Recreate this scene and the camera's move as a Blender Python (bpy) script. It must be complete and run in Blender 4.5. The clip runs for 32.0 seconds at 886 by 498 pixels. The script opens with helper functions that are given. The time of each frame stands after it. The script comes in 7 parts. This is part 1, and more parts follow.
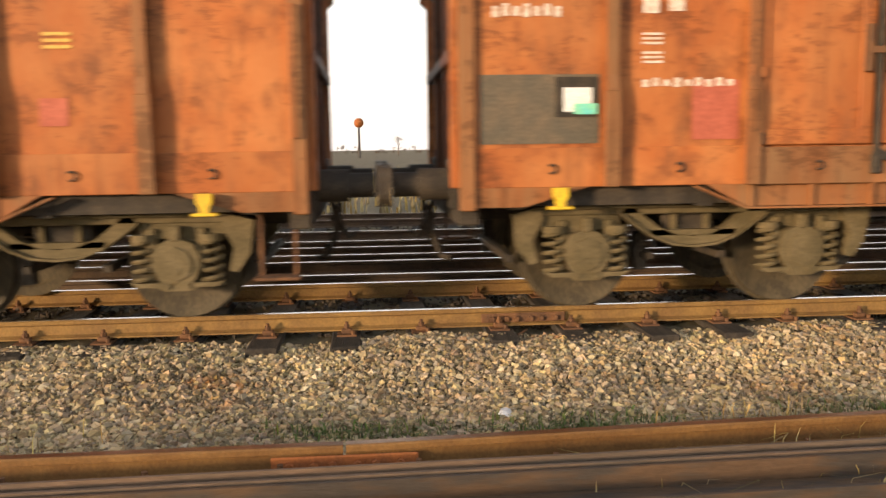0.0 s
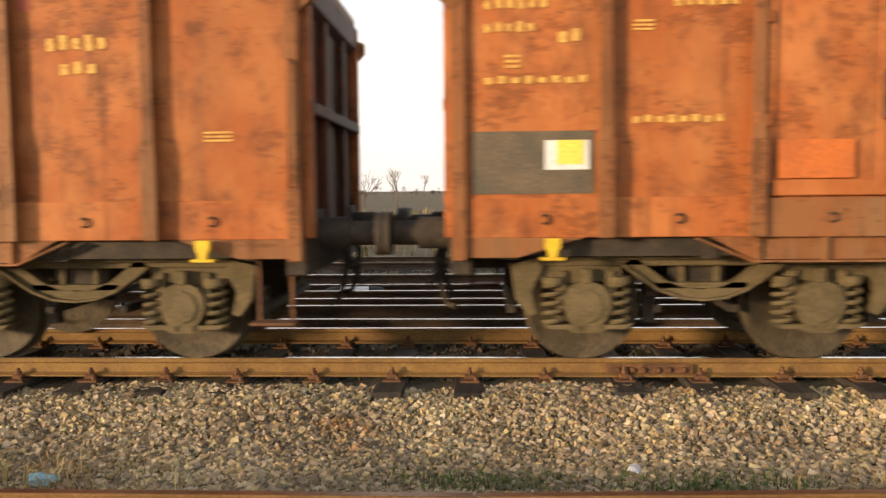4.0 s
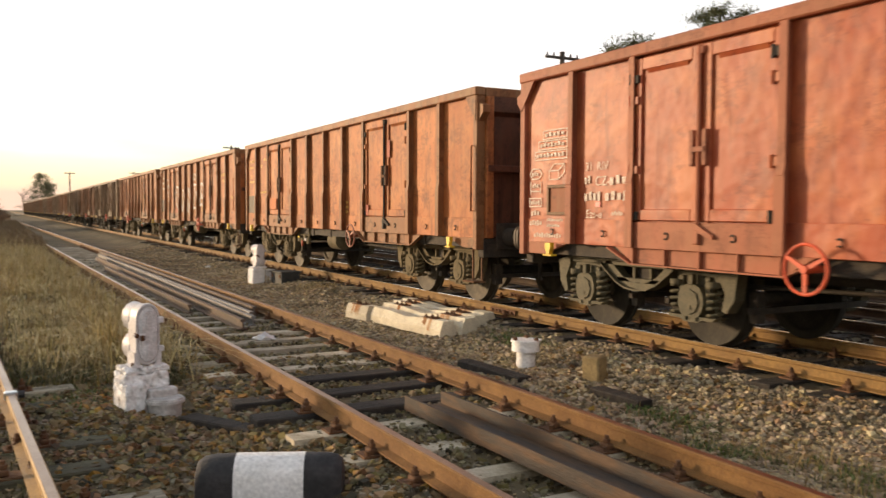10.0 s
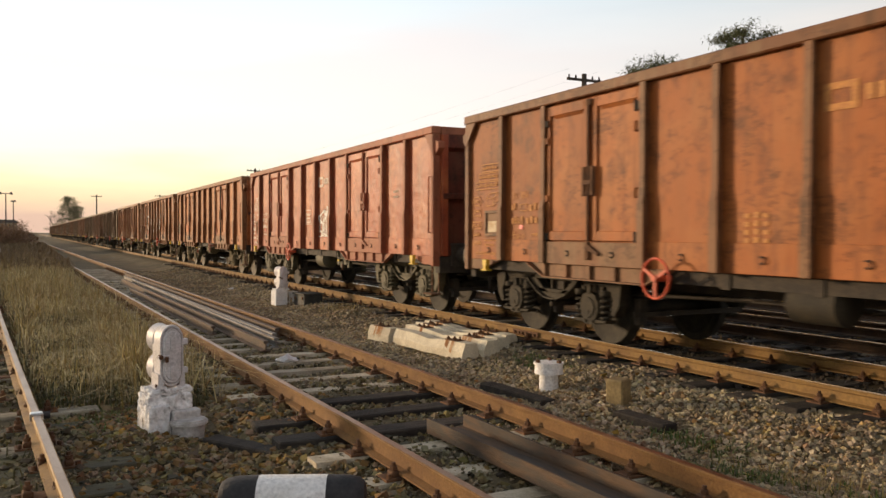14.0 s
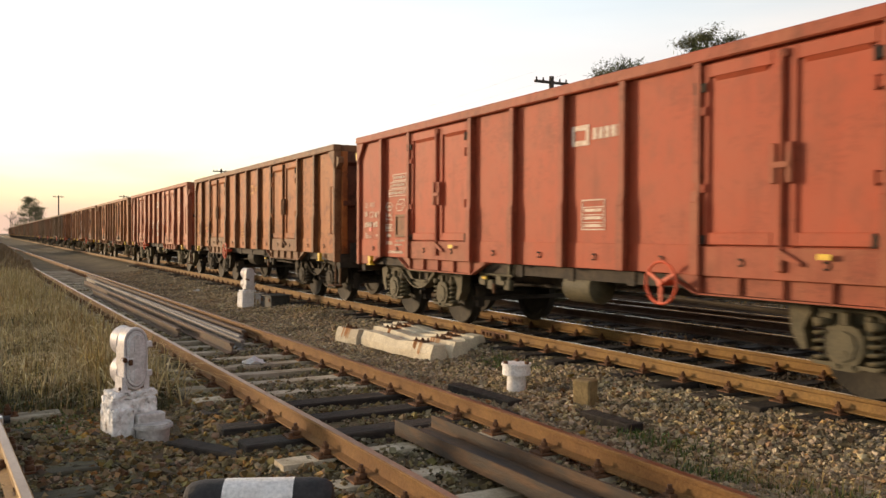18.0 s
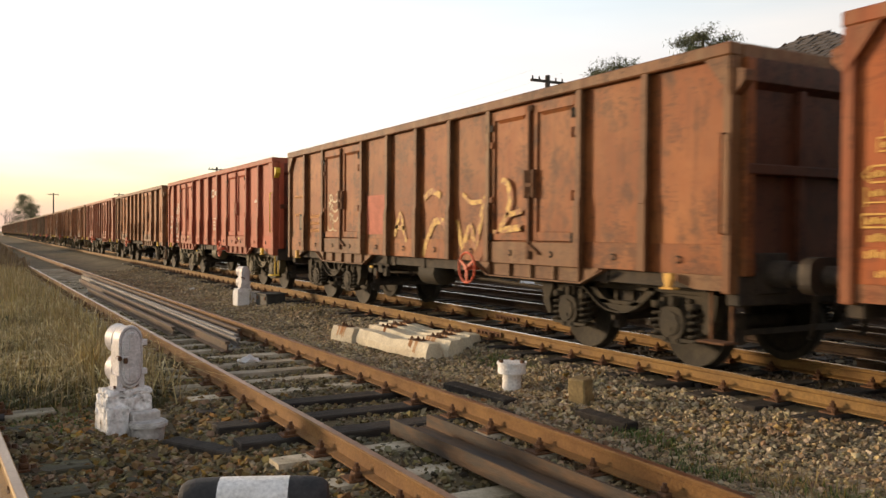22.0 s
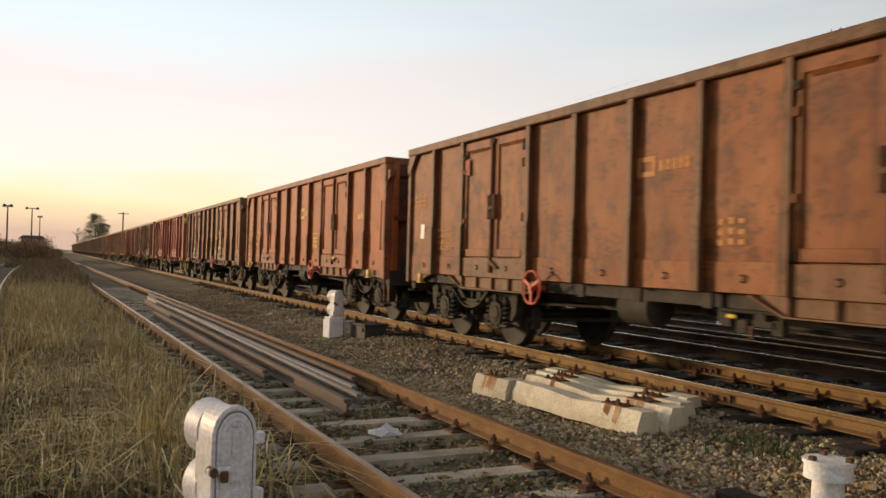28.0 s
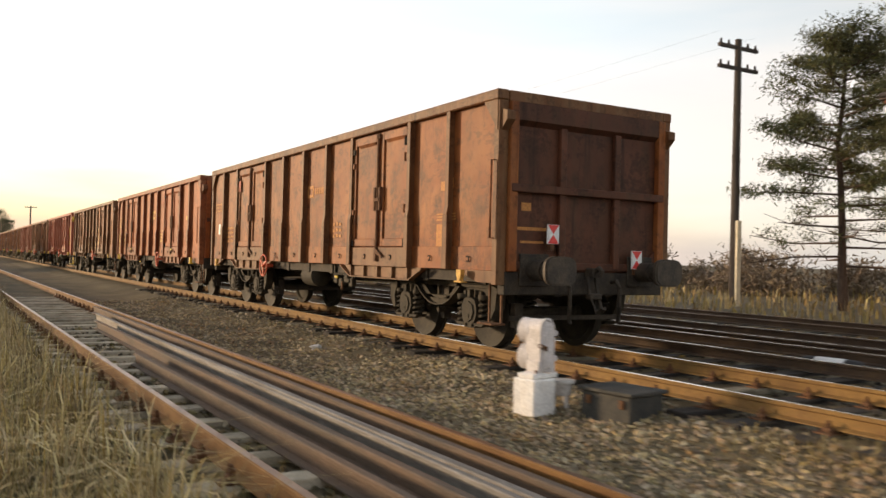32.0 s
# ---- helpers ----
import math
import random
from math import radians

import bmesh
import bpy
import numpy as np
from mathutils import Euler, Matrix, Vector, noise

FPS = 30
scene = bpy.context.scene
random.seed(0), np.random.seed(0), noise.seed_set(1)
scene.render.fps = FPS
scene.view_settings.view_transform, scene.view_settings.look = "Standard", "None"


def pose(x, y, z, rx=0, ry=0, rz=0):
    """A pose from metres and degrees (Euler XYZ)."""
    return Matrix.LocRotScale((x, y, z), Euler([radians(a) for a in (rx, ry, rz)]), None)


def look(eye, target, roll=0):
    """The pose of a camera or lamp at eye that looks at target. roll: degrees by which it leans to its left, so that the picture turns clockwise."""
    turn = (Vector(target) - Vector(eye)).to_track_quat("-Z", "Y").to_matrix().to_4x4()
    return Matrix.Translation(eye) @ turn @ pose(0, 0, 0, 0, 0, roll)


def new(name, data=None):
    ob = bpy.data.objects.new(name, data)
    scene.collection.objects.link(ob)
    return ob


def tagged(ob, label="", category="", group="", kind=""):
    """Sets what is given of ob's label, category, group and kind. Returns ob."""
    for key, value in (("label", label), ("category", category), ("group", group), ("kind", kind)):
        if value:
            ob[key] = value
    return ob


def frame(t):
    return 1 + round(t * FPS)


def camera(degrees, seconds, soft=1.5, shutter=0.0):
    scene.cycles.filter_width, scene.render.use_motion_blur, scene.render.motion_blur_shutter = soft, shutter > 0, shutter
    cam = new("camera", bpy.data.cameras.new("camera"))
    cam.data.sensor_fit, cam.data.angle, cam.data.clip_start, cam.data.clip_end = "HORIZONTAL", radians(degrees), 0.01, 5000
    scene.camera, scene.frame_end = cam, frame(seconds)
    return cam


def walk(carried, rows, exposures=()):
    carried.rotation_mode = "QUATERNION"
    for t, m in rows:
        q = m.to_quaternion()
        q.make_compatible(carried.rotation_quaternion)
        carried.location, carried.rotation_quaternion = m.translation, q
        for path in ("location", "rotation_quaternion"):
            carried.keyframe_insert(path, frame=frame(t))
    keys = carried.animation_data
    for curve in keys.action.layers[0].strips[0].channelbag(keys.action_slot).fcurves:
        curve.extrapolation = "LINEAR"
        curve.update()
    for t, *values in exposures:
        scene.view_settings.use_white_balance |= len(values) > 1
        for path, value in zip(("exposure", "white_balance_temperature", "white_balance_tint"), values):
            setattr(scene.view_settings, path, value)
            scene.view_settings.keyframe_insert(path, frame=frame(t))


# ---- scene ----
cam = camera(56.0, 32.0, soft=1.5, shutter=0.45)
PATH = [
    (0, (0.687, -7.664, 1.341), (1.531, 2.229, 0.150), -0.75),
    (0.5, (0.675, -7.670, 1.337), (1.443, 2.238, 0.220), -0.72),
    (1, (0.679, -7.664, 1.337), (1.362, 2.257, 0.287), -0.73),
    (1.5, (0.674, -7.653, 1.345), (1.162, 2.285, 0.347), -0.55),
    (2, (0.667, -7.654, 1.352), (0.923, 2.300, 0.426), -0.56),
    (2.5, (0.665, -7.653, 1.348), (0.699, 2.312, 0.515), -0.55),
    (3, (0.653, -7.670, 1.346), (0.488, 2.301, 0.595), -0.42),
    (3.5, (0.619, -7.669, 1.382), (0.281, 2.299, 0.656), -0.54),
    (4, (0.575, -7.676, 1.402), (0.100, 2.288, 0.702), -0.54),
    (4.5, (0.566, -7.669, 1.417), (-0.101, 2.285, 0.737), -0.14),
    (6.5, (0.355, -7.570, 1.422), (-2.567, 1.980, 0.914), 0.11),
    (7, (0.306, -7.560, 1.423), (-3.824, 1.533, 0.919), -0.10),
    (7.5, (0.258, -7.550, 1.424), (-4.963, 0.964, 0.920), 0.18),
    (8, (0.214, -7.551, 1.425), (-5.990, 0.275, 0.920), 0.06),
    (8.5, (0.174, -7.564, 1.426), (-6.986, -0.603, 0.898), 0.43),
    (9, (0.174, -7.564, 1.426), (-7.683, -1.403, 0.868), 0.49),
    (9.5, (0.174, -7.564, 1.426), (-8.233, -2.175, 0.895), 0.47),
    (10, (0.174, -7.564, 1.426), (-8.646, -2.872, 0.978), 0.26),
    (10.5, (0.174, -7.564, 1.426), (-8.874, -3.320, 1.064), 0.14),
    (11, (0.174, -7.564, 1.426), (-9.021, -3.641, 1.154), 0.06),
    (11.5, (0.174, -7.564, 1.426), (-9.069, -3.752, 1.242), 0.16),
    (12, (0.174, -7.564, 1.426), (-9.037, -3.674, 1.279), 0.03),
    (12.5, (0.174, -7.564, 1.426), (-8.962, -3.501, 1.271), 0.10),
    (13, (0.174, -7.564, 1.426), (-8.857, -3.273, 1.259), 0.22),
    (13.5, (0.174, -7.564, 1.426), (-8.800, -3.154, 1.255), 0.18),
    (15.5, (0.174, -7.564, 1.426), (-8.747, -3.051, 1.214), 0.23),
    (16, (0.174, -7.564, 1.426), (-8.726, -3.010, 1.213), 0.24),
    (16.5, (0.174, -7.564, 1.426), (-8.664, -2.889, 1.217), 0.28),
    (17, (0.174, -7.564, 1.426), (-8.620, -2.807, 1.219), 0.31),
    (17.5, (0.174, -7.564, 1.426), (-8.606, -2.781, 1.234), 0.32),
    (18, (0.174, -7.564, 1.426), (-8.598, -2.766, 1.258), 0.23),
    (18.5, (0.174, -7.564, 1.426), (-8.599, -2.767, 1.243), 0.27),
    (19, (0.174, -7.564, 1.426), (-8.595, -2.760, 1.239), 0.25),
    (19.5, (0.174, -7.564, 1.426), (-8.587, -2.745, 1.238), 0.25),
    (20, (0.174, -7.564, 1.426), (-8.584, -2.741, 1.239), 0.28),
    (20.5, (0.174, -7.564, 1.426), (-8.578, -2.729, 1.241), 0.28),
    (21, (0.174, -7.564, 1.426), (-8.576, -2.726, 1.247), 0.37),
    (21.5, (0.174, -7.564, 1.426), (-8.575, -2.723, 1.245), 0.33),
    (22, (0.174, -7.564, 1.426), (-8.573, -2.721, 1.243), 0.36),
    (22.5, (0.175, -7.564, 1.425), (-8.571, -2.719, 1.244), 0.30),
    (23, (0.078, -7.552, 1.415), (-8.693, -2.751, 1.286), 0.39),
    (23.5, (-0.268, -7.523, 1.407), (-9.222, -3.071, 1.291), 0.36),
    (24, (-0.562, -7.497, 1.401), (-9.571, -3.158, 1.317), 0.44),
    (24.5, (-0.737, -7.477, 1.400), (-9.779, -3.207, 1.346), 0.49),
    (25, (-0.801, -7.460, 1.399), (-9.881, -3.271, 1.375), 0.51),
    (25.5, (-1.140, -7.429, 1.388), (-10.243, -3.289, 1.391), 0.62),
    (27.5, (-3.385, -7.208, 1.290), (-12.490, -3.076, 1.419), 1.51),
    (28, (-3.671, -7.182, 1.286), (-12.739, -2.967, 1.410), 1.52),
    (28.5, (-3.98, -7.148, 1.287), (-12.94, -2.715, 1.394), 1.5),
    (29, (-4.479, -7.107, 1.282), (-13.343, -2.479, 1.389), 1.55),
    (29.5, (-5.457, -7.022, 1.288), (-14.275, -2.306, 1.389), 1.48),
    (30, (-6.377, -7.005, 1.272), (-15.102, -2.121, 1.382), 1.62),
    (30.5, (-7.576, -7.003, 1.238), (-16.234, -2.000, 1.371), 2.09),
    (31, (-9.567, -7.011, 1.202), (-18.066, -1.743, 1.279), 0.98),
    (31.5, (-11.476, -7.037, 1.183), (-20.018, -1.840, 1.290), 1.31),
    (32, (-13.205, -7.051, 1.168), (-21.826, -1.985, 1.290), 1.44),
]

EXPOSURES = [(0, 0.98), (3, 1.03), (4, 0.84), (7, 0.9), (8, 0.85), (9.5, 0.76), (10, 0.68), (11, 0.24), (12, 0.1), (13, 0.13), (15.5, 0.36), (22.5, 0.4), (25, 0.15), (28, 0.05), (29, 0.05), (30, 0.15), (31, 0.38), (32, 0.46)]
walk(cam, [(t, look(eye, target, roll)) for t, eye, target, roll in PATH], EXPOSURES)

# ---- world and sun ----
SUN_FROM = Vector((-0.78, -0.61, 0.135)).normalized()
world = bpy.data.worlds.new("sky")
scene.world = world
world.use_nodes = True
wn = world.node_tree.nodes
sky = wn.new("ShaderNodeTexSky")
sky.sky_type = "NISHITA"
sky.sun_disc = False
sky.sun_elevation = math.asin(SUN_FROM.z)
sky.sun_rotation = math.atan2(SUN_FROM.x, SUN_FROM.y)
sky.air_density, sky.dust_density, sky.ozone_density = 1.0, 2.6, 1.2
wn["Background"].inputs["Strength"].default_value = 0.15
# thin high cloud all over the sky
wl = world.node_tree.links
wco, wno, wra, wmx = wn.new("ShaderNodeTexCoord"), wn.new("ShaderNodeTexNoise"), wn.new("ShaderNodeMapRange"), wn.new("ShaderNodeMix")
wmap = wn.new("ShaderNodeMapping")
wmap.inputs["Scale"].default_value = (1.0, 1.0, 6.0)
wno.inputs["Scale"].default_value, wno.inputs["Detail"].default_value = 1.6, 7.0
wra.inputs["From Min"].default_value, wra.inputs["From Max"].default_value = 0.35, 0.68
wra.inputs["To Min"].default_value, wra.inputs["To Max"].default_value = 0.3, 0.9
wmx.data_type = "RGBA"
wl.new(wco.outputs["Generated"], wmap.inputs["Vector"])
wl.new(wmap.outputs["Vector"], wno.inputs["Vector"])
wl.new(wno.outputs["Fac"], wra.inputs["Value"])
veil = wn.new("ShaderNodeMix")
veil.data_type, veil.blend_type = "RGBA", "ADD"
# the haze thins out towards the zenith
wsep, wel, wmul = wn.new("ShaderNodeSeparateXYZ"), wn.new("ShaderNodeMapRange"), wn.new("ShaderNodeMath")
wel.inputs["From Min"].default_value, wel.inputs["From Max"].default_value = 0.2, 0.75
wel.inputs["To Min"].default_value, wel.inputs["To Max"].default_value = 1.0, 0.25
wl.new(wco.outputs["Generated"], wsep.inputs["Vector"])
wl.new(wsep.outputs["Z"], wel.inputs["Value"])
wmul.operation = "MULTIPLY"
wl.new(wel.outputs["Result"], wmul.inputs[0])
wl.new(wra.outputs["Result"], wmul.inputs[1])
wl.new(wmul.outputs["Value"], wmx.inputs["Factor"])
wl.new(wel.outputs["Result"], veil.inputs["Factor"])
wl.new(sky.outputs["Color"], veil.inputs[6])
veil.inputs[7].default_value = (1.5, 1.85, 2.0, 1)
wl.new(veil.outputs[2], wmx.inputs[6])
wmx.inputs[7].default_value = (5.8, 4.9, 4.3, 1)
# evening glow over the horizon where the line runs out: haze, orange, yellow, cream and pink streaks, pale blue
wst, wgl = wn.new("ShaderNodeMapRange"), wn.new("ShaderNodeValToRGB")
wst.inputs["From Min"].default_value, wst.inputs["From Max"].default_value = 0.3, 0.7
wst.inputs["To Min"].default_value, wst.inputs["To Max"].default_value = -0.035, 0.035
wl.new(wno.outputs["Fac"], wst.inputs["Value"])
wadd = wn.new("ShaderNodeMath")
wadd.operation = "ADD"
wl.new(wsep.outputs["Z"], wadd.inputs[0])
wl.new(wst.outputs["Result"], wadd.inputs[1])
glow = wgl.color_ramp
for pos, col in ((0.0, (0.72, 0.48, 0.36)), (0.025, (0.95, 0.68, 0.42)), (0.052, (0.98, 0.89, 0.54)), (0.085, (0.99, 0.95, 0.80)), (0.13, (0.99, 0.93, 0.86)), (0.19, (0.97, 0.87, 0.84)), (0.24, (0.86, 0.94, 0.98)), (0.32, (0.76, 0.92, 1.0)), (0.45, (0.6, 0.74, 0.88))):
    if pos in (0.0, 0.45):
        e = glow.elements[0 if pos == 0 else -1]
        e.position = pos
    else:
        e = glow.elements.new(pos)
    e.color = (*col, 1)
wl.new(wadd.outputs["Value"], wgl.inputs["Fac"])
wup = wn.new("ShaderNodeVectorMath")
wup.operation = "SCALE"
wup.inputs["Scale"].default_value = 6.8
wl.new(wgl.outputs["Color"], wup.inputs[0])
wdot, waz, wfade, wfac = wn.new("ShaderNodeVectorMath"), wn.new("ShaderNodeMapRange"), wn.new("ShaderNodeMapRange"), wn.new("ShaderNodeMath")
wdot.operation, wfac.operation = "DOT_PRODUCT", "MULTIPLY"
wdot.inputs[1].default_value = (-0.95, -0.31, 0.0)
wl.new(wco.outputs["Generated"], wdot.inputs[0])
waz.inputs["From Min"].default_value, waz.inputs["From Max"].default_value = 0.25, 0.9
waz.inputs["To Max"].default_value = 0.92
wfade.inputs["From Min"].default_value, wfade.inputs["From Max"].default_value = 0.26, 0.46
wfade.inputs["To Min"].default_value, wfade.inputs["To Max"].default_value = 1.0, 0.0
wl.new(wdot.outputs["Value"], waz.inputs["Value"])
wl.new(wsep.outputs["Z"], wfade.inputs["Value"])
wl.new(waz.outputs["Result"], wfac.inputs[0])
wl.new(wfade.outputs["Result"], wfac.inputs[1])
wlast = wn.new("ShaderNodeMix")
wlast.data_type = "RGBA"
wl.new(wfac.outputs["Value"], wlast.inputs["Factor"])
wl.new(wmx.outputs[2], wlast.inputs[6])
wl.new(wup.outputs["Vector"], wlast.inputs[7])
wl.new(wlast.outputs[2], wn["Background"].inputs["Color"])
sun_data = bpy.data.lights.new("sun", "SUN")
sun_data.energy, sun_data.angle, sun_data.color = 3.0, radians(6.0), (1.0, 0.71, 0.43)
sun = new("sun", sun_data)
sun.matrix_basis = look(SUN_FROM * 50, (0, 0, 0))


# ---- materials ----
MATS = {}


def mat(name, col, col2=None, rough=0.7, metal=0.0, scale=6.0, bump=0.15, fine=60.0, island=0.0, random=0.0, col3=None, stretch=(1, 1, 1), spec=0.4, contrast=(0.4, 0.62)):
    """A node material: two colours mixed by coarse noise, speckled by fine noise, with relief, and tone varied per piece."""
    if name in MATS:
        return MATS[name]
    m = bpy.data.materials.new(name)
    m.use_nodes = True
    n, l = m.node_tree.nodes, m.node_tree.links
    b = n["Principled BSDF"]
    b.inputs["Roughness"].default_value = rough
    b.inputs["Metallic"].default_value = metal
    b.inputs["Specular IOR Level"].default_value = spec
    co = n.new("ShaderNodeTexCoord")
    mp = n.new("ShaderNodeMapping")
    mp.inputs["Scale"].default_value = stretch
    l.new(co.outputs["Object"], mp.inputs["Vector"])
    info = n.new("ShaderNodeObjectInfo")
    off = n.new("ShaderNodeVectorMath")
    off.operation = "ADD"
    mul = n.new("ShaderNodeVectorMath")
    mul.operation = "SCALE"
    mul.inputs["Scale"].default_value = 37.0
    l.new(info.outputs["Random"], mul.inputs[0])
    l.new(mp.outputs["Vector"], off.inputs[0])
    l.new(mul.outputs["Vector"], off.inputs[1])
    n1 = n.new("ShaderNodeTexNoise")
    n1.inputs["Scale"].default_value, n1.inputs["Detail"].default_value, n1.inputs["Roughness"].default_value = scale, 6.0, 0.62
    n2 = n.new("ShaderNodeTexNoise")
    n2.inputs["Scale"].default_value, n2.inputs["Detail"].default_value = fine, 3.0
    for t in (n1, n2):
        l.new(off.outputs["Vector"], t.inputs["Vector"])
    r1 = n.new("ShaderNodeValToRGB")
    r1.color_ramp.elements[0].position, r1.color_ramp.elements[1].position = contrast
    r1.color_ramp.elements[0].color = (*col, 1)
    r1.color_ramp.elements[1].color = (*(col2 or [c * 0.8 for c in col]), 1)
    if col3:
        e = r1.color_ramp.elements.new(min(contrast[1] + 0.1, 0.99))
        e.color = (*col3, 1)
    l.new(n1.outputs["Fac"], r1.inputs["Fac"])
    hsv = n.new("ShaderNodeHueSaturation")
    l.new(r1.outputs["Color"], hsv.inputs["Color"])
    val = n.new("ShaderNodeMapRange")
    val.inputs["From Min"].default_value, val.inputs["From Max"].default_value = 0.25, 0.75
    val.inputs["To Min"].default_value, val.inputs["To Max"].default_value = 0.78, 1.2
    l.new(n2.outputs["Fac"], val.inputs["Value"])
    last = val.outputs["Result"]
    for amount, source in ((island, "isl"), (random, "obj")):
        if amount:
            if source == "isl":
                g = n.new("ShaderNodeNewGeometry")
                out = g.outputs["Random Per Island"]
            else:
                out = info.outputs["Random"]
            if source == "isl":
                # every piece its own hue and strength of colour
                for sock, seed, lo, hi in (("Hue", 91.7, 0.5 - 0.03 * amount, 0.5 + 0.03 * amount), ("Saturation", 43.1, 1 - 0.4 * amount, 1 + 0.4 * amount)):
                    sc, wh, rg = n.new("ShaderNodeMath"), n.new("ShaderNodeTexWhiteNoise"), n.new("ShaderNodeMapRange")
                    sc.operation, wh.noise_dimensions = "MULTIPLY", "1D"
                    sc.inputs[1].default_value = seed
                    l.new(out, sc.inputs[0])
                    l.new(sc.outputs["Value"], wh.inputs["W"])
                    rg.inputs["To Min"].default_value, rg.inputs["To Max"].default_value = lo, hi
                    l.new(wh.outputs["Value"], rg.inputs["Value"])
                    l.new(rg.outputs["Result"], hsv.inputs[sock])
            mr = n.new("ShaderNodeMapRange")
            mr.inputs["To Min"].default_value, mr.inputs["To Max"].default_value = 1 - amount, 1 + amount
            l.new(out, mr.inputs["Value"])
            mm = n.new("ShaderNodeMath")
            mm.operation = "MULTIPLY"
            l.new(last, mm.inputs[0])
            l.new(mr.outputs["Result"], mm.inputs[1])
            last = mm.outputs["Value"]
    l.new(last, hsv.inputs["Value"])
    l.new(hsv.outputs["Color"], b.inputs["Base Color"])
    if bump:
        bp = n.new("ShaderNodeBump")
        bp.inputs["Strength"].default_value, bp.inputs["Distance"].default_value = bump, 0.02
        l.new(n2.outputs["Fac"], bp.inputs["Height"])
        l.new(bp.outputs["Normal"], b.inputs["Normal"])
    MATS[name] = m
    return m


def paint(name, col, faded, rust, grime=0.5, dents=0.25, dust=(0.20, 0.12, 0.06), rough=0.6):
    """Weathered wagon paint: faded patches, rust speckles and runs, dust towards no place in particular, dented sheet."""
    if name in MATS:
        return MATS[name]
    m = bpy.data.materials.new(name)
    m.use_nodes = True
    n, l = m.node_tree.nodes, m.node_tree.links
    b = n["Principled BSDF"]
    b.inputs["Roughness"].default_value = rough
    b.inputs["Specular IOR Level"].default_value = 0.24 if rough > 0.55 else 0.32
    co = n.new("ShaderNodeTexCoord")
    info = n.new("ShaderNodeObjectInfo")
    mul = n.new("ShaderNodeVectorMath")
    mul.operation = "SCALE"
    mul.inputs["Scale"].default_value = 53.0
    l.new(info.outputs["Random"], mul.inputs[0])
    off = n.new("ShaderNodeVectorMath")
    off.operation = "ADD"
    l.new(co.outputs["Object"], off.inputs[0])
    l.new(mul.outputs["Vector"], off.inputs[1])

    def noise_of(scale, detail, stretch=(1, 1, 1), rough=0.6):
        mp = n.new("ShaderNodeMapping")
        mp.inputs["Scale"].default_value = stretch
        l.new(off.outputs["Vector"], mp.inputs["Vector"])
        t = n.new("ShaderNodeTexNoise")
        t.inputs["Scale"].default_value, t.inputs["Detail"].default_value, t.inputs["Roughness"].default_value = scale, detail, rough
        l.new(mp.outputs["Vector"], t.inputs["Vector"])
        return t.outputs["Fac"]

    def mix(fac, lo, hi, a, c, most=1.0):
        mr = n.new("ShaderNodeMapRange")
        mr.inputs["To Max"].default_value = most
        mr.inputs["From Min"].default_value, mr.inputs["From Max"].default_value = lo, hi
        l.new(fac, mr.inputs["Value"])
        mx = n.new("ShaderNodeMix")
        mx.data_type = "RGBA"
        l.new(mr.outputs["Result"], mx.inputs["Factor"])
        for sock, v in ((mx.inputs[6], a), (mx.inputs[7], c)):
            if isinstance(v, tuple):
                sock.default_value = (*v, 1)
            else:
                l.new(v, sock)
        return mx.outputs[2]

    c = mix(noise_of(1.3, 4), 0.42, 0.66, col, faded)
    # each bay's sheet has aged in its own way
    sep, bay, cell, add, tone = n.new("ShaderNodeSeparateXYZ"), n.new("ShaderNodeMath"), n.new("ShaderNodeMath"), n.new("ShaderNodeTexWhiteNoise"), n.new("ShaderNodeHueSaturation")
    bay.operation, cell.operation, add.noise_dimensions = "MULTIPLY", "FLOOR", "2D"
    bay.inputs[1].default_value = 1 / 1.1
    both, lift = n.new("ShaderNodeCombineXYZ"), n.new("ShaderNodeMapRange")
    l.new(co.outputs["Object"], sep.inputs[0])
    l.new(sep.outputs["X"], bay.inputs[0])
    l.new(bay.outputs["Value"], cell.inputs[0])
    l.new(cell.outputs["Value"], both.inputs[0])
    l.new(info.outputs["Random"], both.inputs[1])
    l.new(both.outputs[0], add.inputs["Vector"])
    lift.inputs["To Min"].default_value, lift.inputs["To Max"].default_value = 1 - 0.3 * min(grime + 0.1, 0.5), 1 + 0.3 * min(grime + 0.1, 0.5)
    l.new(add.outputs["Value"], lift.inputs["Value"])
    l.new(c, tone.inputs["Color"])
    l.new(lift.outputs["Result"], tone.inputs["Value"])
    c = tone.outputs["Color"]
    c = mix(noise_of(3.2, 9, (1, 1, 0.75), 0.72), 0.49, 0.66, c, rust, 0.75)
    # level scrapes, some bare to dark rust
    c = mix(noise_of(5.5, 8, (0.7, 1.0, 1.15), 0.72), 0.58, 0.65, c, tuple(v * 0.45 for v in rust), 0.15 + 0.7 * min(grime, 0.5))
    # dirt washed down in streaks
    c = mix(noise_of(2.2, 5, (2.5, 2.5, 0.3)), 0.45, 0.45 + 0.4 / max(grime, 0.05), c, dust)
    c = mix(noise_of(5.0, 4, (1.8, 1.8, 0.16), 0.5), 0.58, 0.72, c, tuple(v * 0.55 for v in rust), 0.25 + 0.6 * min(grime, 0.5))
    # scuffs in clusters: short level scratches and chips, only where the coarse noise is high
    where = n.new("ShaderNodeMath")
    where.operation = "MULTIPLY"
    l.new(noise_of(1.5, 3), where.inputs[0])
    l.new(noise_of(14.0, 6, (0.55, 1.0, 1.4), 0.8), where.inputs[1])
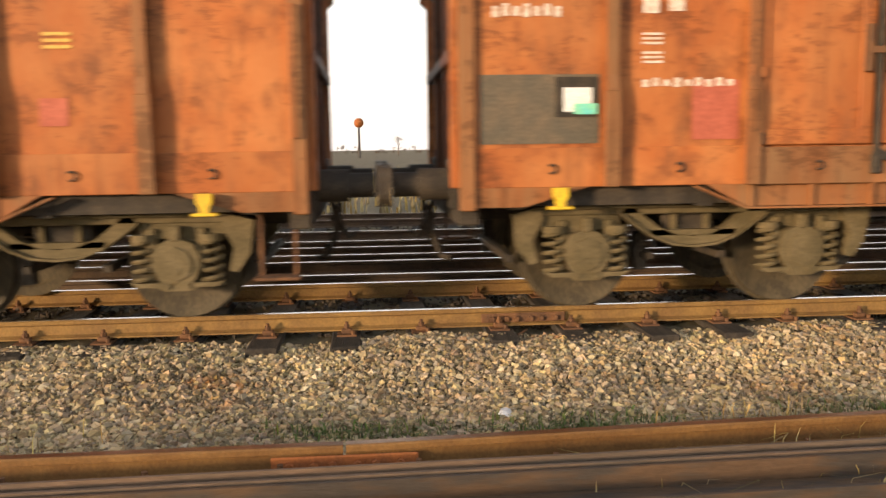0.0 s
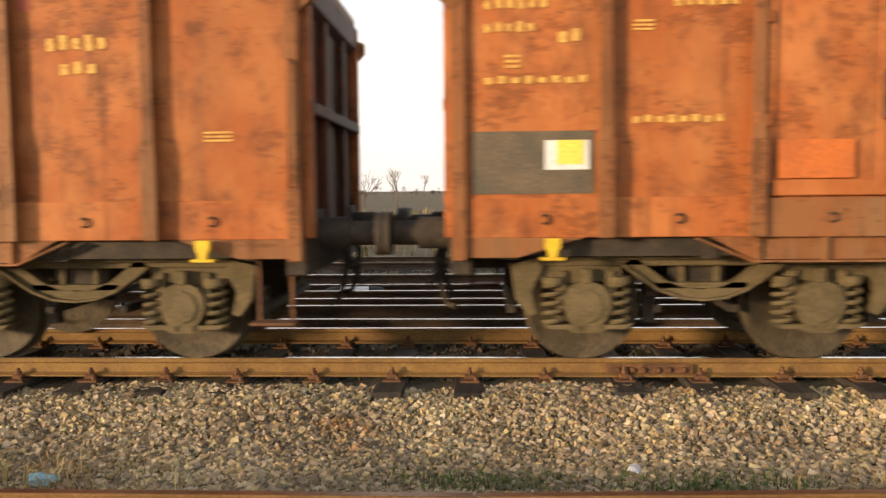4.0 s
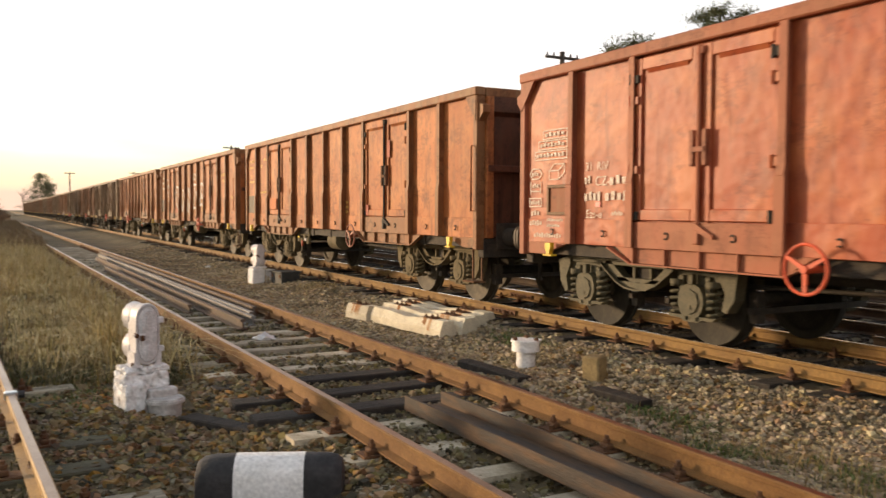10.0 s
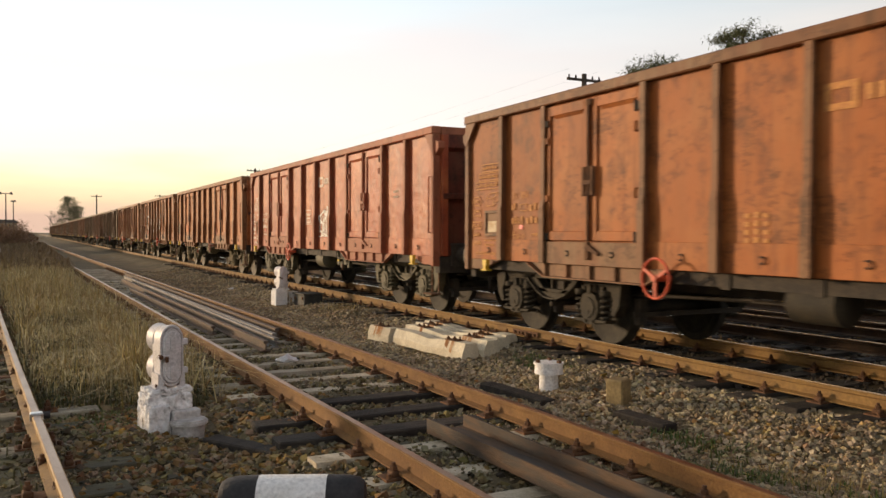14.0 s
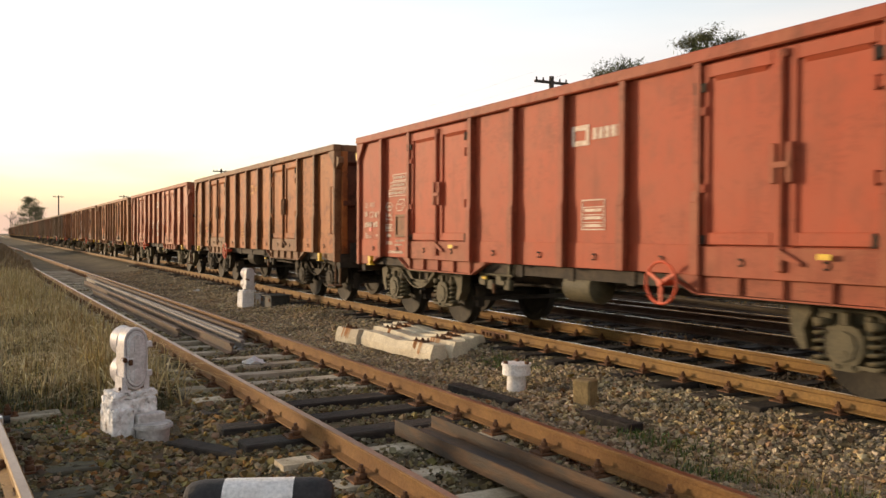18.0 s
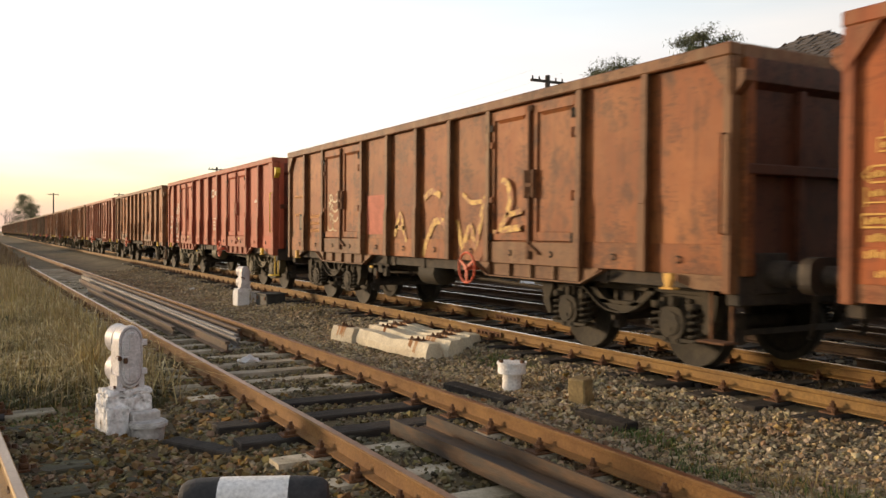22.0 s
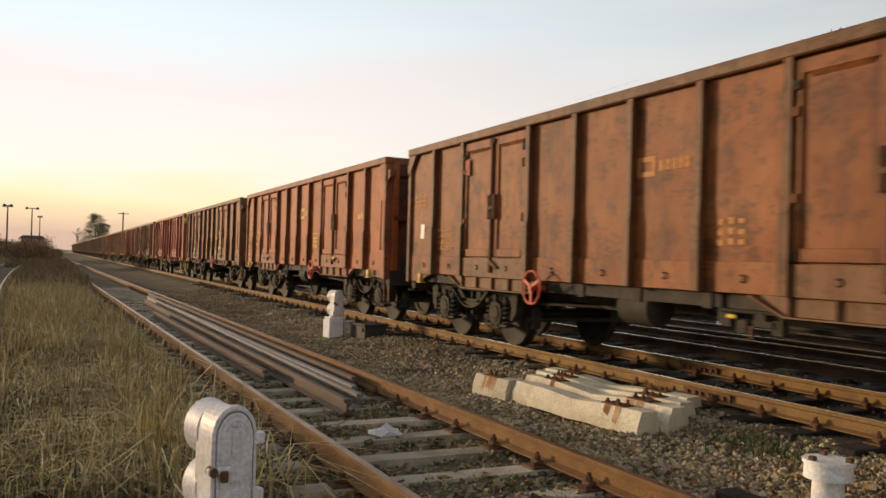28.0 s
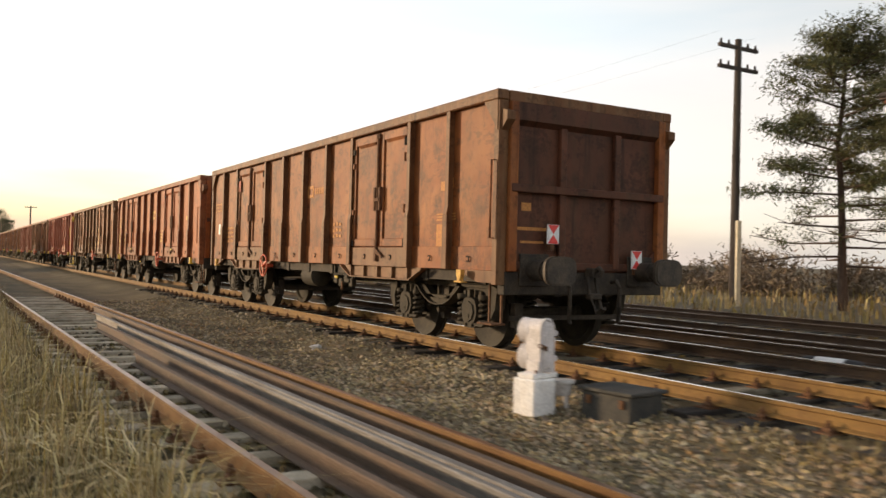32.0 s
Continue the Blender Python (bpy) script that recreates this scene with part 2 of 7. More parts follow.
    c = mix(where.outputs["Value"], 0.285 + 0.03 * (0.5 - grime), 0.325 + 0.03 * (0.5 - grime), c, tuple(v * 0.5 for v in rust), 0.2 + 0.6 * min(grime, 0.5))
    c = mix(noise_of(26.0, 5, (0.8, 1, 0.8), 0.75), 0.65, 0.70, c, tuple(v * 0.5 for v in rust), 0.45)
    l.new(c, b.inputs["Base Color"])
    bp = n.new("ShaderNodeBump")
    bp.inputs["Strength"].default_value, bp.inputs["Distance"].default_value = dents, 0.06
    l.new(noise_of(2.6, 2), bp.inputs["Height"])
    bp2 = n.new("ShaderNodeBump")
    bp2.inputs["Strength"].default_value, bp2.inputs["Distance"].default_value = 0.12, 0.01
    l.new(noise_of(60, 3), bp2.inputs["Height"])
    l.new(bp.outputs["Normal"], bp2.inputs["Normal"])
    l.new(bp2.outputs["Normal"], b.inputs["Normal"])
    MATS[name] = m
    return m


ORANGE = paint("paint_orange", (0.38, 0.115, 0.031), (0.47, 0.175, 0.056), (0.15, 0.05, 0.02), 0.35)
RED = paint("paint_red", (0.34, 0.068, 0.024), (0.46, 0.135, 0.045), (0.21, 0.04, 0.018), 0.3, 0.5, rough=0.5)
FRESH = paint("paint_fresh_red", (0.40, 0.078, 0.034), (0.38, 0.09, 0.044), (0.28, 0.07, 0.035), 0.08, 0.1)
TERRA = paint("paint_terracotta", (0.35, 0.088, 0.021), (0.38, 0.11, 0.03), (0.19, 0.055, 0.018), 0.2, 0.15)
BROWN = paint("paint_brown", (0.35, 0.105, 0.024), (0.37, 0.13, 0.036), (0.12, 0.04, 0.015), 0.35, 0.25, (0.18, 0.09, 0.036))
OLDRUST = paint("paint_old_rust", (0.235, 0.07, 0.018), (0.32, 0.115, 0.034), (0.042, 0.019, 0.011), 0.36, 0.25, (0.15, 0.085, 0.038))
DARKW = paint("paint_dark", (0.15, 0.075, 0.035), (0.22, 0.11, 0.05), (0.08, 0.04, 0.02), 0.7)
DUSTY = {}
for _m, _c in ((ORANGE, (0.26, 0.10, 0.035)), (RED, (0.34, 0.11, 0.055)), (FRESH, (0.33, 0.08, 0.04)), (TERRA, (0.27, 0.078, 0.028)), (BROWN, (0.20, 0.085, 0.036)), (OLDRUST, (0.165, 0.068, 0.026)), (DARKW, (0.14, 0.075, 0.035))):
    DUSTY[_m] = paint(_m.name + "_dusty", _c, tuple(0.75 * v + 0.25 * w for v, w in zip(_c, (0.26, 0.16, 0.08))), tuple(v * 0.6 for v in _c), 0.9 if _m not in (FRESH, RED) else 0.2, 0.1, (0.24, 0.15, 0.075))
# shaded copies of the coats for the end walls, shade put into the colour
SHADED_ENDS = {}
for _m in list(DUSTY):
    SHADED_ENDS[_m] = paint(_m.name + "_end", (0.10, 0.038, 0.02) if _m not in (FRESH, RED) else (0.15, 0.036, 0.02), (0.14, 0.05, 0.026), (0.045, 0.022, 0.012), 0.5, 0.2, (0.075, 0.05, 0.026))
BOGIE = mat("bogie_dust", (0.10, 0.077, 0.036), (0.145, 0.11, 0.056), 0.85, 0.0, 5, 0.2, 40)
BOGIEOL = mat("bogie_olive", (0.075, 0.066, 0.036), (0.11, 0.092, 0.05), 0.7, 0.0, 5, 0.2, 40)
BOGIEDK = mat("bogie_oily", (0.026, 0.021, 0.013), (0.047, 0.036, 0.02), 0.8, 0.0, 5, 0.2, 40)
RUSTWHEEL = mat("worn_red_paint", (0.34, 0.12, 0.07), (0.22, 0.10, 0.06), 0.6, 0, 8, 0.1, 50)
UNDER = mat("underframe_black", (0.03, 0.024, 0.018), (0.06, 0.045, 0.03), 0.8, 0, 5, 0.2, 40)
WHEEL = mat("wheel_steel", (0.055, 0.043, 0.026), (0.09, 0.07, 0.04), 0.7, 0.1, 8, 0.1, 30)
WHEELDK = mat("wheel_oily", (0.02, 0.016, 0.01), (0.036, 0.029, 0.017), 0.75, 0.1, 8, 0.1, 30)
BUFFERD = mat("buffer_grease", (0.045, 0.035, 0.026), (0.08, 0.06, 0.04), 0.6, 0.1, 6, 0.2, 40)
YELLOW = mat("yellow_paint", (0.75, 0.52, 0.03), (0.6, 0.38, 0.03), 0.5, 0, 9, 0.1, 50)
WHEELRED = mat("red_paint", (0.62, 0.09, 0.03), (0.5, 0.09, 0.04), 0.5, 0, 8, 0.1, 50)
WHITE = mat("white_lettering", (0.74, 0.66, 0.57), (0.52, 0.36, 0.26), 0.7, 0, 30, 0.05, 80)
GRAFFITI = mat("graffiti_white", (0.80, 0.77, 0.72), (0.66, 0.60, 0.52), 0.6, 0, 5, 0.05, 60)
GRAFYEL = mat("graffiti_yellow", (0.58, 0.36, 0.07), (0.26, 0.09, 0.028), 0.6, 0, 9, 0.05, 60, contrast=(0.42, 0.6))
GRAFPALE = mat("graffiti_pale", (0.62, 0.52, 0.34), (0.42, 0.28, 0.14), 0.6, 0, 8, 0.05, 60)
OCHRE = mat("ochre_lettering", (0.72, 0.45, 0.10), (0.5, 0.26, 0.07), 0.7, 0, 30, 0.05, 80)
ORMARK = mat("orange_lettering", (0.56, 0.25, 0.06), (0.4, 0.16, 0.05), 0.7, 0, 30, 0.05, 80)
GREYP = mat("grey_panel_paint", (0.10, 0.085, 0.06), (0.15, 0.11, 0.07), 0.7, 0, 5, 0.1, 40)
PATCH = mat("pink_primer", (0.45, 0.12, 0.07), (0.36, 0.09, 0.05), 0.7, 0, 4, 0.05, 40)
FRESHOR = mat("orange_patch", (0.55, 0.15, 0.03), (0.46, 0.13, 0.035), 0.7, 0, 4, 0.05, 40)
STICKY = mat("sticker_white", (0.8, 0.8, 0.78), (0.7, 0.7, 0.68), 0.5, 0, 6, 0.02)
STICKG = mat("sticker_yellow", (0.80, 0.72, 0.10), (0.75, 0.68, 0.12), 0.5, 0, 6, 0.02)
STICKC = mat("sticker_green", (0.15, 0.6, 0.55), (0.3, 0.65, 0.3), 0.5, 0, 6, 0.02)
TAILRED = mat("tail_disc_red", (0.75, 0.06, 0.05), (0.65, 0.06, 0.05), 0.4, 0, 9, 0.02)
FISH = mat("fishplate_rust", (0.36, 0.12, 0.035), (0.26, 0.09, 0.03), 0.8, 0.1, 8, 0.25, 50)
RAILRUST = mat("rail_rust", (0.16, 0.078, 0.024), (0.22, 0.115, 0.036), 0.8, 0.1, 3, 0.25, 50)
RAILGOLD = mat("rail_yellow_rust", (0.36, 0.215, 0.066), (0.24, 0.14, 0.045), 0.6, 0.1, 3, 0.2, 50)
RAILDUST = mat("rail_ochre", (0.25, 0.145, 0.044), (0.18, 0.10, 0.034), 0.8, 0.1, 3, 0.2, 50)
RAILDARK = mat("rail_dark", (0.07, 0.045, 0.03), (0.11, 0.07, 0.04), 0.75, 0.1, 3, 0.2, 50)
SHINE = mat("rail_running_surface", (0.86, 0.85, 0.84), (0.78, 0.76, 0.74), 0.22, 1.0, 4, 0.0)
DULL = mat("rail_running_rust", (0.36, 0.24, 0.16), (0.24, 0.14, 0.085), 0.34, 0.85, 2, 0.05)
TIMBER = mat("tarred_timber", (0.022, 0.018, 0.015), (0.05, 0.04, 0.03), 0.9, 0, 4, 0.5, 30, stretch=(4, 0.6, 2), random=0.3)
MOSSWOOD = mat("mossy_timber", (0.075, 0.066, 0.042), (0.12, 0.11, 0.06), 0.9, 0, 4, 0.5, 30, stretch=(4, 0.6, 2), random=0.3)
OLDWOOD = mat("grey_timber", (0.34, 0.30, 0.22), (0.15, 0.125, 0.085), 0.9, 0, 4, 0.5, 30, stretch=(4, 0.6, 2), random=0.3)
SLEEPCON = mat("sleeper_concrete", (0.50, 0.43, 0.32), (0.30, 0.25, 0.17), 0.9, 0, 3, 0.35, 50, random=0.25)
CONC = mat("pale_concrete", (0.74, 0.66, 0.49), (0.58, 0.50, 0.36), 0.9, 0, 3, 0.35, 50, random=0.12)
CONCRUST = mat("rust_stain", (0.40, 0.19, 0.075), (0.52, 0.37, 0.22), 0.9, 0, 5, 0.2, 50)
IRON = mat("rusty_iron", (0.10, 0.05, 0.026), (0.17, 0.08, 0.035), 0.85, 0.1, 8, 0.3, 40)
BEAMRUST = mat("beam_rust", (0.16, 0.105, 0.07), (0.105, 0.08, 0.06), 0.8, 0.1, 3, 0.25, 40, stretch=(0.3, 2, 2))
BEAMTAN = mat("beam_tan", (0.105, 0.062, 0.034), (0.055, 0.043, 0.034), 0.75, 0.1, 5, 0.25, 40, stretch=(0.4, 2, 2), contrast=(0.44, 0.58))
BEAMGREY = mat("beam_grey", (0.25, 0.235, 0.215), (0.15, 0.13, 0.11), 0.7, 0.2, 3, 0.2, 40, stretch=(0.3, 2, 2))
WASH = mat("whitewash", (0.88, 0.86, 0.84), (0.66, 0.63, 0.60), 0.7, 0, 14, 0.9, 26, contrast=(0.42, 0.58), col3=(0.16, 0.14, 0.12))
POTGREY = mat("pot_grey", (0.62, 0.59, 0.56), (0.42, 0.39, 0.36), 0.7, 0, 9, 0.4, 30)
WHITEP = mat("white_paint", (0.86, 0.84, 0.81), (0.70, 0.67, 0.62), 0.8, 0, 4, 0.3, 40, contrast=(0.45, 0.75))
LAMPGREY = mat("lamp_paint", (0.70, 0.66, 0.65), (0.56, 0.52, 0.50), 0.5, 0, 6, 0.08, 60)
BLACKP = mat("black_paint", (0.02, 0.02, 0.02), (0.045, 0.04, 0.04), 0.7, 0, 6, 0.3, 40)
BOXGREY = mat("box_dark", (0.035, 0.035, 0.032), (0.06, 0.055, 0.045), 0.7, 0, 6, 0.15, 40)
SILVER = mat("silver_clamp", (0.6, 0.6, 0.6), (0.5, 0.5, 0.5), 0.3, 1.0, 9, 0.05)
STONES = mat("ballast_stones", (0.42, 0.335, 0.2), (0.27, 0.205, 0.125), 0.9, 0, 1.1, 0.3, 40, island=0.55, col3=(0.37, 0.23, 0.11), contrast=(0.35, 0.6))
STONESG = mat("ballast_grey", (0.194, 0.150, 0.075), (0.126, 0.105, 0.055), 0.9, 0, 1.1, 0.3, 40, island=0.75, col3=(0.233, 0.155, 0.070), contrast=(0.35, 0.6))
STONESB = mat("ballast_brown", (0.25, 0.145, 0.058), (0.155, 0.105, 0.05), 0.9, 0, 1.1, 0.3, 40, island=0.6, col3=(0.36, 0.215, 0.085), contrast=(0.35, 0.6))
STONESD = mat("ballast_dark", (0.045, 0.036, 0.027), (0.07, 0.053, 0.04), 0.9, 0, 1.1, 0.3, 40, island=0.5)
GROUND = mat("ground_earth", (0.150, 0.115, 0.060), (0.092, 0.070, 0.037), 0.95, 0, 0.7, 0.8, 18, col3=(0.097, 0.090, 0.035), contrast=(0.35, 0.62))
GRASS = mat("dry_grass", (0.42, 0.31, 0.13), (0.24, 0.18, 0.075), 0.9, 0, 1.5, 0, 10, island=0.45)
STRAW = mat("pale_straw", (0.60, 0.49, 0.25), (0.46, 0.36, 0.16), 0.85, 0, 2, 0, 10, island=0.35)
GREEN = mat("green_grass", (0.075, 0.12, 0.03), (0.12, 0.13, 0.045), 0.9, 0, 1.5, 0, 10, island=0.45)
MOSS = mat("moss_brown", (0.12, 0.105, 0.045), (0.085, 0.085, 0.033), 0.9, 0, 1.5, 0, 10, island=0.45)
NEEDLES = mat("pine_needles", (0.09, 0.10, 0.04), (0.13, 0.12, 0.05), 0.9, 0, 0.6, 0, 10, island=0.5)
BARK = mat("bark", (0.10, 0.065, 0.045), (0.06, 0.04, 0.03), 0.95, 0, 3, 0.5, 20, stretch=(1, 1, 0.3))
TWIG = mat("bare_twigs", (0.10, 0.075, 0.055), (0.14, 0.10, 0.075), 0.95, 0, 1.0, 0, 10, island=0.4)
POLEWOOD = mat("pole_wood", (0.06, 0.048, 0.04), (0.10, 0.08, 0.065), 0.9, 0, 3, 0.3, 20, stretch=(2, 2, 0.2))
FARDARK = mat("far_metal", (0.05, 0.045, 0.045), (0.08, 0.07, 0.065), 0.8, 0, 2, 0)
BRICK = mat("yellow_brick", (0.56, 0.41, 0.23), (0.46, 0.31, 0.17), 0.9, 0, 3, 0.2, 40, random=0.22)
MORTAR = mat("mortar", (0.42, 0.34, 0.23), (0.32, 0.25, 0.17), 0.95, 0, 3, 0.2, 30)
STUCCO = mat("pale_stucco", (0.74, 0.68, 0.58), (0.62, 0.55, 0.45), 0.9, 0, 2, 0.2, 30)
ROOFT = mat("roof_slate", (0.085, 0.07, 0.06), (0.12, 0.10, 0.085), 0.85, 0, 1.5, 0.2, 20, random=0.3)
GLASSD = mat("dark_room", (0.02, 0.02, 0.02), (0.035, 0.03, 0.028), 0.4, 0, 3, 0)
WOODB = mat("brown_window_wood", (0.16, 0.06, 0.03), (0.11, 0.045, 0.025), 0.7, 0, 4, 0.1)
PLASTIC = mat("plastic_litter", (0.15, 0.42, 0.52), (0.35, 0.55, 0.6), 0.3, 0, 8, 0.1)
PAPER = mat("white_litter", (0.75, 0.74, 0.73), (0.6, 0.6, 0.6), 0.5, 0, 8, 0.2)


# ---- mesh helpers ----
def box(bm, x0, x1, y0, y1, z0, z1, bevel=0.0):
    vs = bmesh.ops.create_cube(bm, size=1.0)["verts"]
    for v in vs:
        v.co = Vector(((x0 + x1) / 2 + v.co.x * (x1 - x0), (y0 + y1) / 2 + v.co.y * (y1 - y0), (z0 + z1) / 2 + v.co.z * (z1 - z0)))
    if bevel:
        es = {e for v in vs for e in v.link_edges}
        bmesh.ops.bevel(bm, geom=list(es), offset=bevel, segments=1, affect="EDGES", profile=0.5)
    return bm


def cyl(bm, a, b, r, r2=None, seg=14, caps=True):
    a, b = Vector(a), Vector(b)
    m = Matrix.Translation((a + b) / 2) @ (b - a).to_track_quat("Z", "Y").to_matrix().to_4x4()
    bmesh.ops.create_cone(bm, cap_ends=caps, segments=seg, radius1=r, radius2=r if r2 is None else r2, depth=(b - a).length, matrix=m)
    return bm


def prism(bm, pts, axis, a, b):
    """A polygon (pairs) pushed along an axis from a to b."""
    def at(p, s):
        return Vector((s, p[0], p[1])) if axis == "x" else Vector((p[0], s, p[1])) if axis == "y" else Vector((p[0], p[1], s))
    lo, hi = [bm.verts.new(at(p, a)) for p in pts], [bm.verts.new(at(p, b)) for p in pts]
    n = len(pts)
    fs = [bm.faces.new(lo), bm.faces.new(hi[::-1])]
    for i in range(n):
        fs.append(bm.faces.new((lo[i], hi[i], hi[(i + 1) % n], lo[(i + 1) % n])))
    bmesh.ops.recalc_face_normals(bm, faces=fs)
    return bm


def tube(bm, pts, r, seg=8, closed=False):
    """A round bar along points."""
    pts = [Vector(p) for p in pts]
    rings = []
    n = len(pts)
    for i, p in enumerate(pts):
        before, after = pts[i - 1] if (i or closed) else p, pts[(i + 1) % n] if (i < n - 1 or closed) else p
        q = (after - before).to_track_quat("Z", "Y")
        rings.append([bm.verts.new(p + q @ Vector((r * math.cos(2 * math.pi * k / seg), r * math.sin(2 * math.pi * k / seg), 0))) for k in range(seg)])
    fs = []
    for i in range(n if closed else n - 1):
        A, B = rings[i], rings[(i + 1) % n]
        shift = min(range(seg), key=lambda s: (A[0].co - B[s].co).length)
        for k in range(seg):
            fs.append(bm.faces.new((A[k], A[(k + 1) % seg], B[(k + 1 + shift) % seg], B[(k + shift) % seg])))
    if not closed:
        fs += [bm.faces.new(rings[0]), bm.faces.new(rings[-1])]
    bmesh.ops.recalc_face_normals(bm, faces=fs)
    return bm


def smooth(me, angle=35):
    me.shade_smooth()
    me.set_sharp_from_angle(angle=radians(angle))


def mesh_of(name, bm, soft=False):
    me = bpy.data.meshes.new(name)
    bm.to_mesh(me)
    bm.free()
    if soft:
        smooth(me)
    return me


def part(name, bm, material, parent=None, label="", soft=False):
    """Links a bmesh (or a ready mesh) as one object, under a thing or a part."""
    me = bm if isinstance(bm, bpy.types.Mesh) else mesh_of(name, bm, soft)
    if not me.materials:
        me.materials.append(material)
    ob = new(name, me)
    if me.materials[0] is not material:
        ob.material_slots[0].link = "OBJECT"
        ob.material_slots[0].material = material
    if parent:
        ob.parent = parent
    if label:
        ob["label"] = label
    return ob


def thing(name, m, label, category, group="", kind=""):
    ob = new(name)
    ob.empty_display_size = 0.2
    ob.matrix_basis = m
    return tagged(ob, label, category, group, kind)


CACHE = {}


def shared(key, build, soft=False):
    """The mesh of that key, built once."""
    if key not in CACHE:
        bm = bmesh.new()
        build(bm)
        CACHE[key] = mesh_of(key.split("|")[0], bm, soft)
    return CACHE[key]


def raw_mesh(name, verts, faces):
    """A mesh from arrays of points and of triangles."""
    me = bpy.data.meshes.new(name)
    verts, faces = np.asarray(verts, np.float32), np.asarray(faces, np.int32)
    k = faces.shape[1]
    me.vertices.add(len(verts))
    me.vertices.foreach_set("co", verts.ravel())
    me.loops.add(faces.size)
    me.loops.foreach_set("vertex_index", faces.ravel())
    me.polygons.add(len(faces))
    me.polygons.foreach_set("loop_start", np.arange(0, faces.size, k, dtype=np.int32))
    me.update(calc_edges=True)
    me.shade_flat()
    return me


# ---- lie of the land ----
def step(v, a, b):
    s = np.clip((v - a) / (b - a), 0, 1)
    return s * s * (3 - 2 * s)


def lie(x, y):
    """Height of the ground, rails' top at zero."""
    x, y = np.asarray(x, float), np.asarray(y, float)
    near = -4.43 + 0.016 * x
    z = -0.36 + 0.15 * step(y, -2.2, -1.15) + 0.09 * (1 - step(np.abs(y - near), 1.1, 1.6))
    z = z + 0.11 * (1 - step(np.abs(y + 8.3), 1.2, 2.2)) * step(x, -60, -30)
    z = z - 0.03 * step(y, 5, 9)
    return z + 0.018 * np.sin(2.1 * x + 1.3 * y) + 0.014 * np.sin(3.7 * x - 2.9 * y + 1.0)


xs = np.concatenate([[-3000, -1500, -700, -400, -250, -180, -130, -100, -80], np.arange(-70, 14.1, 0.4), [18, 25, 40, 80, 200, 700, 3000]])
ys = np.concatenate([[-3000, -900, -300, -100, -50, -30, -20, -15], np.arange(-12, 8.1, 0.25), [9, 11, 14, 18, 25, 40, 80, 200, 600, 1500, 3000]])
gx, gy = np.meshgrid(xs, ys, indexing="ij")
gz = lie(gx, gy)
nx, ny = gx.shape
idx = np.arange(nx * ny).reshape(nx, ny)
quads = np.stack([idx[:-1, :-1], idx[1:, :-1], idx[1:, 1:], idx[:-1, 1:]], -1).reshape(-1, 4)
ground = part("ground", raw_mesh("ground", np.stack([gx, gy, gz], -1).reshape(-1, 3), quads), GROUND)
ground.data.shade_smooth()
tagged(ground, "brown earth and trodden gravel between railway tracks", "ground", kind="structure")

# ---- ballast ----
RNG = np.random.default_rng(5)
CUBE_V = np.array([(x, y, z) for x in (-1, 1) for y in (-1, 1) for z in (-1, 1)], float)
CUBE_F = np.array([(0, 1, 3), (0, 3, 2), (4, 6, 7), (4, 7, 5), (0, 4, 5), (0, 5, 1), (2, 3, 7), (2, 7, 6), (0, 2, 6), (0, 6, 4), (1, 5, 7), (1, 7, 3)])
OCTA_V = np.array([(1, 0, 0), (-1, 0, 0), (0, 1, 0), (0, -1, 0), (0, 0, 1), (0, 0, -1)], float)
OCTA_F = np.array([(0, 2, 4), (2, 1, 4), (1, 3, 4), (3, 0, 4), (2, 0, 5), (1, 2, 5), (3, 1, 5), (0, 3, 5)])


def stones(name, zones, material, label, smin=0.018, smax=0.042, grit=False):
    """Crushed stones strewn over zones (x0, x1, y0, y1, per square metre)."""
    P = []
    for x0, x1, y0, y1, per in zones:
        n = int((x1 - x0) * (y1 - y0) * per)
        P.append(np.stack([RNG.uniform(x0, x1, n), RNG.uniform(y0, y1, n)], -1))
    P = np.concatenate(P)
    n = len(P)
    V, F = (OCTA_V, OCTA_F) if grit else (CUBE_V * 0.68, CUBE_F)
    shapes = V[None] * RNG.uniform(0.5, 1.2, (40, len(V), 3)) + RNG.uniform(-0.18, 0.18, (40, len(V), 3))
    v = shapes[RNG.integers(0, 40, n)] * RNG.uniform(0.6, 1.25, (n, 1, 3))
    q = RNG.normal(size=(n, 4))
    q /= np.linalg.norm(q, axis=1, keepdims=True)
    w, x, y, z = q.T
    R = np.stack([1 - 2 * (y * y + z * z), 2 * (x * y - z * w), 2 * (x * z + y * w), 2 * (x * y + z * w), 1 - 2 * (x * x + z * z), 2 * (y * z - x * w), 2 * (x * z - y * w), 2 * (y * z + x * w), 1 - 2 * (x * x + y * y)], -1).reshape(n, 3, 3)
    size = smin + (smax - smin) * RNG.random((n, 1, 1)) ** 1.9
    v = np.einsum("nij,nkj->nki", R, v) * size
    v[:, :, 2] *= 0.8
    v[:, :, :2] += P[:, None]
    v[:, :, 2] += (lie(P[:, 0], P[:, 1]) + RNG.uniform(-0.006, 0.02, n))[:, None]
    f = (F[None] + len(V) * np.arange(n)[:, None, None]).reshape(-1, 3)
    ob = part(name, raw_mesh(name, v.reshape(-1, 3), f), material)
    return tagged(ob, label, "gravel", kind="stuff")


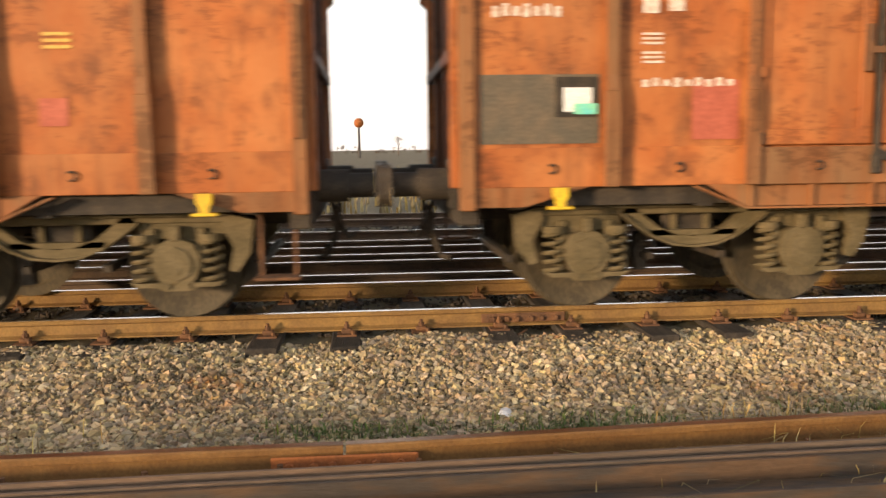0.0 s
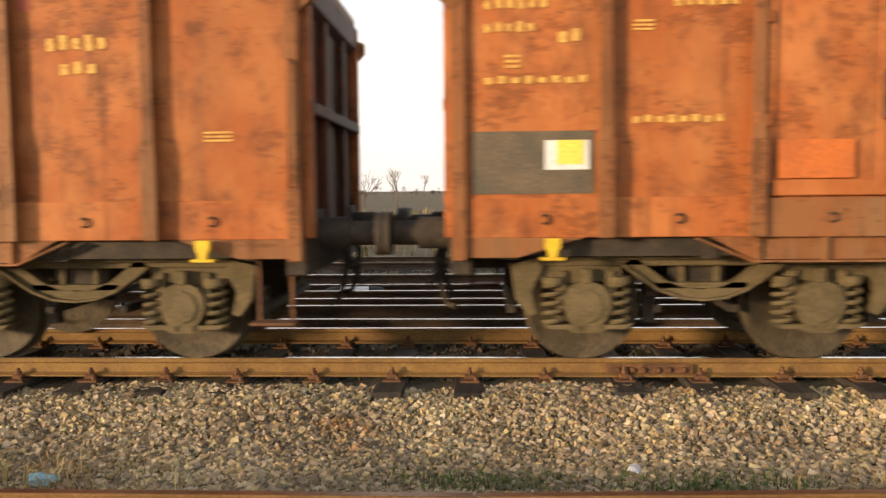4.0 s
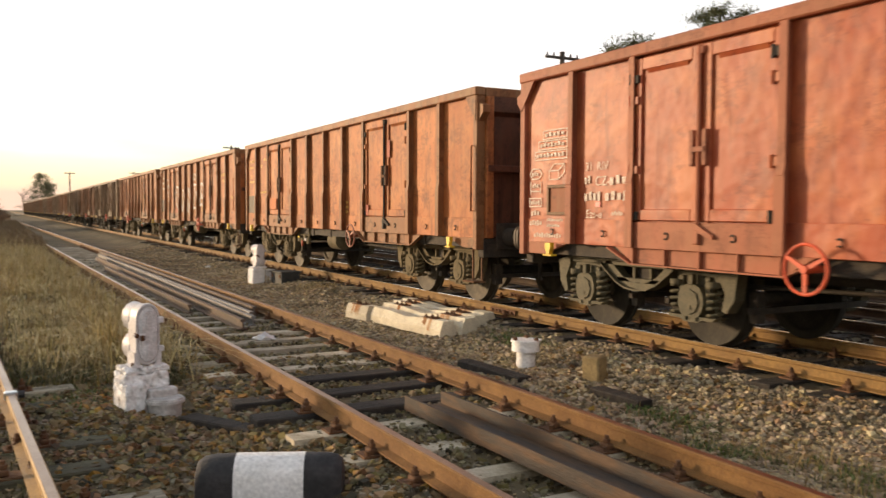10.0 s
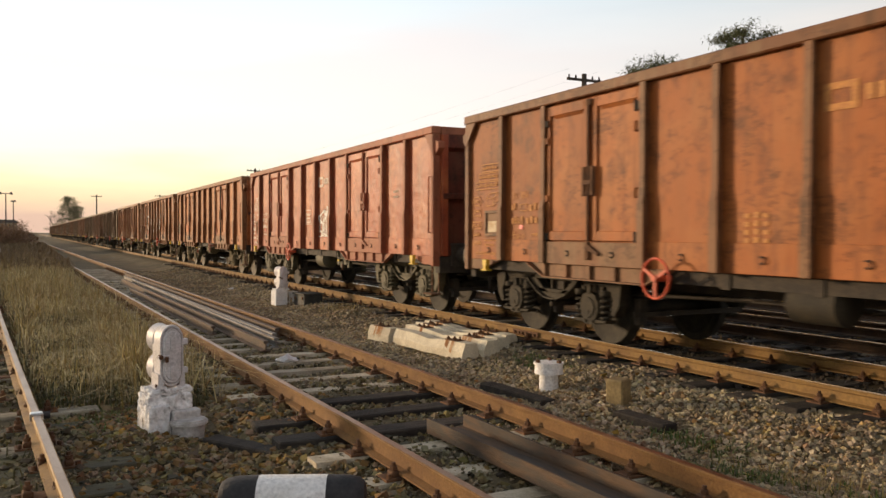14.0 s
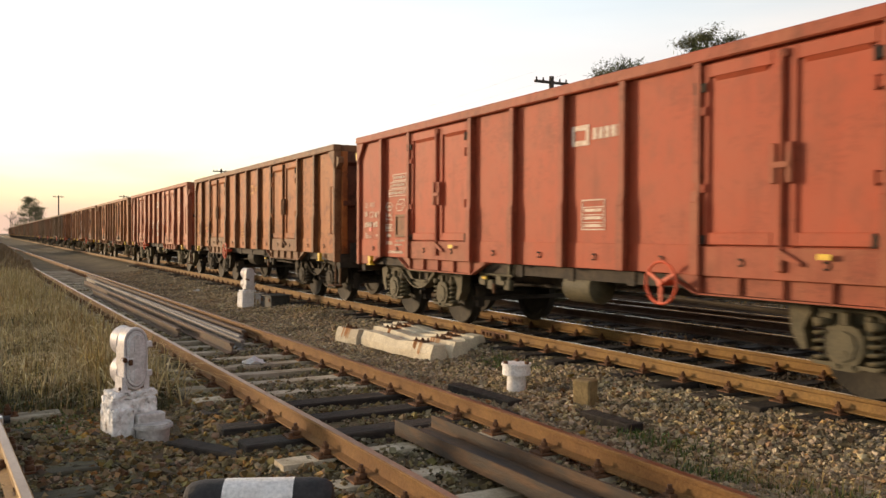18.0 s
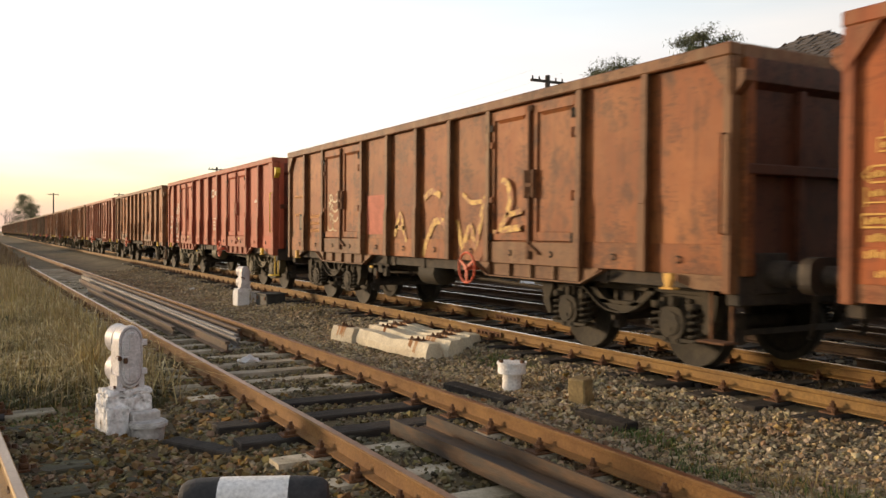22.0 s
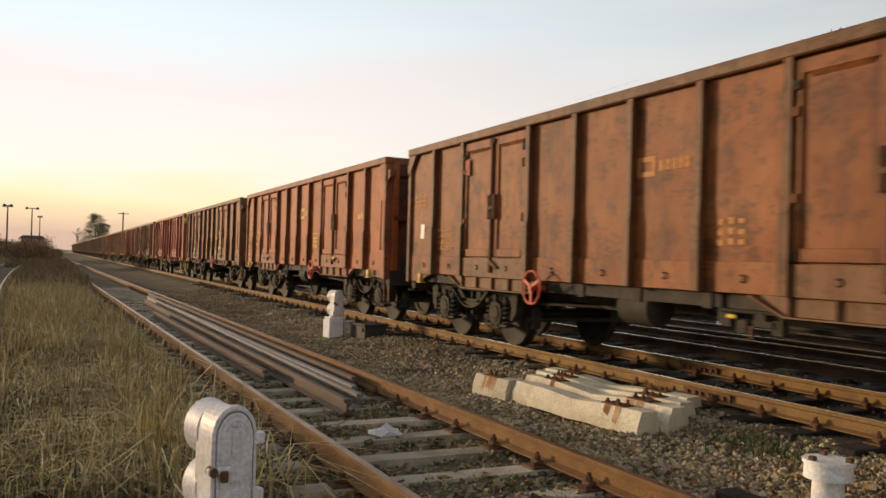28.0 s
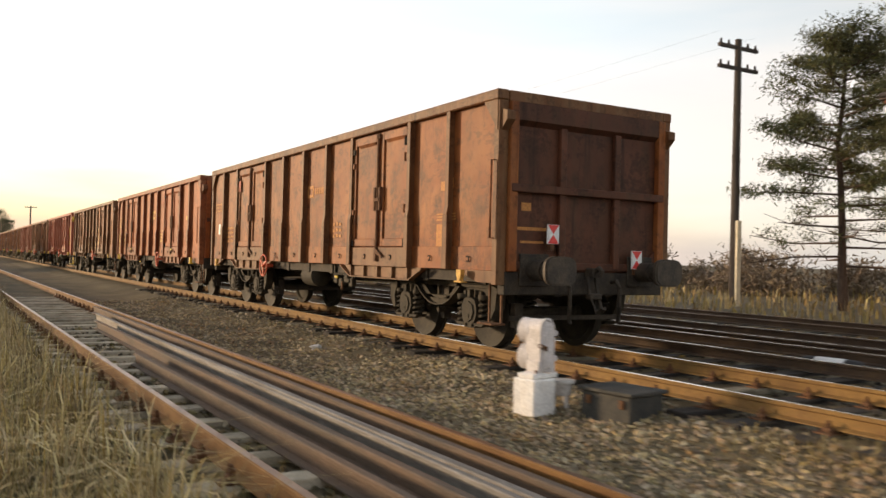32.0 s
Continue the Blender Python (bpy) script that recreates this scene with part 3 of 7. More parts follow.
stones("ballast_stones", [(-4, 6.5, -3.5, -0.95, 1500), (-14, -4, -3.4, -1.0, 750), (-24, -14, -3.5, -1.0, 480), (-40, -24, -3.5, -1.0, 170), (-6, 5, -3.9, -3.5, 400)], STONES, "tan and ochre broken ballast stones beside the rails", 0.015, 0.04)
stones("gravel_grit", [(-4, 6.5, -3.6, -0.95, 2200), (-14, -4, -3.6, -1.0, 600), (-13, 1, -7.6, -3.6, 420)], STONES, "fine tan grit between the ballast stones", 0.007, 0.017, True)
stones("track_stones", [(-16, 4, -5.05, -3.85, 300), (-14, 0, -7.5, -5.3, 420), (-20, -14, -7.6, -5.3, 150), (-30, -14, -6.0, -3.8, 140), (-16, -3, -9.8, -7.5, 120), (-24, -16, -9.8, -7.5, 60)], STONESG, "grey-brown stones between the rails and sleepers", 0.016, 0.05)
stones("yard_stones", [(-12, 9, -0.7, 5.2, 140), (-30, -12, -0.9, 5.0, 40), (-10, 9, 5.2, 10, 40)], STONESD, "dark ballast under and behind the train", 0.018, 0.045)
stones("yard_gravel", [(-45, -8, 1.0, 2.2, 150), (-45, -8, 4.1, 4.7, 150), (-45, -6, 6.5, 9.0, 110), (-45, -6, 10.9, 13.5, 60)], STONESB, "brown trodden gravel between the yard tracks", 0.018, 0.05)
stones("coarse_stones", [(-9.5, -1, -7.3, -5.3, 190), (-9, -4, -3.0, -1.3, 40)], STONESB, "coarse brown stones beside the near track", 0.028, 0.055)

# ---- tracks ----
RAIL = [(-0.065, -0.15), (0.065, -0.15), (0.065, -0.138), (0.012, -0.12), (0.009, -0.045), (0.034, -0.034), (0.036, -0.008), (0.028, 0.0), (-0.028, 0.0), (-0.036, -0.008), (-0.034, -0.034), (-0.009, -0.045), (-0.012, -0.12), (-0.065, -0.138)]


def sweep(bm, profile, line):
    """A profile (y, z) carried along points of the plan, across the way it goes."""
    rings = []
    for i, p in enumerate(line):
        a, b = Vector(line[max(i - 1, 0)]), Vector(line[min(i + 1, len(line) - 1)])
        d = (b - a).normalized()
        s = Vector((-d.y, d.x, 0))
        rings.append([bm.verts.new(Vector(p) + s * u + Vector((0, 0, w))) for u, w in profile])
    fs = []
    for A, B in zip(rings, rings[1:]):
        for k in range(len(profile)):
            fs.append(bm.faces.new((A[k], B[k], B[(k + 1) % len(profile)], A[(k + 1) % len(profile)])))
    fs += [bm.faces.new(rings[0]), bm.faces.new(rings[-1])]
    bmesh.ops.recalc_face_normals(bm, faces=fs)
    return bm


def rail(parent, line, body, top, width=0.021):
    bm = bmesh.new()
    r = part("rail", sweep(bm, RAIL, line), body, parent, soft=True)
    bm = bmesh.new()
    part("running_surface", sweep(bm, [(-width, 0.0), (width, 0.0), (width, 0.002), (-width, 0.002)], line), top, r, "rail top worn bright" if top is SHINE else "rail top with a thin film of rust")
    return r


def straight(x0, x1, y, z, slope=0.0, n=2):
    return [(x0 + (x1 - x0) * i / (n - 1), y + slope * (x0 + (x1 - x0) * i / (n - 1)), z) for i in range(n)]


def chair(bm):
    """Ribbed plate with two clips and screws on a sleeper, under a rail."""
    box(bm, -0.08, 0.08, -0.17, 0.17, -0.172, -0.156)
    for s in (-1, 1):
        box(bm, -0.045, 0.045, s * 0.085 - 0.03, s * 0.085 + 0.03, -0.156, -0.118, 0.008)
        cyl(bm, (0, s * 0.085, -0.118), (0, s * 0.085, -0.062), 0.016, seg=6)
        cyl(bm, (0, s * 0.085, -0.112), (0, s * 0.085, -0.088), 0.028, seg=6)
        cyl(bm, (0.05, s * 0.14, -0.156), (0.05, s * 0.14, -0.125), 0.018, seg=6)


def timber(bm):
    box(bm, -0.125, 0.125, -1.28, 1.28, -0.31, -0.17, 0.012)


def concrete_tie(bm):
    prism(bm, [(-0.14, -0.36), (0.14, -0.36), (0.10, -0.175), (-0.10, -0.175)], "y", -1.2, 1.2)


def sleepers(parent, xs_, place, kinds, name="sleeper"):
    """Sleepers at given x with fastenings under both rails; place(x) gives y, z and the turn in degrees."""
    for i, x in enumerate(xs_):
        y, z, turn = place(x)
        m = kinds(x, i)
        con = m in (SLEEPCON, CONC)
        s = part(name, shared("sleeper|con" if con else "sleeper|wood", concrete_tie if con else timber), m, parent)
        s.matrix_basis = pose(x + random.uniform(-0.02, 0.02), y, z + random.uniform(-0.012, 0.004), 0, 0, turn + random.uniform(-1.2, 1.2))
        for side in (-0.755, 0.755):
            c = part("fastening", shared("fastening", chair), IRON, s)
            c.matrix_basis = pose(0, side, 0)


random.seed(11)
track_main = thing("track_main", pose(0, 0, 0), "straight main track on dark wooden sleepers under the train", "railway track", kind="structure")
for y in (-0.755, 0.755):
    rail(track_main, straight(-700, 90, y, 0), RAILDUST, SHINE)
SLEEP_MAIN = [-45 + 0.64 * i for i in range(92)]
sleepers(track_main, SLEEP_MAIN, lambda x: (0, 0, 0), lambda x, i: TIMBER if x > -10 or i % 5 else OLDWOOD)


def near_y(x):
    return -4.43 + 0.016 * x


track_near = thing("track_near", pose(0, 0, 0), "rusty side track on worn concrete and tarred sleepers", "railway track", kind="structure")


def near_z(x):
    """The old side track has sunk a little towards the joint."""
    return float(np.interp(x, (-6.0, 0.5), (-0.05, -0.095)))


rail(track_near, [(x, near_y(x) + 0.755, near_z(x)) for x in (-300, -6, -3, 0.52)], RAILRUST, DULL, 0.026)
rail(track_near, straight(0.535, 60, -4.445 + 0.755, -0.095, 0.045), RAILRUST, DULL, 0.026)
rail(track_near, [(x, near_y(x) - 0.755, near_z(x)) for x in (-300, -6, -3, 0.52, 60)], RAILRUST, DULL, 0.026)
sleepers(track_near, [-40 + 0.66 * i for i in range(70)], lambda x: (near_y(x), near_z(x), 0.9), lambda x, i: TIMBER if -8.3 < x < -5.9 else SLEEPCON)


def fishplate(bm):
    box(bm, -0.36, 0.36, -0.048, -0.03, -0.125, -0.045, 0.006)
    for i in (-0.27, -0.15, -0.06, 0.06, 0.15, 0.27):
        cyl(bm, (i, -0.048, -0.09), (i, -0.075, -0.09), 0.022, seg=6)


def joint(parent, x, y, z, label="bolted fishplate at a rail joint"):
    j = part("fishplate", shared("fishplate", fishplate), FISH if parent is track_near else IRON, parent, label)
    j.matrix_basis = pose(x, y, z)


joint(track_near, 0.53, near_y(0.53) + 0.755, -0.095)
joint(track_main, 1.95, -0.755, 0)
joint(track_main, -10.6, -0.755, 0)
joint(track_main, -12.4, 0.755, 0)


def left_line(x, side):
    """The curved track at the feet of the camera."""
    y = -7.82 - 0.064 * (-x) + 0.0004 * x * x if x > -70 else -7.82 - 0.064 * 70 + 0.0004 * 4900 - 0.008 * (-x - 70)
    return y + side


track_left = thing("track_left", pose(0, 0, 0), "curved side track with yellowed rusty rails on old sleepers", "railway track", kind="structure")
LX = [14 - 1.5 * i for i in range(70)] + [-100, -150, -250]
for side in (-0.755, 0.755):
    rail(track_left, [(x, left_line(x, side), -0.05) for x in reversed(LX)], RAILGOLD, DULL, 0.026)
sleepers(track_left, [-30 + 0.7 * i for i in range(56)], lambda x: (left_line(x, 0) + 0.12 * math.sin(5 * x), -0.052, 3.0 - 0.04 * -x), lambda x, i: OLDWOOD if i % 5 in (1, 3) else MOSSWOOD)

bm = bmesh.new()
prism(bm, [(-0.11, -0.02), (0.11, -0.02), (0.105, 0.035), (-0.105, 0.03)], "x", -5.6, 5.6)
plank = part("plank", bm, OLDWOOD)
plank.matrix_basis = pose(-17.0, -8.42, -0.2, 0, 0, 2.2)
tagged(plank, "weathered grey plank lying along the curved track", "plank")
bm = bmesh.new()
prism(bm, [(-0.035, 0), (0.035, 0), (0.03, 0.05), (-0.03, 0.05)], "x", -2.6, 2.6)
bar = part("steel_bar", bm, SHINE)
bar.matrix_basis = pose(-15.2, -8.58, -0.175, 0, 0, 1.2)
tagged(bar, "bright worn steel bar lying between the curved rails", "steel bar")

track_far = thing("track_far", pose(0, 0, 0), "bright yard tracks and switch rails behind the train", "railway track", kind="structure")
for y, x0, x1, sl in ((2.45, -400, 90, 0.0), (3.95, -400, 90, 0.0), (1.35, -6, 90, -0.012), (3.1, -3, 90, -0.01), (4.75, -400, 90, 0.0), (6.25, -400, 90, 0.0), (9.2, -400, 90, 0), (10.7, -400, 90, 0)):
    rail(track_far, straight(x0, x1, y, 0 if y < 9 else -0.05, sl), RAILDARK, SHINE if y < 8 else DULL)
bm = bmesh.new()
for y in (3.2, 5.5, 9.95):
    for i in range(70):
        x = -34 + 0.66 * i
        box(bm, x - 0.12, x + 0.12, y - 1.25, y + 1.25, -0.31, -0.17 if y < 9 else -0.22)
part("far_sleepers", bm, TIMBER, track_far)["kind"] = "stuff"

# ---- steel lengths lying between the rails ----
def channel(bm, x0, x1, y, z, w=0.17, h=0.09):
    prism(bm, [(y - w / 2, z), (y + w / 2, z), (y + w / 2, z + h), (y + w / 2 - 0.02, z + h), (y + w / 2 - 0.02, z + 0.02), (y - w / 2 + 0.02, z + 0.02), (y - w / 2 + 0.02, z + h), (y - w / 2, z + h)], "x", x0, x1)


for x0, x1, y, w, m, lab in ((-5.95, 6.0, -4.36, 0.36, BEAMTAN, "wide rusty steel channel lying between the rails"), (-2.5, 5.0, -4.07, 0.13, BEAMRUST, "narrow rust-brown steel channel beside the rail")):
    bm = bmesh.new()
    channel(bm, x0, x1, 0, -0.2, w, 0.12)
    beam = part("steel_channel", bm, m)
    beam.matrix_basis = pose(0, y, 0, 0, 0, 1.15)
    tagged(beam, lab, "steel beam", "steel lengths between rails")
for x0, x1, y, m in ((-29, -11.3, -4.75, BEAMRUST), (-31, -11.6, -4.55, BEAMGREY), (-26, -12.0, -4.38, BEAMGREY), (-33, -12.6, -4.22, BEAMRUST), (-24, -13.5, -4.95, BEAMRUST)):
    bm = bmesh.new()
    sweep(bm, RAIL, straight(x0, x1, y + 0.28, -0.06 - random.uniform(0, 0.03), 0.016 + random.uniform(-0.008, 0.004)))
    tagged(part("spare_rail", bm, m, soft=True), "spare rail laid down between the running rails", "rail", "spare rails")


# ---- wagons ----
LEN, HALF = 14.04, 6.4
SIDE, TOP, LOW = 1.36, 3.36, 1.15
POSTS = (-5.3, -4.2, -2.2, -1.1, 0.0, 1.1, 2.2, 4.2, 5.3)


def side_sheet(bm):
    """Side wall of one bay length: sheet with a fold above the sill."""
    box(bm, -HALF + 0.04, HALF - 0.04, -SIDE, -SIDE + 0.05, LOW, TOP - 0.1)


def lower_band(bm):
    box(bm, -HALF + 0.04, HALF - 0.04, -SIDE - 0.012, -SIDE, LOW, LOW + 0.3, 0.004)


def rim(bm):
    for s in (-1, 1):
        box(bm, -HALF - 0.05, HALF + 0.05, s * SIDE - 0.085, s * SIDE + 0.085, TOP - 0.13, TOP, 0.015)
    for s in (-1, 1):
        box(bm, s * HALF - 0.06, s * HALF + 0.06, -SIDE + 0.085, SIDE - 0.085, TOP - 0.14, TOP - 0.005, 0.012)


def post(bm):
    box(bm, -0.01, 0.01, -SIDE - 0.085, -SIDE, LOW, TOP - 0.13)
    box(bm, -0.046, 0.046, -SIDE - 0.1, -SIDE - 0.085, LOW, TOP - 0.13, 0.004)
    box(bm, -0.06, 0.06, -SIDE - 0.122, -SIDE - 0.1, LOW, LOW + 0.72, 0.006)
    prism(bm, [(-SIDE - 0.122, LOW + 0.72), (-SIDE - 0.1, LOW + 0.72), (-SIDE - 0.1, LOW + 0.84)], "x", -0.046, 0.046)


def corner_post(bm):
    box(bm, -0.06, 0.05, -SIDE - 0.06, -SIDE + 0.08, 0.98, TOP - 0.13, 0.008)
    prism(bm, [(0.02, TOP - 0.5), (0.02, TOP - 0.13), (-0.28, TOP - 0.13)], "y", -SIDE - 0.07, -SIDE - 0.02)


def door_leaf(bm):
    """One leaf, 0.98 m wide round x = 0, with a raised rim round a recessed field."""
    y = -SIDE
    box(bm, -0.48, 0.48, y - 0.03, y, LOW + 0.3, TOP - 0.16)
    for a, b, c, d in ((-0.48, -0.37, LOW + 0.3, TOP - 0.16), (0.37, 0.48, LOW + 0.3, TOP - 0.16), (-0.37, 0.37, TOP - 0.29, TOP - 0.16), (-0.37, 0.37, LOW + 0.3, LOW + 0.42)):
        box(bm, a, b, y - 0.06, y - 0.03, c, d, 0.008)
    prism(bm, [(y - 0.03, TOP - 0.29), (y - 0.055, TOP - 0.29), (y - 0.03, TOP - 0.33)], "x", -0.3, 0.3)


def door_hinge(bm):
    box(bm, -0.06, 0.05, -SIDE - 0.085, -SIDE - 0.06, -0.045, 0.045, 0.006)
    cyl(bm, (-0.07, -SIDE - 0.085, -0.06), (-0.07, -SIDE - 0.085, 0.06), 0.02, seg=8)


def lock_bar(bm):
    tube(bm, [(0, -SIDE - 0.09, 1.28), (0, -SIDE - 0.09, TOP - 0.18)], 0.022)
    box(bm, -0.038, 0.038, -SIDE - 0.12, -SIDE - 0.05, 1.22, 1.37, 0.01)
    box(bm, -0.05, 0.05, -SIDE - 0.1, -SIDE - 0.05, TOP - 0.26, TOP - 0.18, 0.01)
    prism(bm, [(-0.045, 1.36), (0.22, 1.275), (0.225, 1.31), (-0.015, 1.43)], "y", -SIDE - 0.115, -SIDE - 0.09)


def lock_box(bm):
    for s in (-1, 1):
        box(bm, s * 0.085 - 0.03, s * 0.085 + 0.03, -SIDE - 0.11, -SIDE - 0.06, 2.0, 2.36, 0.008)
    box(bm, -0.09, 0.09, -SIDE - 0.12, -SIDE - 0.1, 2.14, 2.19)


def door_sill(bm):
    """The deeper sill under a door with ribs, tapered at both ends."""
    y0, y1 = -SIDE - 0.075, -SIDE - 0.02
    prism(bm, [(-1.32, LOW), (1.32, LOW), (1.02, LOW - 0.17), (-1.02, LOW - 0.17)], "y", y0 + 0.05, y1 + 0.03)
    prism(bm, [(-1.42, LOW - 0.005), (-1.02, LOW - 0.175), (1.02, LOW - 0.175), (1.42, LOW - 0.005), (1.42, LOW - 0.02), (1.02, LOW - 0.19), (-1.02, LOW - 0.19), (-1.42, LOW - 0.02)], "y", y0, y1 + 0.03)
    for x in (-0.98, -0.49, 0.0, 0.49, 0.98):
        box(bm, x - 0.012, x + 0.012, y0 + 0.005, y0 + 0.05, LOW - 0.175, LOW)


def band(bm):
    """Lower band over the door bay."""
    box(bm, -0.98, 0.98, -SIDE - 0.075, -SIDE - 0.012, LOW - 0.004, LOW + 0.285, 0.006)


def ring_hook(bm):
    tube(bm, [(0.032 * math.cos(a), -SIDE - 0.032, 1.29 + 0.034 * math.sin(a)) for a in np.linspace(-2.2, 2.4, 9)], 0.009, 6)


def end_wall(bm):
    box(bm, -0.03, 0.02, -SIDE + 0.08, SIDE - 0.08, LOW, TOP - 0.14)


def end_rib(bm):
    box(bm, 0.02, 0.09, -0.05, 0.05, LOW + 0.05, TOP - 0.4, 0.008)


def end_beam(bm):
    box(bm, 0.02, 0.12, -SIDE + 0.1, SIDE - 0.1, 2.12, 2.22, 0.01)


def end_head(bm):
    prism(bm, [(0.02, TOP - 0.42), (0.10, TOP - 0.36), (0.10, TOP - 0.14), (0.02, TOP - 0.14)], "y", -SIDE + 0.1, SIDE - 0.1)


def end_post(bm):
    box(bm, 0.02, 0.11, -0.06, 0.06, LOW, TOP - 0.14, 0.008)


def end_sill(bm):
    box(bm, 0.02, 0.08, -SIDE + 0.12, SIDE - 0.12, LOW + 0.02, LOW + 0.12, 0.01)
    for s in (-1, 1):
        prism(bm, [(s * (SIDE - 0.12), LOW + 0.12), (s * (SIDE - 0.42), LOW + 0.12), (s * (SIDE - 0.12), LOW + 0.36)], "x", 0.02, 0.06)


def headstock(bm):
    box(bm, -0.1, 0.06, -1.3, 1.3, 0.86, LOW, 0.012)
    box(bm, -0.5, -0.1, -0.25, 0.25, 0.84, LOW)


def buffer(bm):
    box(bm, 0.06, 0.09, -0.22, 0.22, 0.86, 1.26, 0.01)
    cyl(bm, (0.08, 0, 1.06), (0.34, 0, 1.06), 0.13, seg=18)
    cyl(bm, (0.3, 0, 1.06), (0.55, 0, 1.06), 0.10, seg=18)


def buffer_head(bm):
    face = [(0.235 * math.copysign(abs(math.cos(a)) ** 0.55, math.cos(a)), 1.06 + 0.175 * math.copysign(abs(math.sin(a)) ** 0.6, math.sin(a))) for a in np.linspace(0, 2 * math.pi, 28, endpoint=False)]
    prism(bm, face, "x", 0.565, 0.61)
    prism(bm, [(y * 0.9, 1.06 + (z - 1.06) * 0.88) for y, z in face], "x", 0.61, 0.622)


def coupling(bm):
    box(bm, 0.05, 0.22, -0.05, 0.05, 0.98, 1.1, 0.015)
    tube(bm, [(0.2, 0, 1.06), (0.28, 0, 1.1), (0.33, 0, 1.06), (0.3, 0, 1.0)], 0.035)
    for s in (-1, 1):
        tube(bm, [(0.12, s * 0.06, 1.0), (0.2, s * 0.07, 0.72), (0.3, s * 0.05, 0.55), (0.38, s * 0.02, 0.6)], 0.024)
    box(bm, 0.14, 0.24, -0.1, 0.1, 0.7, 0.78, 0.015)


def hose(bm):
    tube(bm, [(0.05, 0, 0.92), (0.16, 0, 0.94), (0.22, 0, 0.84), (0.2, 0.02, 0.6), (0.12, 0.08, 0.42), (0.05, 0.16, 0.4)], 0.028)


def step_iron(bm):
    for x in (-0.13, 0.13):
        box(bm, x - 0.014, x + 0.014, -SIDE + 0.1, -SIDE + 0.125, 0.5, 1.0)
    box(bm, -0.17, 0.17, -SIDE - 0.05, -SIDE + 0.15, 0.485, 0.51, 0.006)


def hand_rail(bm):
    y = -SIDE - 0.11
    tube(bm, [(0, y + 0.08, 1.55), (0, y, 1.55), (0, y, 2.5), (0, y + 0.08, 2.5)], 0.015, 6)


def lifting_hook(bm):
    """Ear bracket high on the end, beside each corner."""
    prism(bm, [(0.05, TOP - 0.5), (0.17, TOP - 0.38), (0.17, TOP - 0.28), (0.05, TOP - 0.24)], "y", -0.06, 0.06)


def lug(bm):
    """Cast bracket on a plate below the sill."""
    box(bm, -0.09, 0.09, -SIDE - 0.14, -SIDE - 0.05, 0.985, 1.008, 0.005)
    prism(bm, [(-0.028, 1.008), (0.028, 1.008), (0.036, 1.05), (0.055, 1.085), (0.055, 1.15), (-0.055, 1.15), (-0.055, 1.085), (-0.036, 1.05)], "y", -SIDE - 0.13, -SIDE - 0.07)


def corner_gusset(bm):
    """Slanted plate that carries the body's end down to the headstock."""
    prism(bm, [(-0.95, LOW), (0.0, LOW), (0.0, LOW - 0.15), (-0.45, LOW - 0.15)], "y", -SIDE - 0.01, -SIDE + 0.04)


def floor_plate(bm):
    box(bm, -HALF + 0.05, HALF - 0.05, -SIDE + 0.05, SIDE - 0.05, LOW + 0.0, LOW + 0.05)


def centre_sill(bm):
    box(bm, -HALF, HALF, -0.05, 0.05, 0.84, LOW)


def side_sill(bm):
    box(bm, -HALF + 0.1, HALF - 0.1, -0.04, 0.04, 1.0, LOW)


def cross_bearer(bm):
    box(bm, -0.06, 0.06, -SIDE + 0.06, SIDE - 0.06, 0.98, LOW - 0.004)


def air_tank(bm):
    cyl(bm, (-0.26, -1.1, 0.8), (0.26, -1.1, 0.8), 0.2, seg=20)
    for s in (-1, 1):
        cyl(bm, (s * 0.26, -1.1, 0.8), (s * 0.3, -1.1, 0.8), 0.19, 0.12, seg=20)
    for x in (-0.16, 0.16):
        box(bm, x - 0.02, x + 0.02, -1.14, -1.06, 0.92, 1.05)


def valve_gear(bm):
    for i, (x, z) in enumerate(((-0.3, 0.88), (-0.1, 0.83), (0.12, 0.9), (0.33, 0.84))):
        box(bm, x - 0.07, x + 0.07, -SIDE + 0.02, -SIDE + 0.1, z - 0.06, z + 0.08, 0.012)
    tube(bm, [(-0.4, -SIDE + 0.05, 0.98), (0.45, -SIDE + 0.05, 0.98), (0.5, -SIDE + 0.05, LOW)], 0.018, 6)
    for x in (-0.4, 0.35):
        box(bm, x - 0.02, x + 0.02, -SIDE + 0.04, -SIDE + 0.07, 0.85, LOW)


def brake_rod(bm):
    tube(bm, [(-3.2, -0.75, 0.78), (-1.2, -0.8, 0.84), (1.2, -0.8, 0.84), (3.2, -0.75, 0.78)], 0.025, 6)


def brake_wheel(bm):
    tube(bm, [(0.215 * math.cos(a), 0, 0.215 * math.sin(a)) for a in np.linspace(0, 2 * math.pi, 28, endpoint=False)], 0.0155, 8, closed=True)
    for a in (1.57 + 3.14159, 0.5, 2.64):
        prism(bm, [(0.02 * math.cos(a) - 0.02 * math.sin(a), 0.02 * math.sin(a) + 0.02 * math.cos(a)), (0.02 * math.cos(a) + 0.02 * math.sin(a), 0.02 * math.sin(a) - 0.02 * math.cos(a)), (0.207 * math.cos(a) + 0.015 * math.sin(a), 0.207 * math.sin(a) - 0.015 * math.cos(a)), (0.207 * math.cos(a) - 0.015 * math.sin(a), 0.207 * math.sin(a) + 0.015 * math.cos(a))], "y", -0.012, 0.012)
    cyl(bm, (0, -0.03, 0), (0, 0.2, 0), 0.035, seg=10)


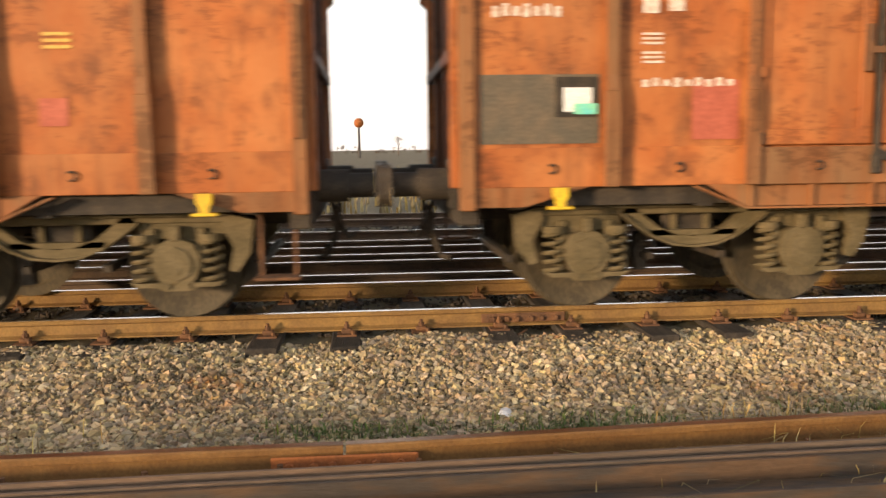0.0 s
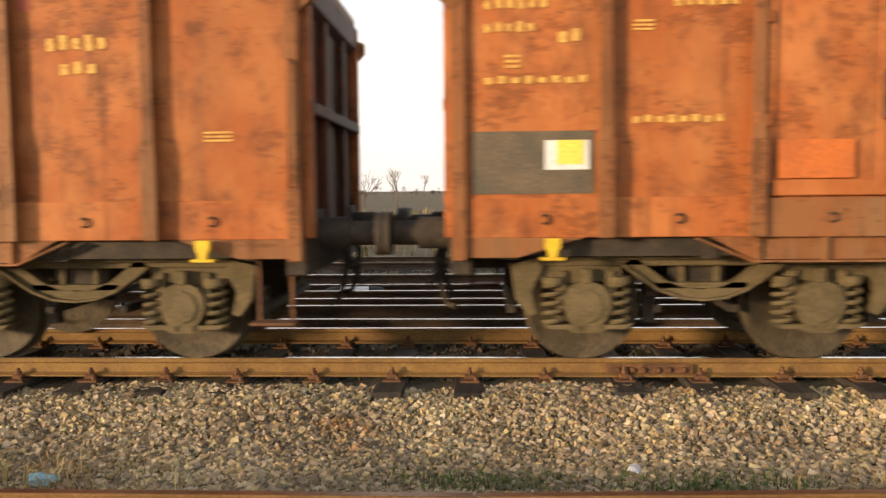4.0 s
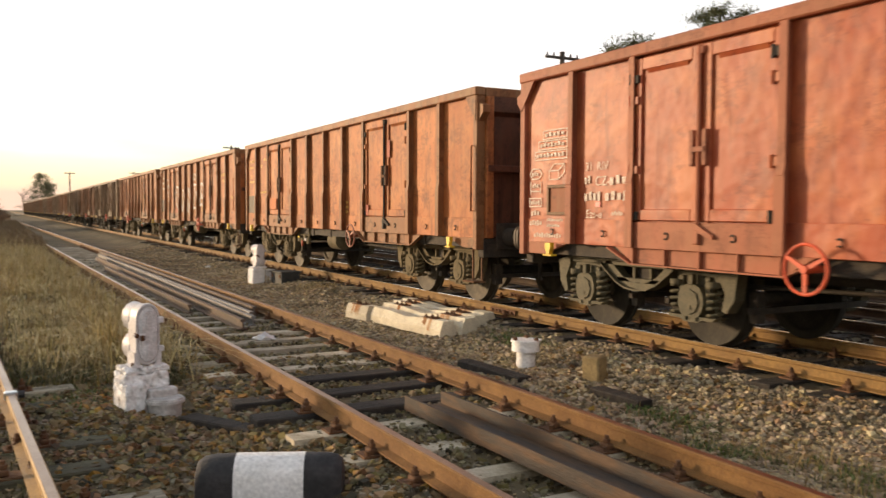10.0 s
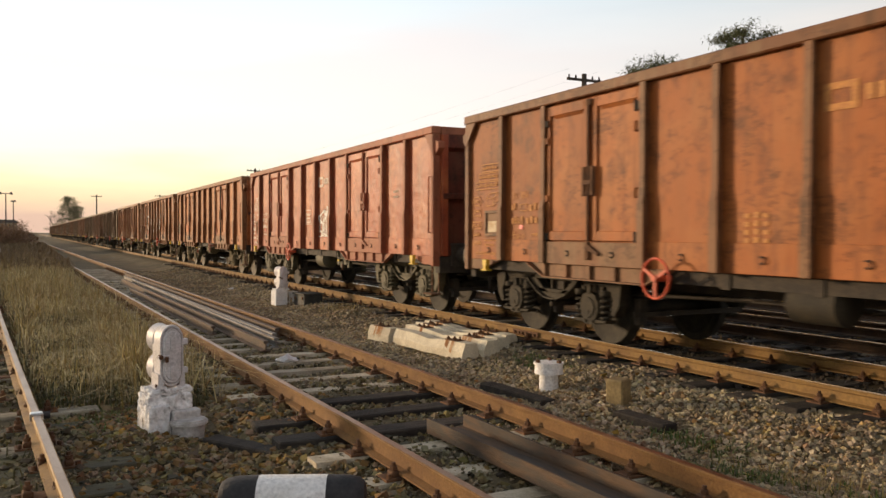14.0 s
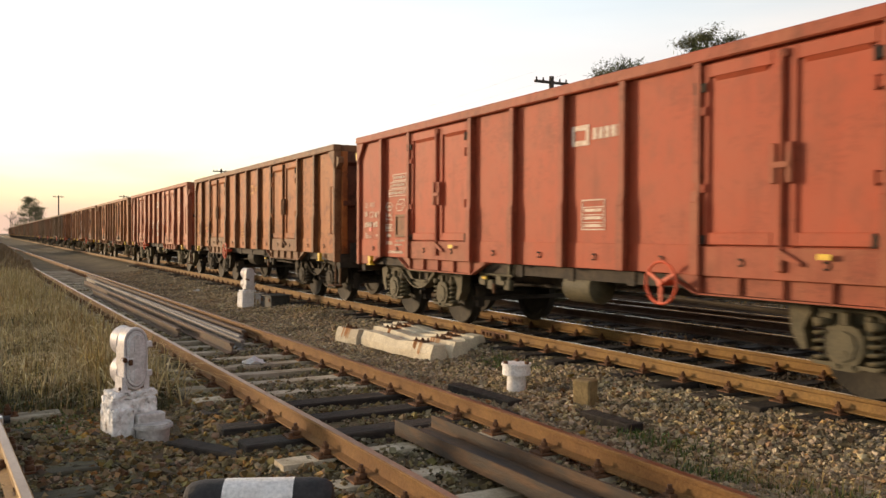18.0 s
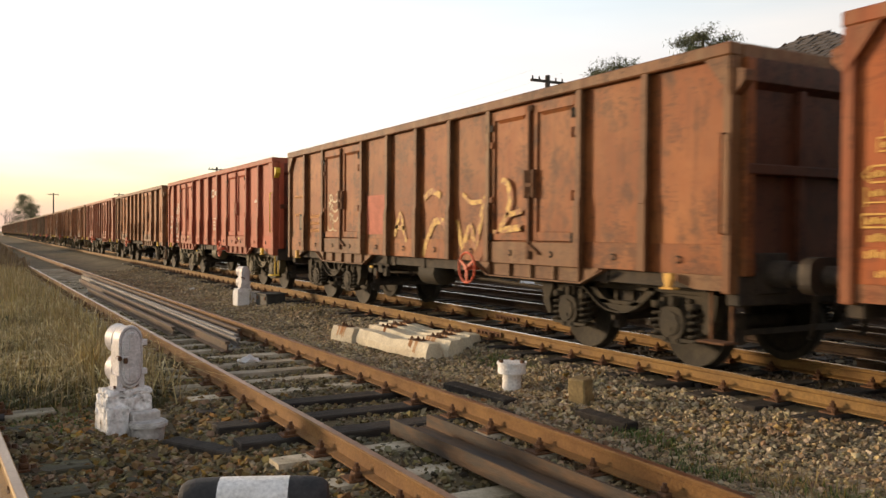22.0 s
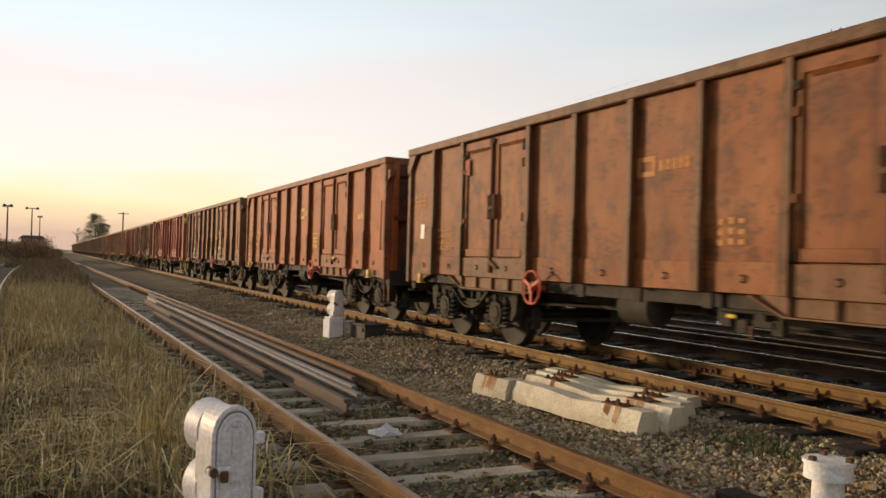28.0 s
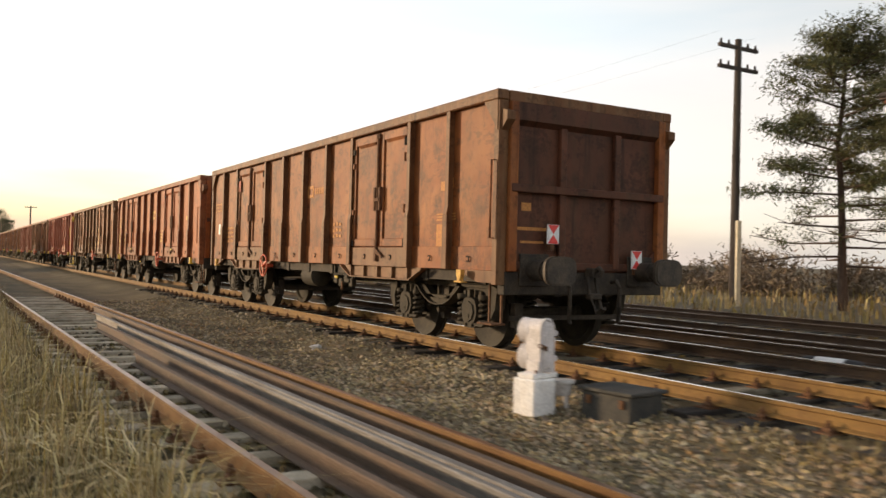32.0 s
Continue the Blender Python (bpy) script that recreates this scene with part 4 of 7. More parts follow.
def frame_side(bm):
    """Side frame of a bogie: top chord, hanging belly, uprights, horn guides."""
    y0, y1 = -1.06, -0.94
    box(bm, -1.3, 1.3, y0, y1, 0.84, 0.93, 0.01)
    box(bm, -1.28, 1.28, y0 - 0.05, y0, 0.9, 0.93, 0.006)
    low = [(-0.62, 0.84), (-0.5, 0.74), (-0.34, 0.62), (-0.18, 0.55), (0, 0.53), (0.18, 0.55), (0.34, 0.62), (0.5, 0.74), (0.62, 0.84)]
    for (a, b), (c, d) in zip(low, low[1:]):
        prism(bm, [(a, b), (c, d), (c * 0.86, d + 0.10), (a * 0.86, b + 0.10)], "y", y0, y1)
        prism(bm, [(a, b), (c, d), (c, d + 0.022), (a, b + 0.022)], "y", y0 - 0.055, y0)
    box(bm, -0.36, 0.36, y0, y1, 0.64, 0.69)
    for x in (-0.14, 0.14):
        box(bm, x - 0.02, x + 0.02, y0 + 0.06, y1, 0.66, 0.85)
    for s in (-1, 1):
        prism(bm, [(s * 1.3, 0.93), (s * 1.3, 0.72), (s * 1.1, 0.68), (s * 0.62, 0.72), (s * 0.62, 0.93)], "y", y0 + 0.02, y1)
        for x in (s * 0.9 - 0.19, s * 0.9 + 0.19):
            box(bm, x - 0.035, x + 0.035, y0 - 0.02, y1, 0.42, 0.8, 0.01)
        prism(bm, [(s * 1.26, 0.93), (s * 1.5, 0.86), (s * 1.46, 0.56), (s * 1.36, 0.40), (s * 1.3, 0.42), (s * 1.34, 0.62), (s * 1.26, 0.8)], "y", y0 - 0.03, y1)
    for v in bm.verts:
        v.co.z = 0.42 + (v.co.z - 0.42) * 0.89


def axle_box(bm):
    """Bearing housing with its round cover and wings for the springs."""
    y = -1.13
    prism(bm, [(-0.11, 0.33), (0.11, 0.33), (0.15, 0.38), (0.18, 0.46), (0.175, 0.56), (0.13, 0.64), (0.06, 0.67), (-0.06, 0.67), (-0.13, 0.64), (-0.175, 0.56), (-0.18, 0.46), (-0.15, 0.38)], "y", y, -0.9)
    prism(bm, [(0.125 * math.cos(a), 0.485 + 0.135 * math.sin(a)) for a in np.linspace(0, 2 * math.pi, 8, endpoint=False)], "y", y - 0.018, y)
    box(bm, -0.03, 0.03, y - 0.026, y - 0.018, 0.40, 0.45)
    prism(bm, [(-0.36, 0.345), (-0.3, 0.30), (-0.16, 0.30), (-0.1, 0.27), (0.1, 0.27), (0.16, 0.30), (0.3, 0.30), (0.36, 0.345), (0.3, 0.335), (0.12, 0.335), (-0.12, 0.335), (-0.3, 0.335)], "y", y + 0.01, -0.95)
    box(bm, -0.04, 0.04, y - 0.01, y + 0.06, 0.66, 0.78, 0.01)
    for s in (-1, 1):
        box(bm, s * 0.075 - 0.02, s * 0.075 + 0.02, y - 0.012, y, 0.29, 0.33)


def spring(bm):
    """Coil of round bar on its seat."""
    n = 5
    tube(bm, [(0.075 * math.cos(a), 0.075 * math.sin(a), 0.31 + 0.36 * a / (2 * math.pi * n)) for a in np.linspace(0, 2 * math.pi * n, n * 9)], 0.019, 6)
    cyl(bm, (0, 0, 0.66), (0, 0, 0.71), 0.095, seg=12)


def wheel(bm):
    """A wheel whose middle is the origin, flange inwards."""
    prof = [(0.0, 0.07), (0.09, 0.07), (0.11, 0.02), (0.36, 0.0), (0.40, -0.02), (0.455, -0.035), (0.46, 0.08), (0.487, 0.085), (0.487, 0.11), (0.40, 0.11), (0.36, 0.07), (0.12, 0.06), (0.1, 0.12), (0.0, 0.12)]
    seg = 36
    rings = [[bm.verts.new((r * math.cos(2 * math.pi * k / seg), y, r * math.sin(2 * math.pi * k / seg))) for k in range(seg)] if r else [bm.verts.new((0, y, 0))] for r, y in prof]
    fs = []
    for A, B in zip(rings, rings[1:]):
        for k in range(seg):
            q = [A[k % len(A)], A[(k + 1) % len(A)], B[(k + 1) % len(B)], B[k % len(B)]]
            q = list(dict.fromkeys(q))
            if len(q) > 2:
                fs.append(bm.faces.new(q))
    bmesh.ops.recalc_face_normals(bm, faces=fs)


def axle(bm):
    cyl(bm, (0, -0.72, 0), (0, 0.72, 0), 0.085, seg=16)


def brake_block(bm):
    prism(bm, [(0.5, 0.3), (0.6, 0.3), (0.6, 0.62), (0.5, 0.62), (0.485, 0.46)], "y", -0.8, -0.68)
    box(bm, 0.56, 0.62, -0.9, 0.9, 0.4, 0.46)


def bolster(bm):
    box(bm, -0.22, 0.22, -0.95, 0.95, 0.62, 0.84, 0.02)


def put(name, key, build, material, parent, m=None, label="", soft=False):
    ob = part(name, shared(key, build, soft), material, parent, label)
    if m is not None:
        ob.matrix_basis = m
    return ob


TURN = pose(0, 0, 0, 0, 0, 180)
WHEELSETS = []


def bogie(car, x, fine, dirt):
    """A two-axle bogie under a wagon."""
    b = put("bogie", "bogie", bolster, UNDER, car, pose(x, 0, 0), "dust-brown two-axle bogie")
    for turn in (Matrix(), TURN):
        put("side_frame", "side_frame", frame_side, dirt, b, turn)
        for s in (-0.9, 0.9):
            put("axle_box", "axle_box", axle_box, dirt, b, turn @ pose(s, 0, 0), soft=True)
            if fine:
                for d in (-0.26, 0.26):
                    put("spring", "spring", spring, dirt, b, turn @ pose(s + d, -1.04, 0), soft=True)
    if fine:
        for s in (-0.9, 0.9):
            put("brake_block", "brake_block", brake_block, UNDER, b, pose(s, 0, 0))
            put("brake_block", "brake_block", brake_block, UNDER, b, pose(s, 0, 0) @ TURN)
    for s in (-0.9, 0.9):
        w = put("wheelset", "wheelset", axle, UNDER, car, pose(x + s, 0, 0.46), "pair of steel wheels on an axle", True)
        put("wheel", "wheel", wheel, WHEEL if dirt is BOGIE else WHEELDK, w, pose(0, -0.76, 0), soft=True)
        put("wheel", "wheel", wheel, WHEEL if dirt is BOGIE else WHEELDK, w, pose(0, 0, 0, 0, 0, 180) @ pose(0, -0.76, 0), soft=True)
        WHEELSETS.append((car, w, x + s))


def wagon(coat, label, hand=1, fine=2, dirt=BOGIEDK, wheel_paint=WHEELRED):
    """An open bogie wagon; hand: towards which end the brake wheel sits. fine: 2 all parts, 1 without the small ones."""
    car = thing("open_wagon", pose(0, 0, 0), label, "railway wagon", "wagons of the goods train")
    put("floor_plate", "floor_plate", floor_plate, UNDER, car)
    bars = UNDER if coat is ORANGE and fine else DUSTY[coat] if coat in (FRESH, RED) or not fine else IRON
    for s in (-1, 1):
        put("centre_sill", "centre_sill", centre_sill, UNDER, car, pose(0, s * 0.42, 0))
        put("side_sill", "side_sill", side_sill, UNDER, car, pose(0, s * (SIDE - 0.12), 0))
    if fine > 1:
        for x in (-6.0, -4.5, -3.3, -2.2, -1.1, 0, 1.1, 2.2, 3.3, 4.5, 6.0):
            put("cross_bearer", "cross_bearer", cross_bearer, UNDER, car, pose(x, 0, 0))
    put("top_rim", "top_rim", rim, DUSTY[coat], car)
    for turn in (Matrix(), TURN):
        front = turn is not TURN
        put("side_wall", "side_wall", side_sheet, coat, car, turn)
        put("lower_band", "lower_band", lower_band, coat, car, turn, "dusty folded band along the sill")
        for x in POSTS:
            put("post", "post", post, DUSTY[coat], car, turn @ pose(x, 0, 0))
        for s in (-1, 1):
            put("corner_post", "corner_post" + str(s), corner_post if s > 0 else (lambda bm: (corner_post(bm), bmesh.ops.scale(bm, vec=(-1, 1, 1), verts=bm.verts), bmesh.ops.reverse_faces(bm, faces=bm.faces))), DUSTY[coat], car, turn @ pose(s * (HALF - 0.0), 0, 0))
        for x in (-3.2, 3.2):
            d = put("door", "door_sill", door_sill, DUSTY[coat], car, turn @ pose(x, 0, 0), "double side door with lock bars")
            put("sill_band", "sill_band", band, DUSTY[coat], d)
            for s in (-0.5, 0.5):
                put("door_leaf", "door_leaf", door_leaf, coat, d, pose(s, 0, 0))
                if front and fine > 1:
                    for z in (1.5, 2.0, 2.75, 2.98):
                        put("hinge", "hinge", door_hinge, UNDER if z < 1.6 or z > 2.9 else coat, d, pose(s * 1.9, 0, z))
            if front:
                put("lock_bar", "lock_bar", lock_bar, bars, d, soft=True)
                put("lock_handle", "lock_handle", lock_box, bars if bars is not UNDER else IRON, d)
        if front and fine > 1:
            for x in (-5.75, -4.75, -3.65, -2.75, -1.65, -0.55, 0.55, 1.65, 2.75, 3.65, 4.75, 5.75):
                put("lashing_ring", "lashing_ring", ring_hook, UNDER, car, pose(x, -0.05 if 2.2 < abs(x) < 4.2 else 0, 0))
        for s in (-1, 1):
            g = put("corner_gusset", "corner_gusset" + str(s), corner_gusset if s > 0 else (lambda bm: (corner_gusset(bm), bmesh.ops.scale(bm, vec=(-1, 1, 1), verts=bm.verts), bmesh.ops.reverse_faces(bm, faces=bm.faces))), DUSTY[coat], car, turn @ pose(s * HALF, 0, 0))
            put("lamp_bracket", "lamp_bracket", lug, YELLOW if coat not in (OLDRUST, DARKW) else OCHRE, car, turn @ pose(s * 5.7, 0, 0), "yellow cast bracket")
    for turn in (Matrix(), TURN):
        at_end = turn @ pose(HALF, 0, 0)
        put("end_wall", "end_wall", end_wall, SHADED_ENDS[coat], car, at_end)
        put("end_beam", "end_beam", end_beam, SHADED_ENDS[coat], car, at_end)
        put("end_head", "end_head", end_head, SHADED_ENDS[coat], car, at_end)
        put("end_sill", "end_sill", end_sill, SHADED_ENDS[coat], car, at_end)
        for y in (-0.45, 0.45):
            put("end_rib", "end_rib", end_rib, SHADED_ENDS[coat], car, at_end @ pose(0, y, 0))
        for y in (-SIDE + 0.14, SIDE - 0.14):
            put("end_post", "end_post", end_post, coat, car, at_end @ pose(0, y, 0))
        put("headstock", "headstock", headstock, UNDER, car, at_end)
        for y in (-0.875, 0.875):
            b = put("buffer", "buffer", buffer, UNDER, car, at_end @ pose(0, y, 0), soft=True)
            put("buffer_head", "buffer_head", buffer_head, BUFFERD, b)
        if fine:
            put("coupling", "coupling", coupling, UNDER, car, at_end, soft=True)
            for y in (-0.42, 0.4):
                put("brake_hose", "brake_hose", hose, UNDER, car, at_end @ pose(0, y, 0), soft=True)
            put("step", "step", step_iron, YELLOW if coat is FRESH else IRON, car, at_end @ pose(-0.2, 0, 0))
            put("hand_rail", "hand_rail", hand_rail, YELLOW if coat is FRESH else coat, car, at_end @ pose(-0.03, 0, 0), soft=True)
            for y in (-SIDE + 0.03, SIDE - 0.03):
                put("lifting_hook", "lifting_hook", lifting_hook, YELLOW if coat is FRESH else DUSTY[coat], car, at_end @ pose(0, y, 0))
    for x in (-4.5, 4.5):
        bogie(car, x, fine, dirt)
    if fine:
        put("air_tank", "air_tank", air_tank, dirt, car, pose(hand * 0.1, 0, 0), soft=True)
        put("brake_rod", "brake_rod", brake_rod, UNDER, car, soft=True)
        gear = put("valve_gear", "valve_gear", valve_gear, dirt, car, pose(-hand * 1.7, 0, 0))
        if fine > 1:
            put("cock_handle", "cock_handle", lambda bm: box(bm, -0.06, 0.06, -SIDE - 0.02, -SIDE + 0.01, 0.91, 0.95, 0.01), YELLOW, gear, pose(-0.2, 0, 0), "yellow cock handle")
            put("cock_handle", "cock_lever", lambda bm: box(bm, -0.02, 0.02, -SIDE - 0.02, -SIDE + 0.01, 0.72, 0.86, 0.008), WHEELRED if dirt is BOGIE else IRON, gear, pose(0.05, 0, 0), "cock handle")
            put("tag", "tag", lambda bm: box(bm, -0.05, 0.05, -SIDE + 0.0, -SIDE + 0.015, 0.85, 0.91), POTGREY if dirt is BOGIE else dirt, gear, pose(0.25, 0, 0), "small data tag")
        put("brake_wheel", "brake_wheel", brake_wheel, wheel_paint, car, pose(hand * 1.84, -SIDE - 0.2, 1.06), "red spoked hand-brake wheel", True)
    return car


def flat(bm, x0, x1, z0, z1, y=-SIDE - 0.004):
    box(bm, x0, x1, y - 0.003, y, z0, z1)


def writing(car, name, rects, m, label="", y=-SIDE - 0.006):
    """Lettering that cannot be read: rows of short bars (x, z, width, height, count)."""
    bm = bmesh.new()
    for x, z, w, h, n in rects:
        cw = w / n
        for i in range(n):
            if n == 1:
                for k in range(3):
                    flat(bm, x, x + cw, z + h * 0.38 * k, z + h * (0.38 * k + 0.2), y)
            else:
                flat(bm, x + cw * i, x + cw * (i + 0.62), z + (h * 0.1 if i % 3 else 0), z + h * (0.8 + 0.2 * (i % 2)), y)
    ob = part(name, bm, m, car, label)
    ob["kind"] = "stuff"
    return ob


def plate(car, name, x0, x1, z0, z1, m, label="", y=-SIDE - 0.004):
    bm = bmesh.new()
    flat(bm, x0, x1, z0, z1, y)
    return part(name, bm, m, car, label)


def stroke(bm, pts, w=0.05, y=-SIDE - 0.008, closed=False):
    """A painted line along points of the wall, one flat ribbon with corners eased."""
    pts = [Vector((a, b)) for a, b in pts]
    if len(pts) > 2:
        eased = [pts[0]]
        for p, q, r in zip(pts, pts[1:], pts[2:]):
            a, b = min(0.42, 0.09 / max((q - p).length, 0.01)), min(0.42, 0.09 / max((r - q).length, 0.01))
            u, v = q.lerp(p, a), q.lerp(r, b)
            eased += [u, (u + v) * 0.2 + q * 0.6, v]
        pts = eased + [pts[-1]]
    n = len(pts)
    rows = []
    for i, p in enumerate(pts):
        a, b = pts[i - 1] if (i or closed) else p, pts[(i + 1) % n] if (i < n - 1 or closed) else p
        d = (b - a).normalized()
        s = Vector((-d.y, d.x)) * w / 2
        rows.append((p + s, p - s))
    for i in range(n if closed else n - 1):
        A, B = rows[i], rows[(i + 1) % n]
        d = y if isinstance(y, float) else y((pts[i].x + pts[(i + 1) % n].x) / 2)
        bm.faces.new([bm.verts.new((q.x, d, q.y)) for q in (A[0], A[1], B[1], B[0])])


def frame_mark(bm, x0, x1, z0, z1, t, y=-SIDE - 0.006):
    for a, b, c, d in ((x0, x1, z0, z0 + t), (x0, x1, z1 - t, z1), (x0, x0 + t, z0 + t, z1 - t), (x1 - t, x1, z0 + t, z1 - t)):
        flat(bm, a, b, c, d, y)


def logo(car, x, z, m, s=1.0):
    """Square emblem with a word drawn as plain bars."""
    bm = bmesh.new()
    frame_mark(bm, x, x + 0.3 * s, z, z + 0.22 * s, 0.055 * s)
    for i in range(5):
        flat(bm, x + (0.36 + 0.1 * i) * s, x + (0.43 + 0.1 * i) * s, z + 0.05 * s, z + 0.17 * s, -SIDE - 0.006)
    part("emblem", bm, m, car, "square emblem with a row of bars")["kind"] = "stuff"


def words(car, text, x, z, h, m, y=-SIDE - 0.014):
    """Readable lettering painted on the side, capital height h."""
    cu = bpy.data.curves.new("lettering", "FONT")
    cu.body, cu.size = text, h * 1.42
    ob = bpy.data.objects.new("lettering", cu)
    me = bpy.data.meshes.new_from_object(ob)
    bpy.data.objects.remove(ob)
    me.transform(Matrix.Translation((x, y, z)) @ pose(0, 0, 0, 90, 0, 0))
    ob = part("lettering", me, m, car, "painted lettering " + text)
    ob["kind"] = "stuff"
    return ob


def end_data(car, m, x=-6.3, w=-5.1, number=9):
    """The load table, icons and card holder on one bay (from x), the wagon's code lines on the other (from w)."""
    y = -SIDE - 0.014
    rows = []
    bm = bmesh.new()
    # stepped load table of three framed rows
    for x0, z in ((0.32, 2.46), (0.22, 2.33), (0.14, 2.2)):
        frame_mark(bm, x + x0, x + 0.84, z, z + 0.12, 0.014, y)
        rows.append((x + x0 + 0.04, z + 0.035, 0.76 - x0, 0.055, int((0.76 - x0) / 0.075)))
    # six-sided mark, box mark, bracket mark
    hexa = [(x + 0.16 + 0.14 * math.cos(a), 2.03 + 0.075 * math.sin(a)) for a in np.linspace(0, 2 * math.pi, 7)]
    for a, b in zip(hexa, hexa[1:]):
        stroke(bm, [a, b], 0.016, y)
    bx = x + 0.46
    for path in ([(bx, 1.95), (bx + 0.2, 1.95), (bx + 0.2, 2.06), (bx, 2.06), (bx, 1.95)], [(bx, 2.06), (bx + 0.1, 2.14), (bx + 0.32, 2.14), (bx + 0.2, 2.06)], [(bx + 0.2, 1.95), (bx + 0.32, 2.03), (bx + 0.32, 2.14)]):
        for a, b in zip(path, path[1:]):
            stroke(bm, [a, b], 0.014, y)
    flat(bm, x + 0.04, x + 0.055, 1.77, 1.93, y)
    flat(bm, x + 0.265, x + 0.28, 1.77, 1.93, y)
    flat(bm, x + 0.055, x + 0.265, 1.8, 1.812, y)
    frame_mark(bm, x + 0.02, x + 0.3, 1.6, 1.72, 0.016, y)
    part("load_table", bm, m, car, "framed load table and icons")
    rows += [(x + 0.08, 2.0, 0.16, 0.06, 3), (x + 0.09, 1.85, 0.15, 0.06, 3), (x + 0.05, 1.63, 0.22, 0.06, 4), (x + 0.07, 1.49, 0.2, 0.07, 3), (x + 0.04, 1.36, 0.28, 0.07, 5), (x + 0.42, 1.42, 0.36, 0.035, 9), (x + 0.42, 1.35, 0.28, 0.035, 7), (x + 0.14, 1.21, 0.6, 0.06, number + 2)]
    rows += [(w, 1.87, 0.12, 0.1, 2), (w + 0.46, 1.85, 0.32, 0.11, 3), (w, 1.67, 0.32, 0.11, 4), (w + 0.38, 1.67, 0.42, 0.11, 4), (w + 0.5, 1.5, 0.2, 0.05, 5)]
    writing(car, "wagon_data", rows, m, "rows of painted wagon data", y)
    words(car, "31  RIV", w, 2.03, 0.1, m)
    words(car, "CZ-", w + 0.19, 1.85, 0.11, m)
    words(car, "Eas-u", w + 0.02, 1.47, 0.1, m)
    h = part("card_holder", box(bmesh.new(), x + 0.46, x + 0.84, -SIDE - 0.012, -SIDE - 0.006, 1.52, 1.86), DUSTY[TERRA] if m is WHITE else DARKW, car, "small framed card holder")
    for a, b, c, d in ((0.44, 0.86, 1.84, 1.88), (0.44, 0.86, 1.5, 1.54), (0.44, 0.48, 1.54, 1.84), (0.82, 0.86, 1.54, 1.84)):
        part("holder_edge", box(bmesh.new(), x + a, x + b, -SIDE - 0.035, -SIDE - 0.006, c, d, 0.004), DARKW, h)
    plate(car, "reflector", w + 0.2, w + 0.29, 1.6, 1.66, TAILRED, "small red reflector", y)


def block(car, m, x=0.25, z=1.5):
    bm = bmesh.new()
    frame_mark(bm, x, x + 0.42, z, z + 0.36, 0.016)
    for i in (0.09, 0.18, 0.27):
        flat(bm, x + 0.016, x + 0.404, z + i - 0.005, z + i + 0.005, -SIDE - 0.006)
        flat(bm, x + 0.05, x + 0.36, z + i - 0.055, z + i - 0.02, -SIDE - 0.006)
    part("inspection_block", bm, m, car, "small painted inspection grid")["kind"] = "stuff"

# ---- the goods train ----
TRAIN = {}
L_RUST = "weathered rust-brown open goods wagon with ribbed sides"
COATS = (OLDRUST, DARKW, OLDRUST, DARKW, BROWN, DARKW, OLDRUST, DARKW)
for k in range(-16, 0):
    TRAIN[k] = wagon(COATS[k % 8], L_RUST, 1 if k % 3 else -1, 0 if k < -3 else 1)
TRAIN[0] = wagon(ORANGE, "orange-brown open goods wagon with rust spots", -1, dirt=BOGIE)
TRAIN[1] = wagon(ORANGE, "orange open goods wagon with large white graffiti letters", 1, dirt=BOGIE)
TRAIN[2] = wagon(ORANGE, "orange rust-flecked open goods wagon with dark lock bars", 1, dirt=BOGIE, wheel_paint=RUSTWHEEL)
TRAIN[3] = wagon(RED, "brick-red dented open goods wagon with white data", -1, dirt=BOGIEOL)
TRAIN[4] = wagon(BROWN, "orange-brown open goods wagon with ochre data", -1)
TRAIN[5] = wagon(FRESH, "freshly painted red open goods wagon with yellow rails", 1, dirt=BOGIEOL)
TRAIN[6] = wagon(OLDRUST, "rusty brown open goods wagon with yellow graffiti", 1)
TRAIN[7] = wagon(TERRA, "terracotta open goods wagon with ochre emblem", 1)
TRAIN[8] = wagon(OLDRUST, "rusty last wagon carrying two red-white tail discs", -1)

# lettering and marks
car = TRAIN[0]
writing(car, "wagon_data", [(5.5, 1.25, 0.5, 0.07, 1), (4.6, 2.2, 0.2, 0.12, 1)], OCHRE)
plate(car, "primer_patch", 4.55, 4.75, 1.65, 1.85, PATCH)
car = TRAIN[1]
plate(car, "grey_field", -6.3, -5.38, 1.48, 2.0, GREYP, "grey-green painted field")
plate(car, "label_holder", -5.72, -5.4, 1.68, 1.98, UNDER, y=-SIDE - 0.012)
plate(car, "label", -5.66, -5.44, 1.72, 1.9, STICKY, "paper label", y=-SIDE - 0.018)
plate(car, "label_stripe", -5.58, -5.40, 1.70, 1.78, STICKC, y=-SIDE - 0.022)
writing(car, "wagon_data", [(-6.2, 2.62, 0.75, 0.12, 9), (-6.2, 2.42, 0.55, 0.1, 7), (-6.2, 2.85, 0.3, 0.1, 3), (-5.1, 2.75, 0.8, 0.08, 8), (-5.05, 2.45, 0.4, 0.16, 2), (-5.05, 2.22, 0.16, 0.09, 1), (-5.05, 2.08, 0.16, 0.09, 1), (-5.05, 1.9, 0.75, 0.07, 9), (-5.6, 1.28, 0.45, 0.08, 1), (-5.0, 1.26, 0.3, 0.1, 1)], WHITE)
plate(car, "primer_patch", -4.65, -4.28, 1.5, 1.95, PATCH)
plate(car, "primer_patch", 1.75, 2.1, 1.55, 1.9, PATCH)
plate(car, "primer_patch", 4.28, 4.38, 2.9, 3.1, PATCH)
plate(car, "door_primer", -2.95, -2.5, 1.46, 1.6, PATCH, y=-SIDE - 0.064)
logo(car, 0.2, 2.62, WHITE, 1.08)
block(car, OCHRE, 1.45, 1.48)
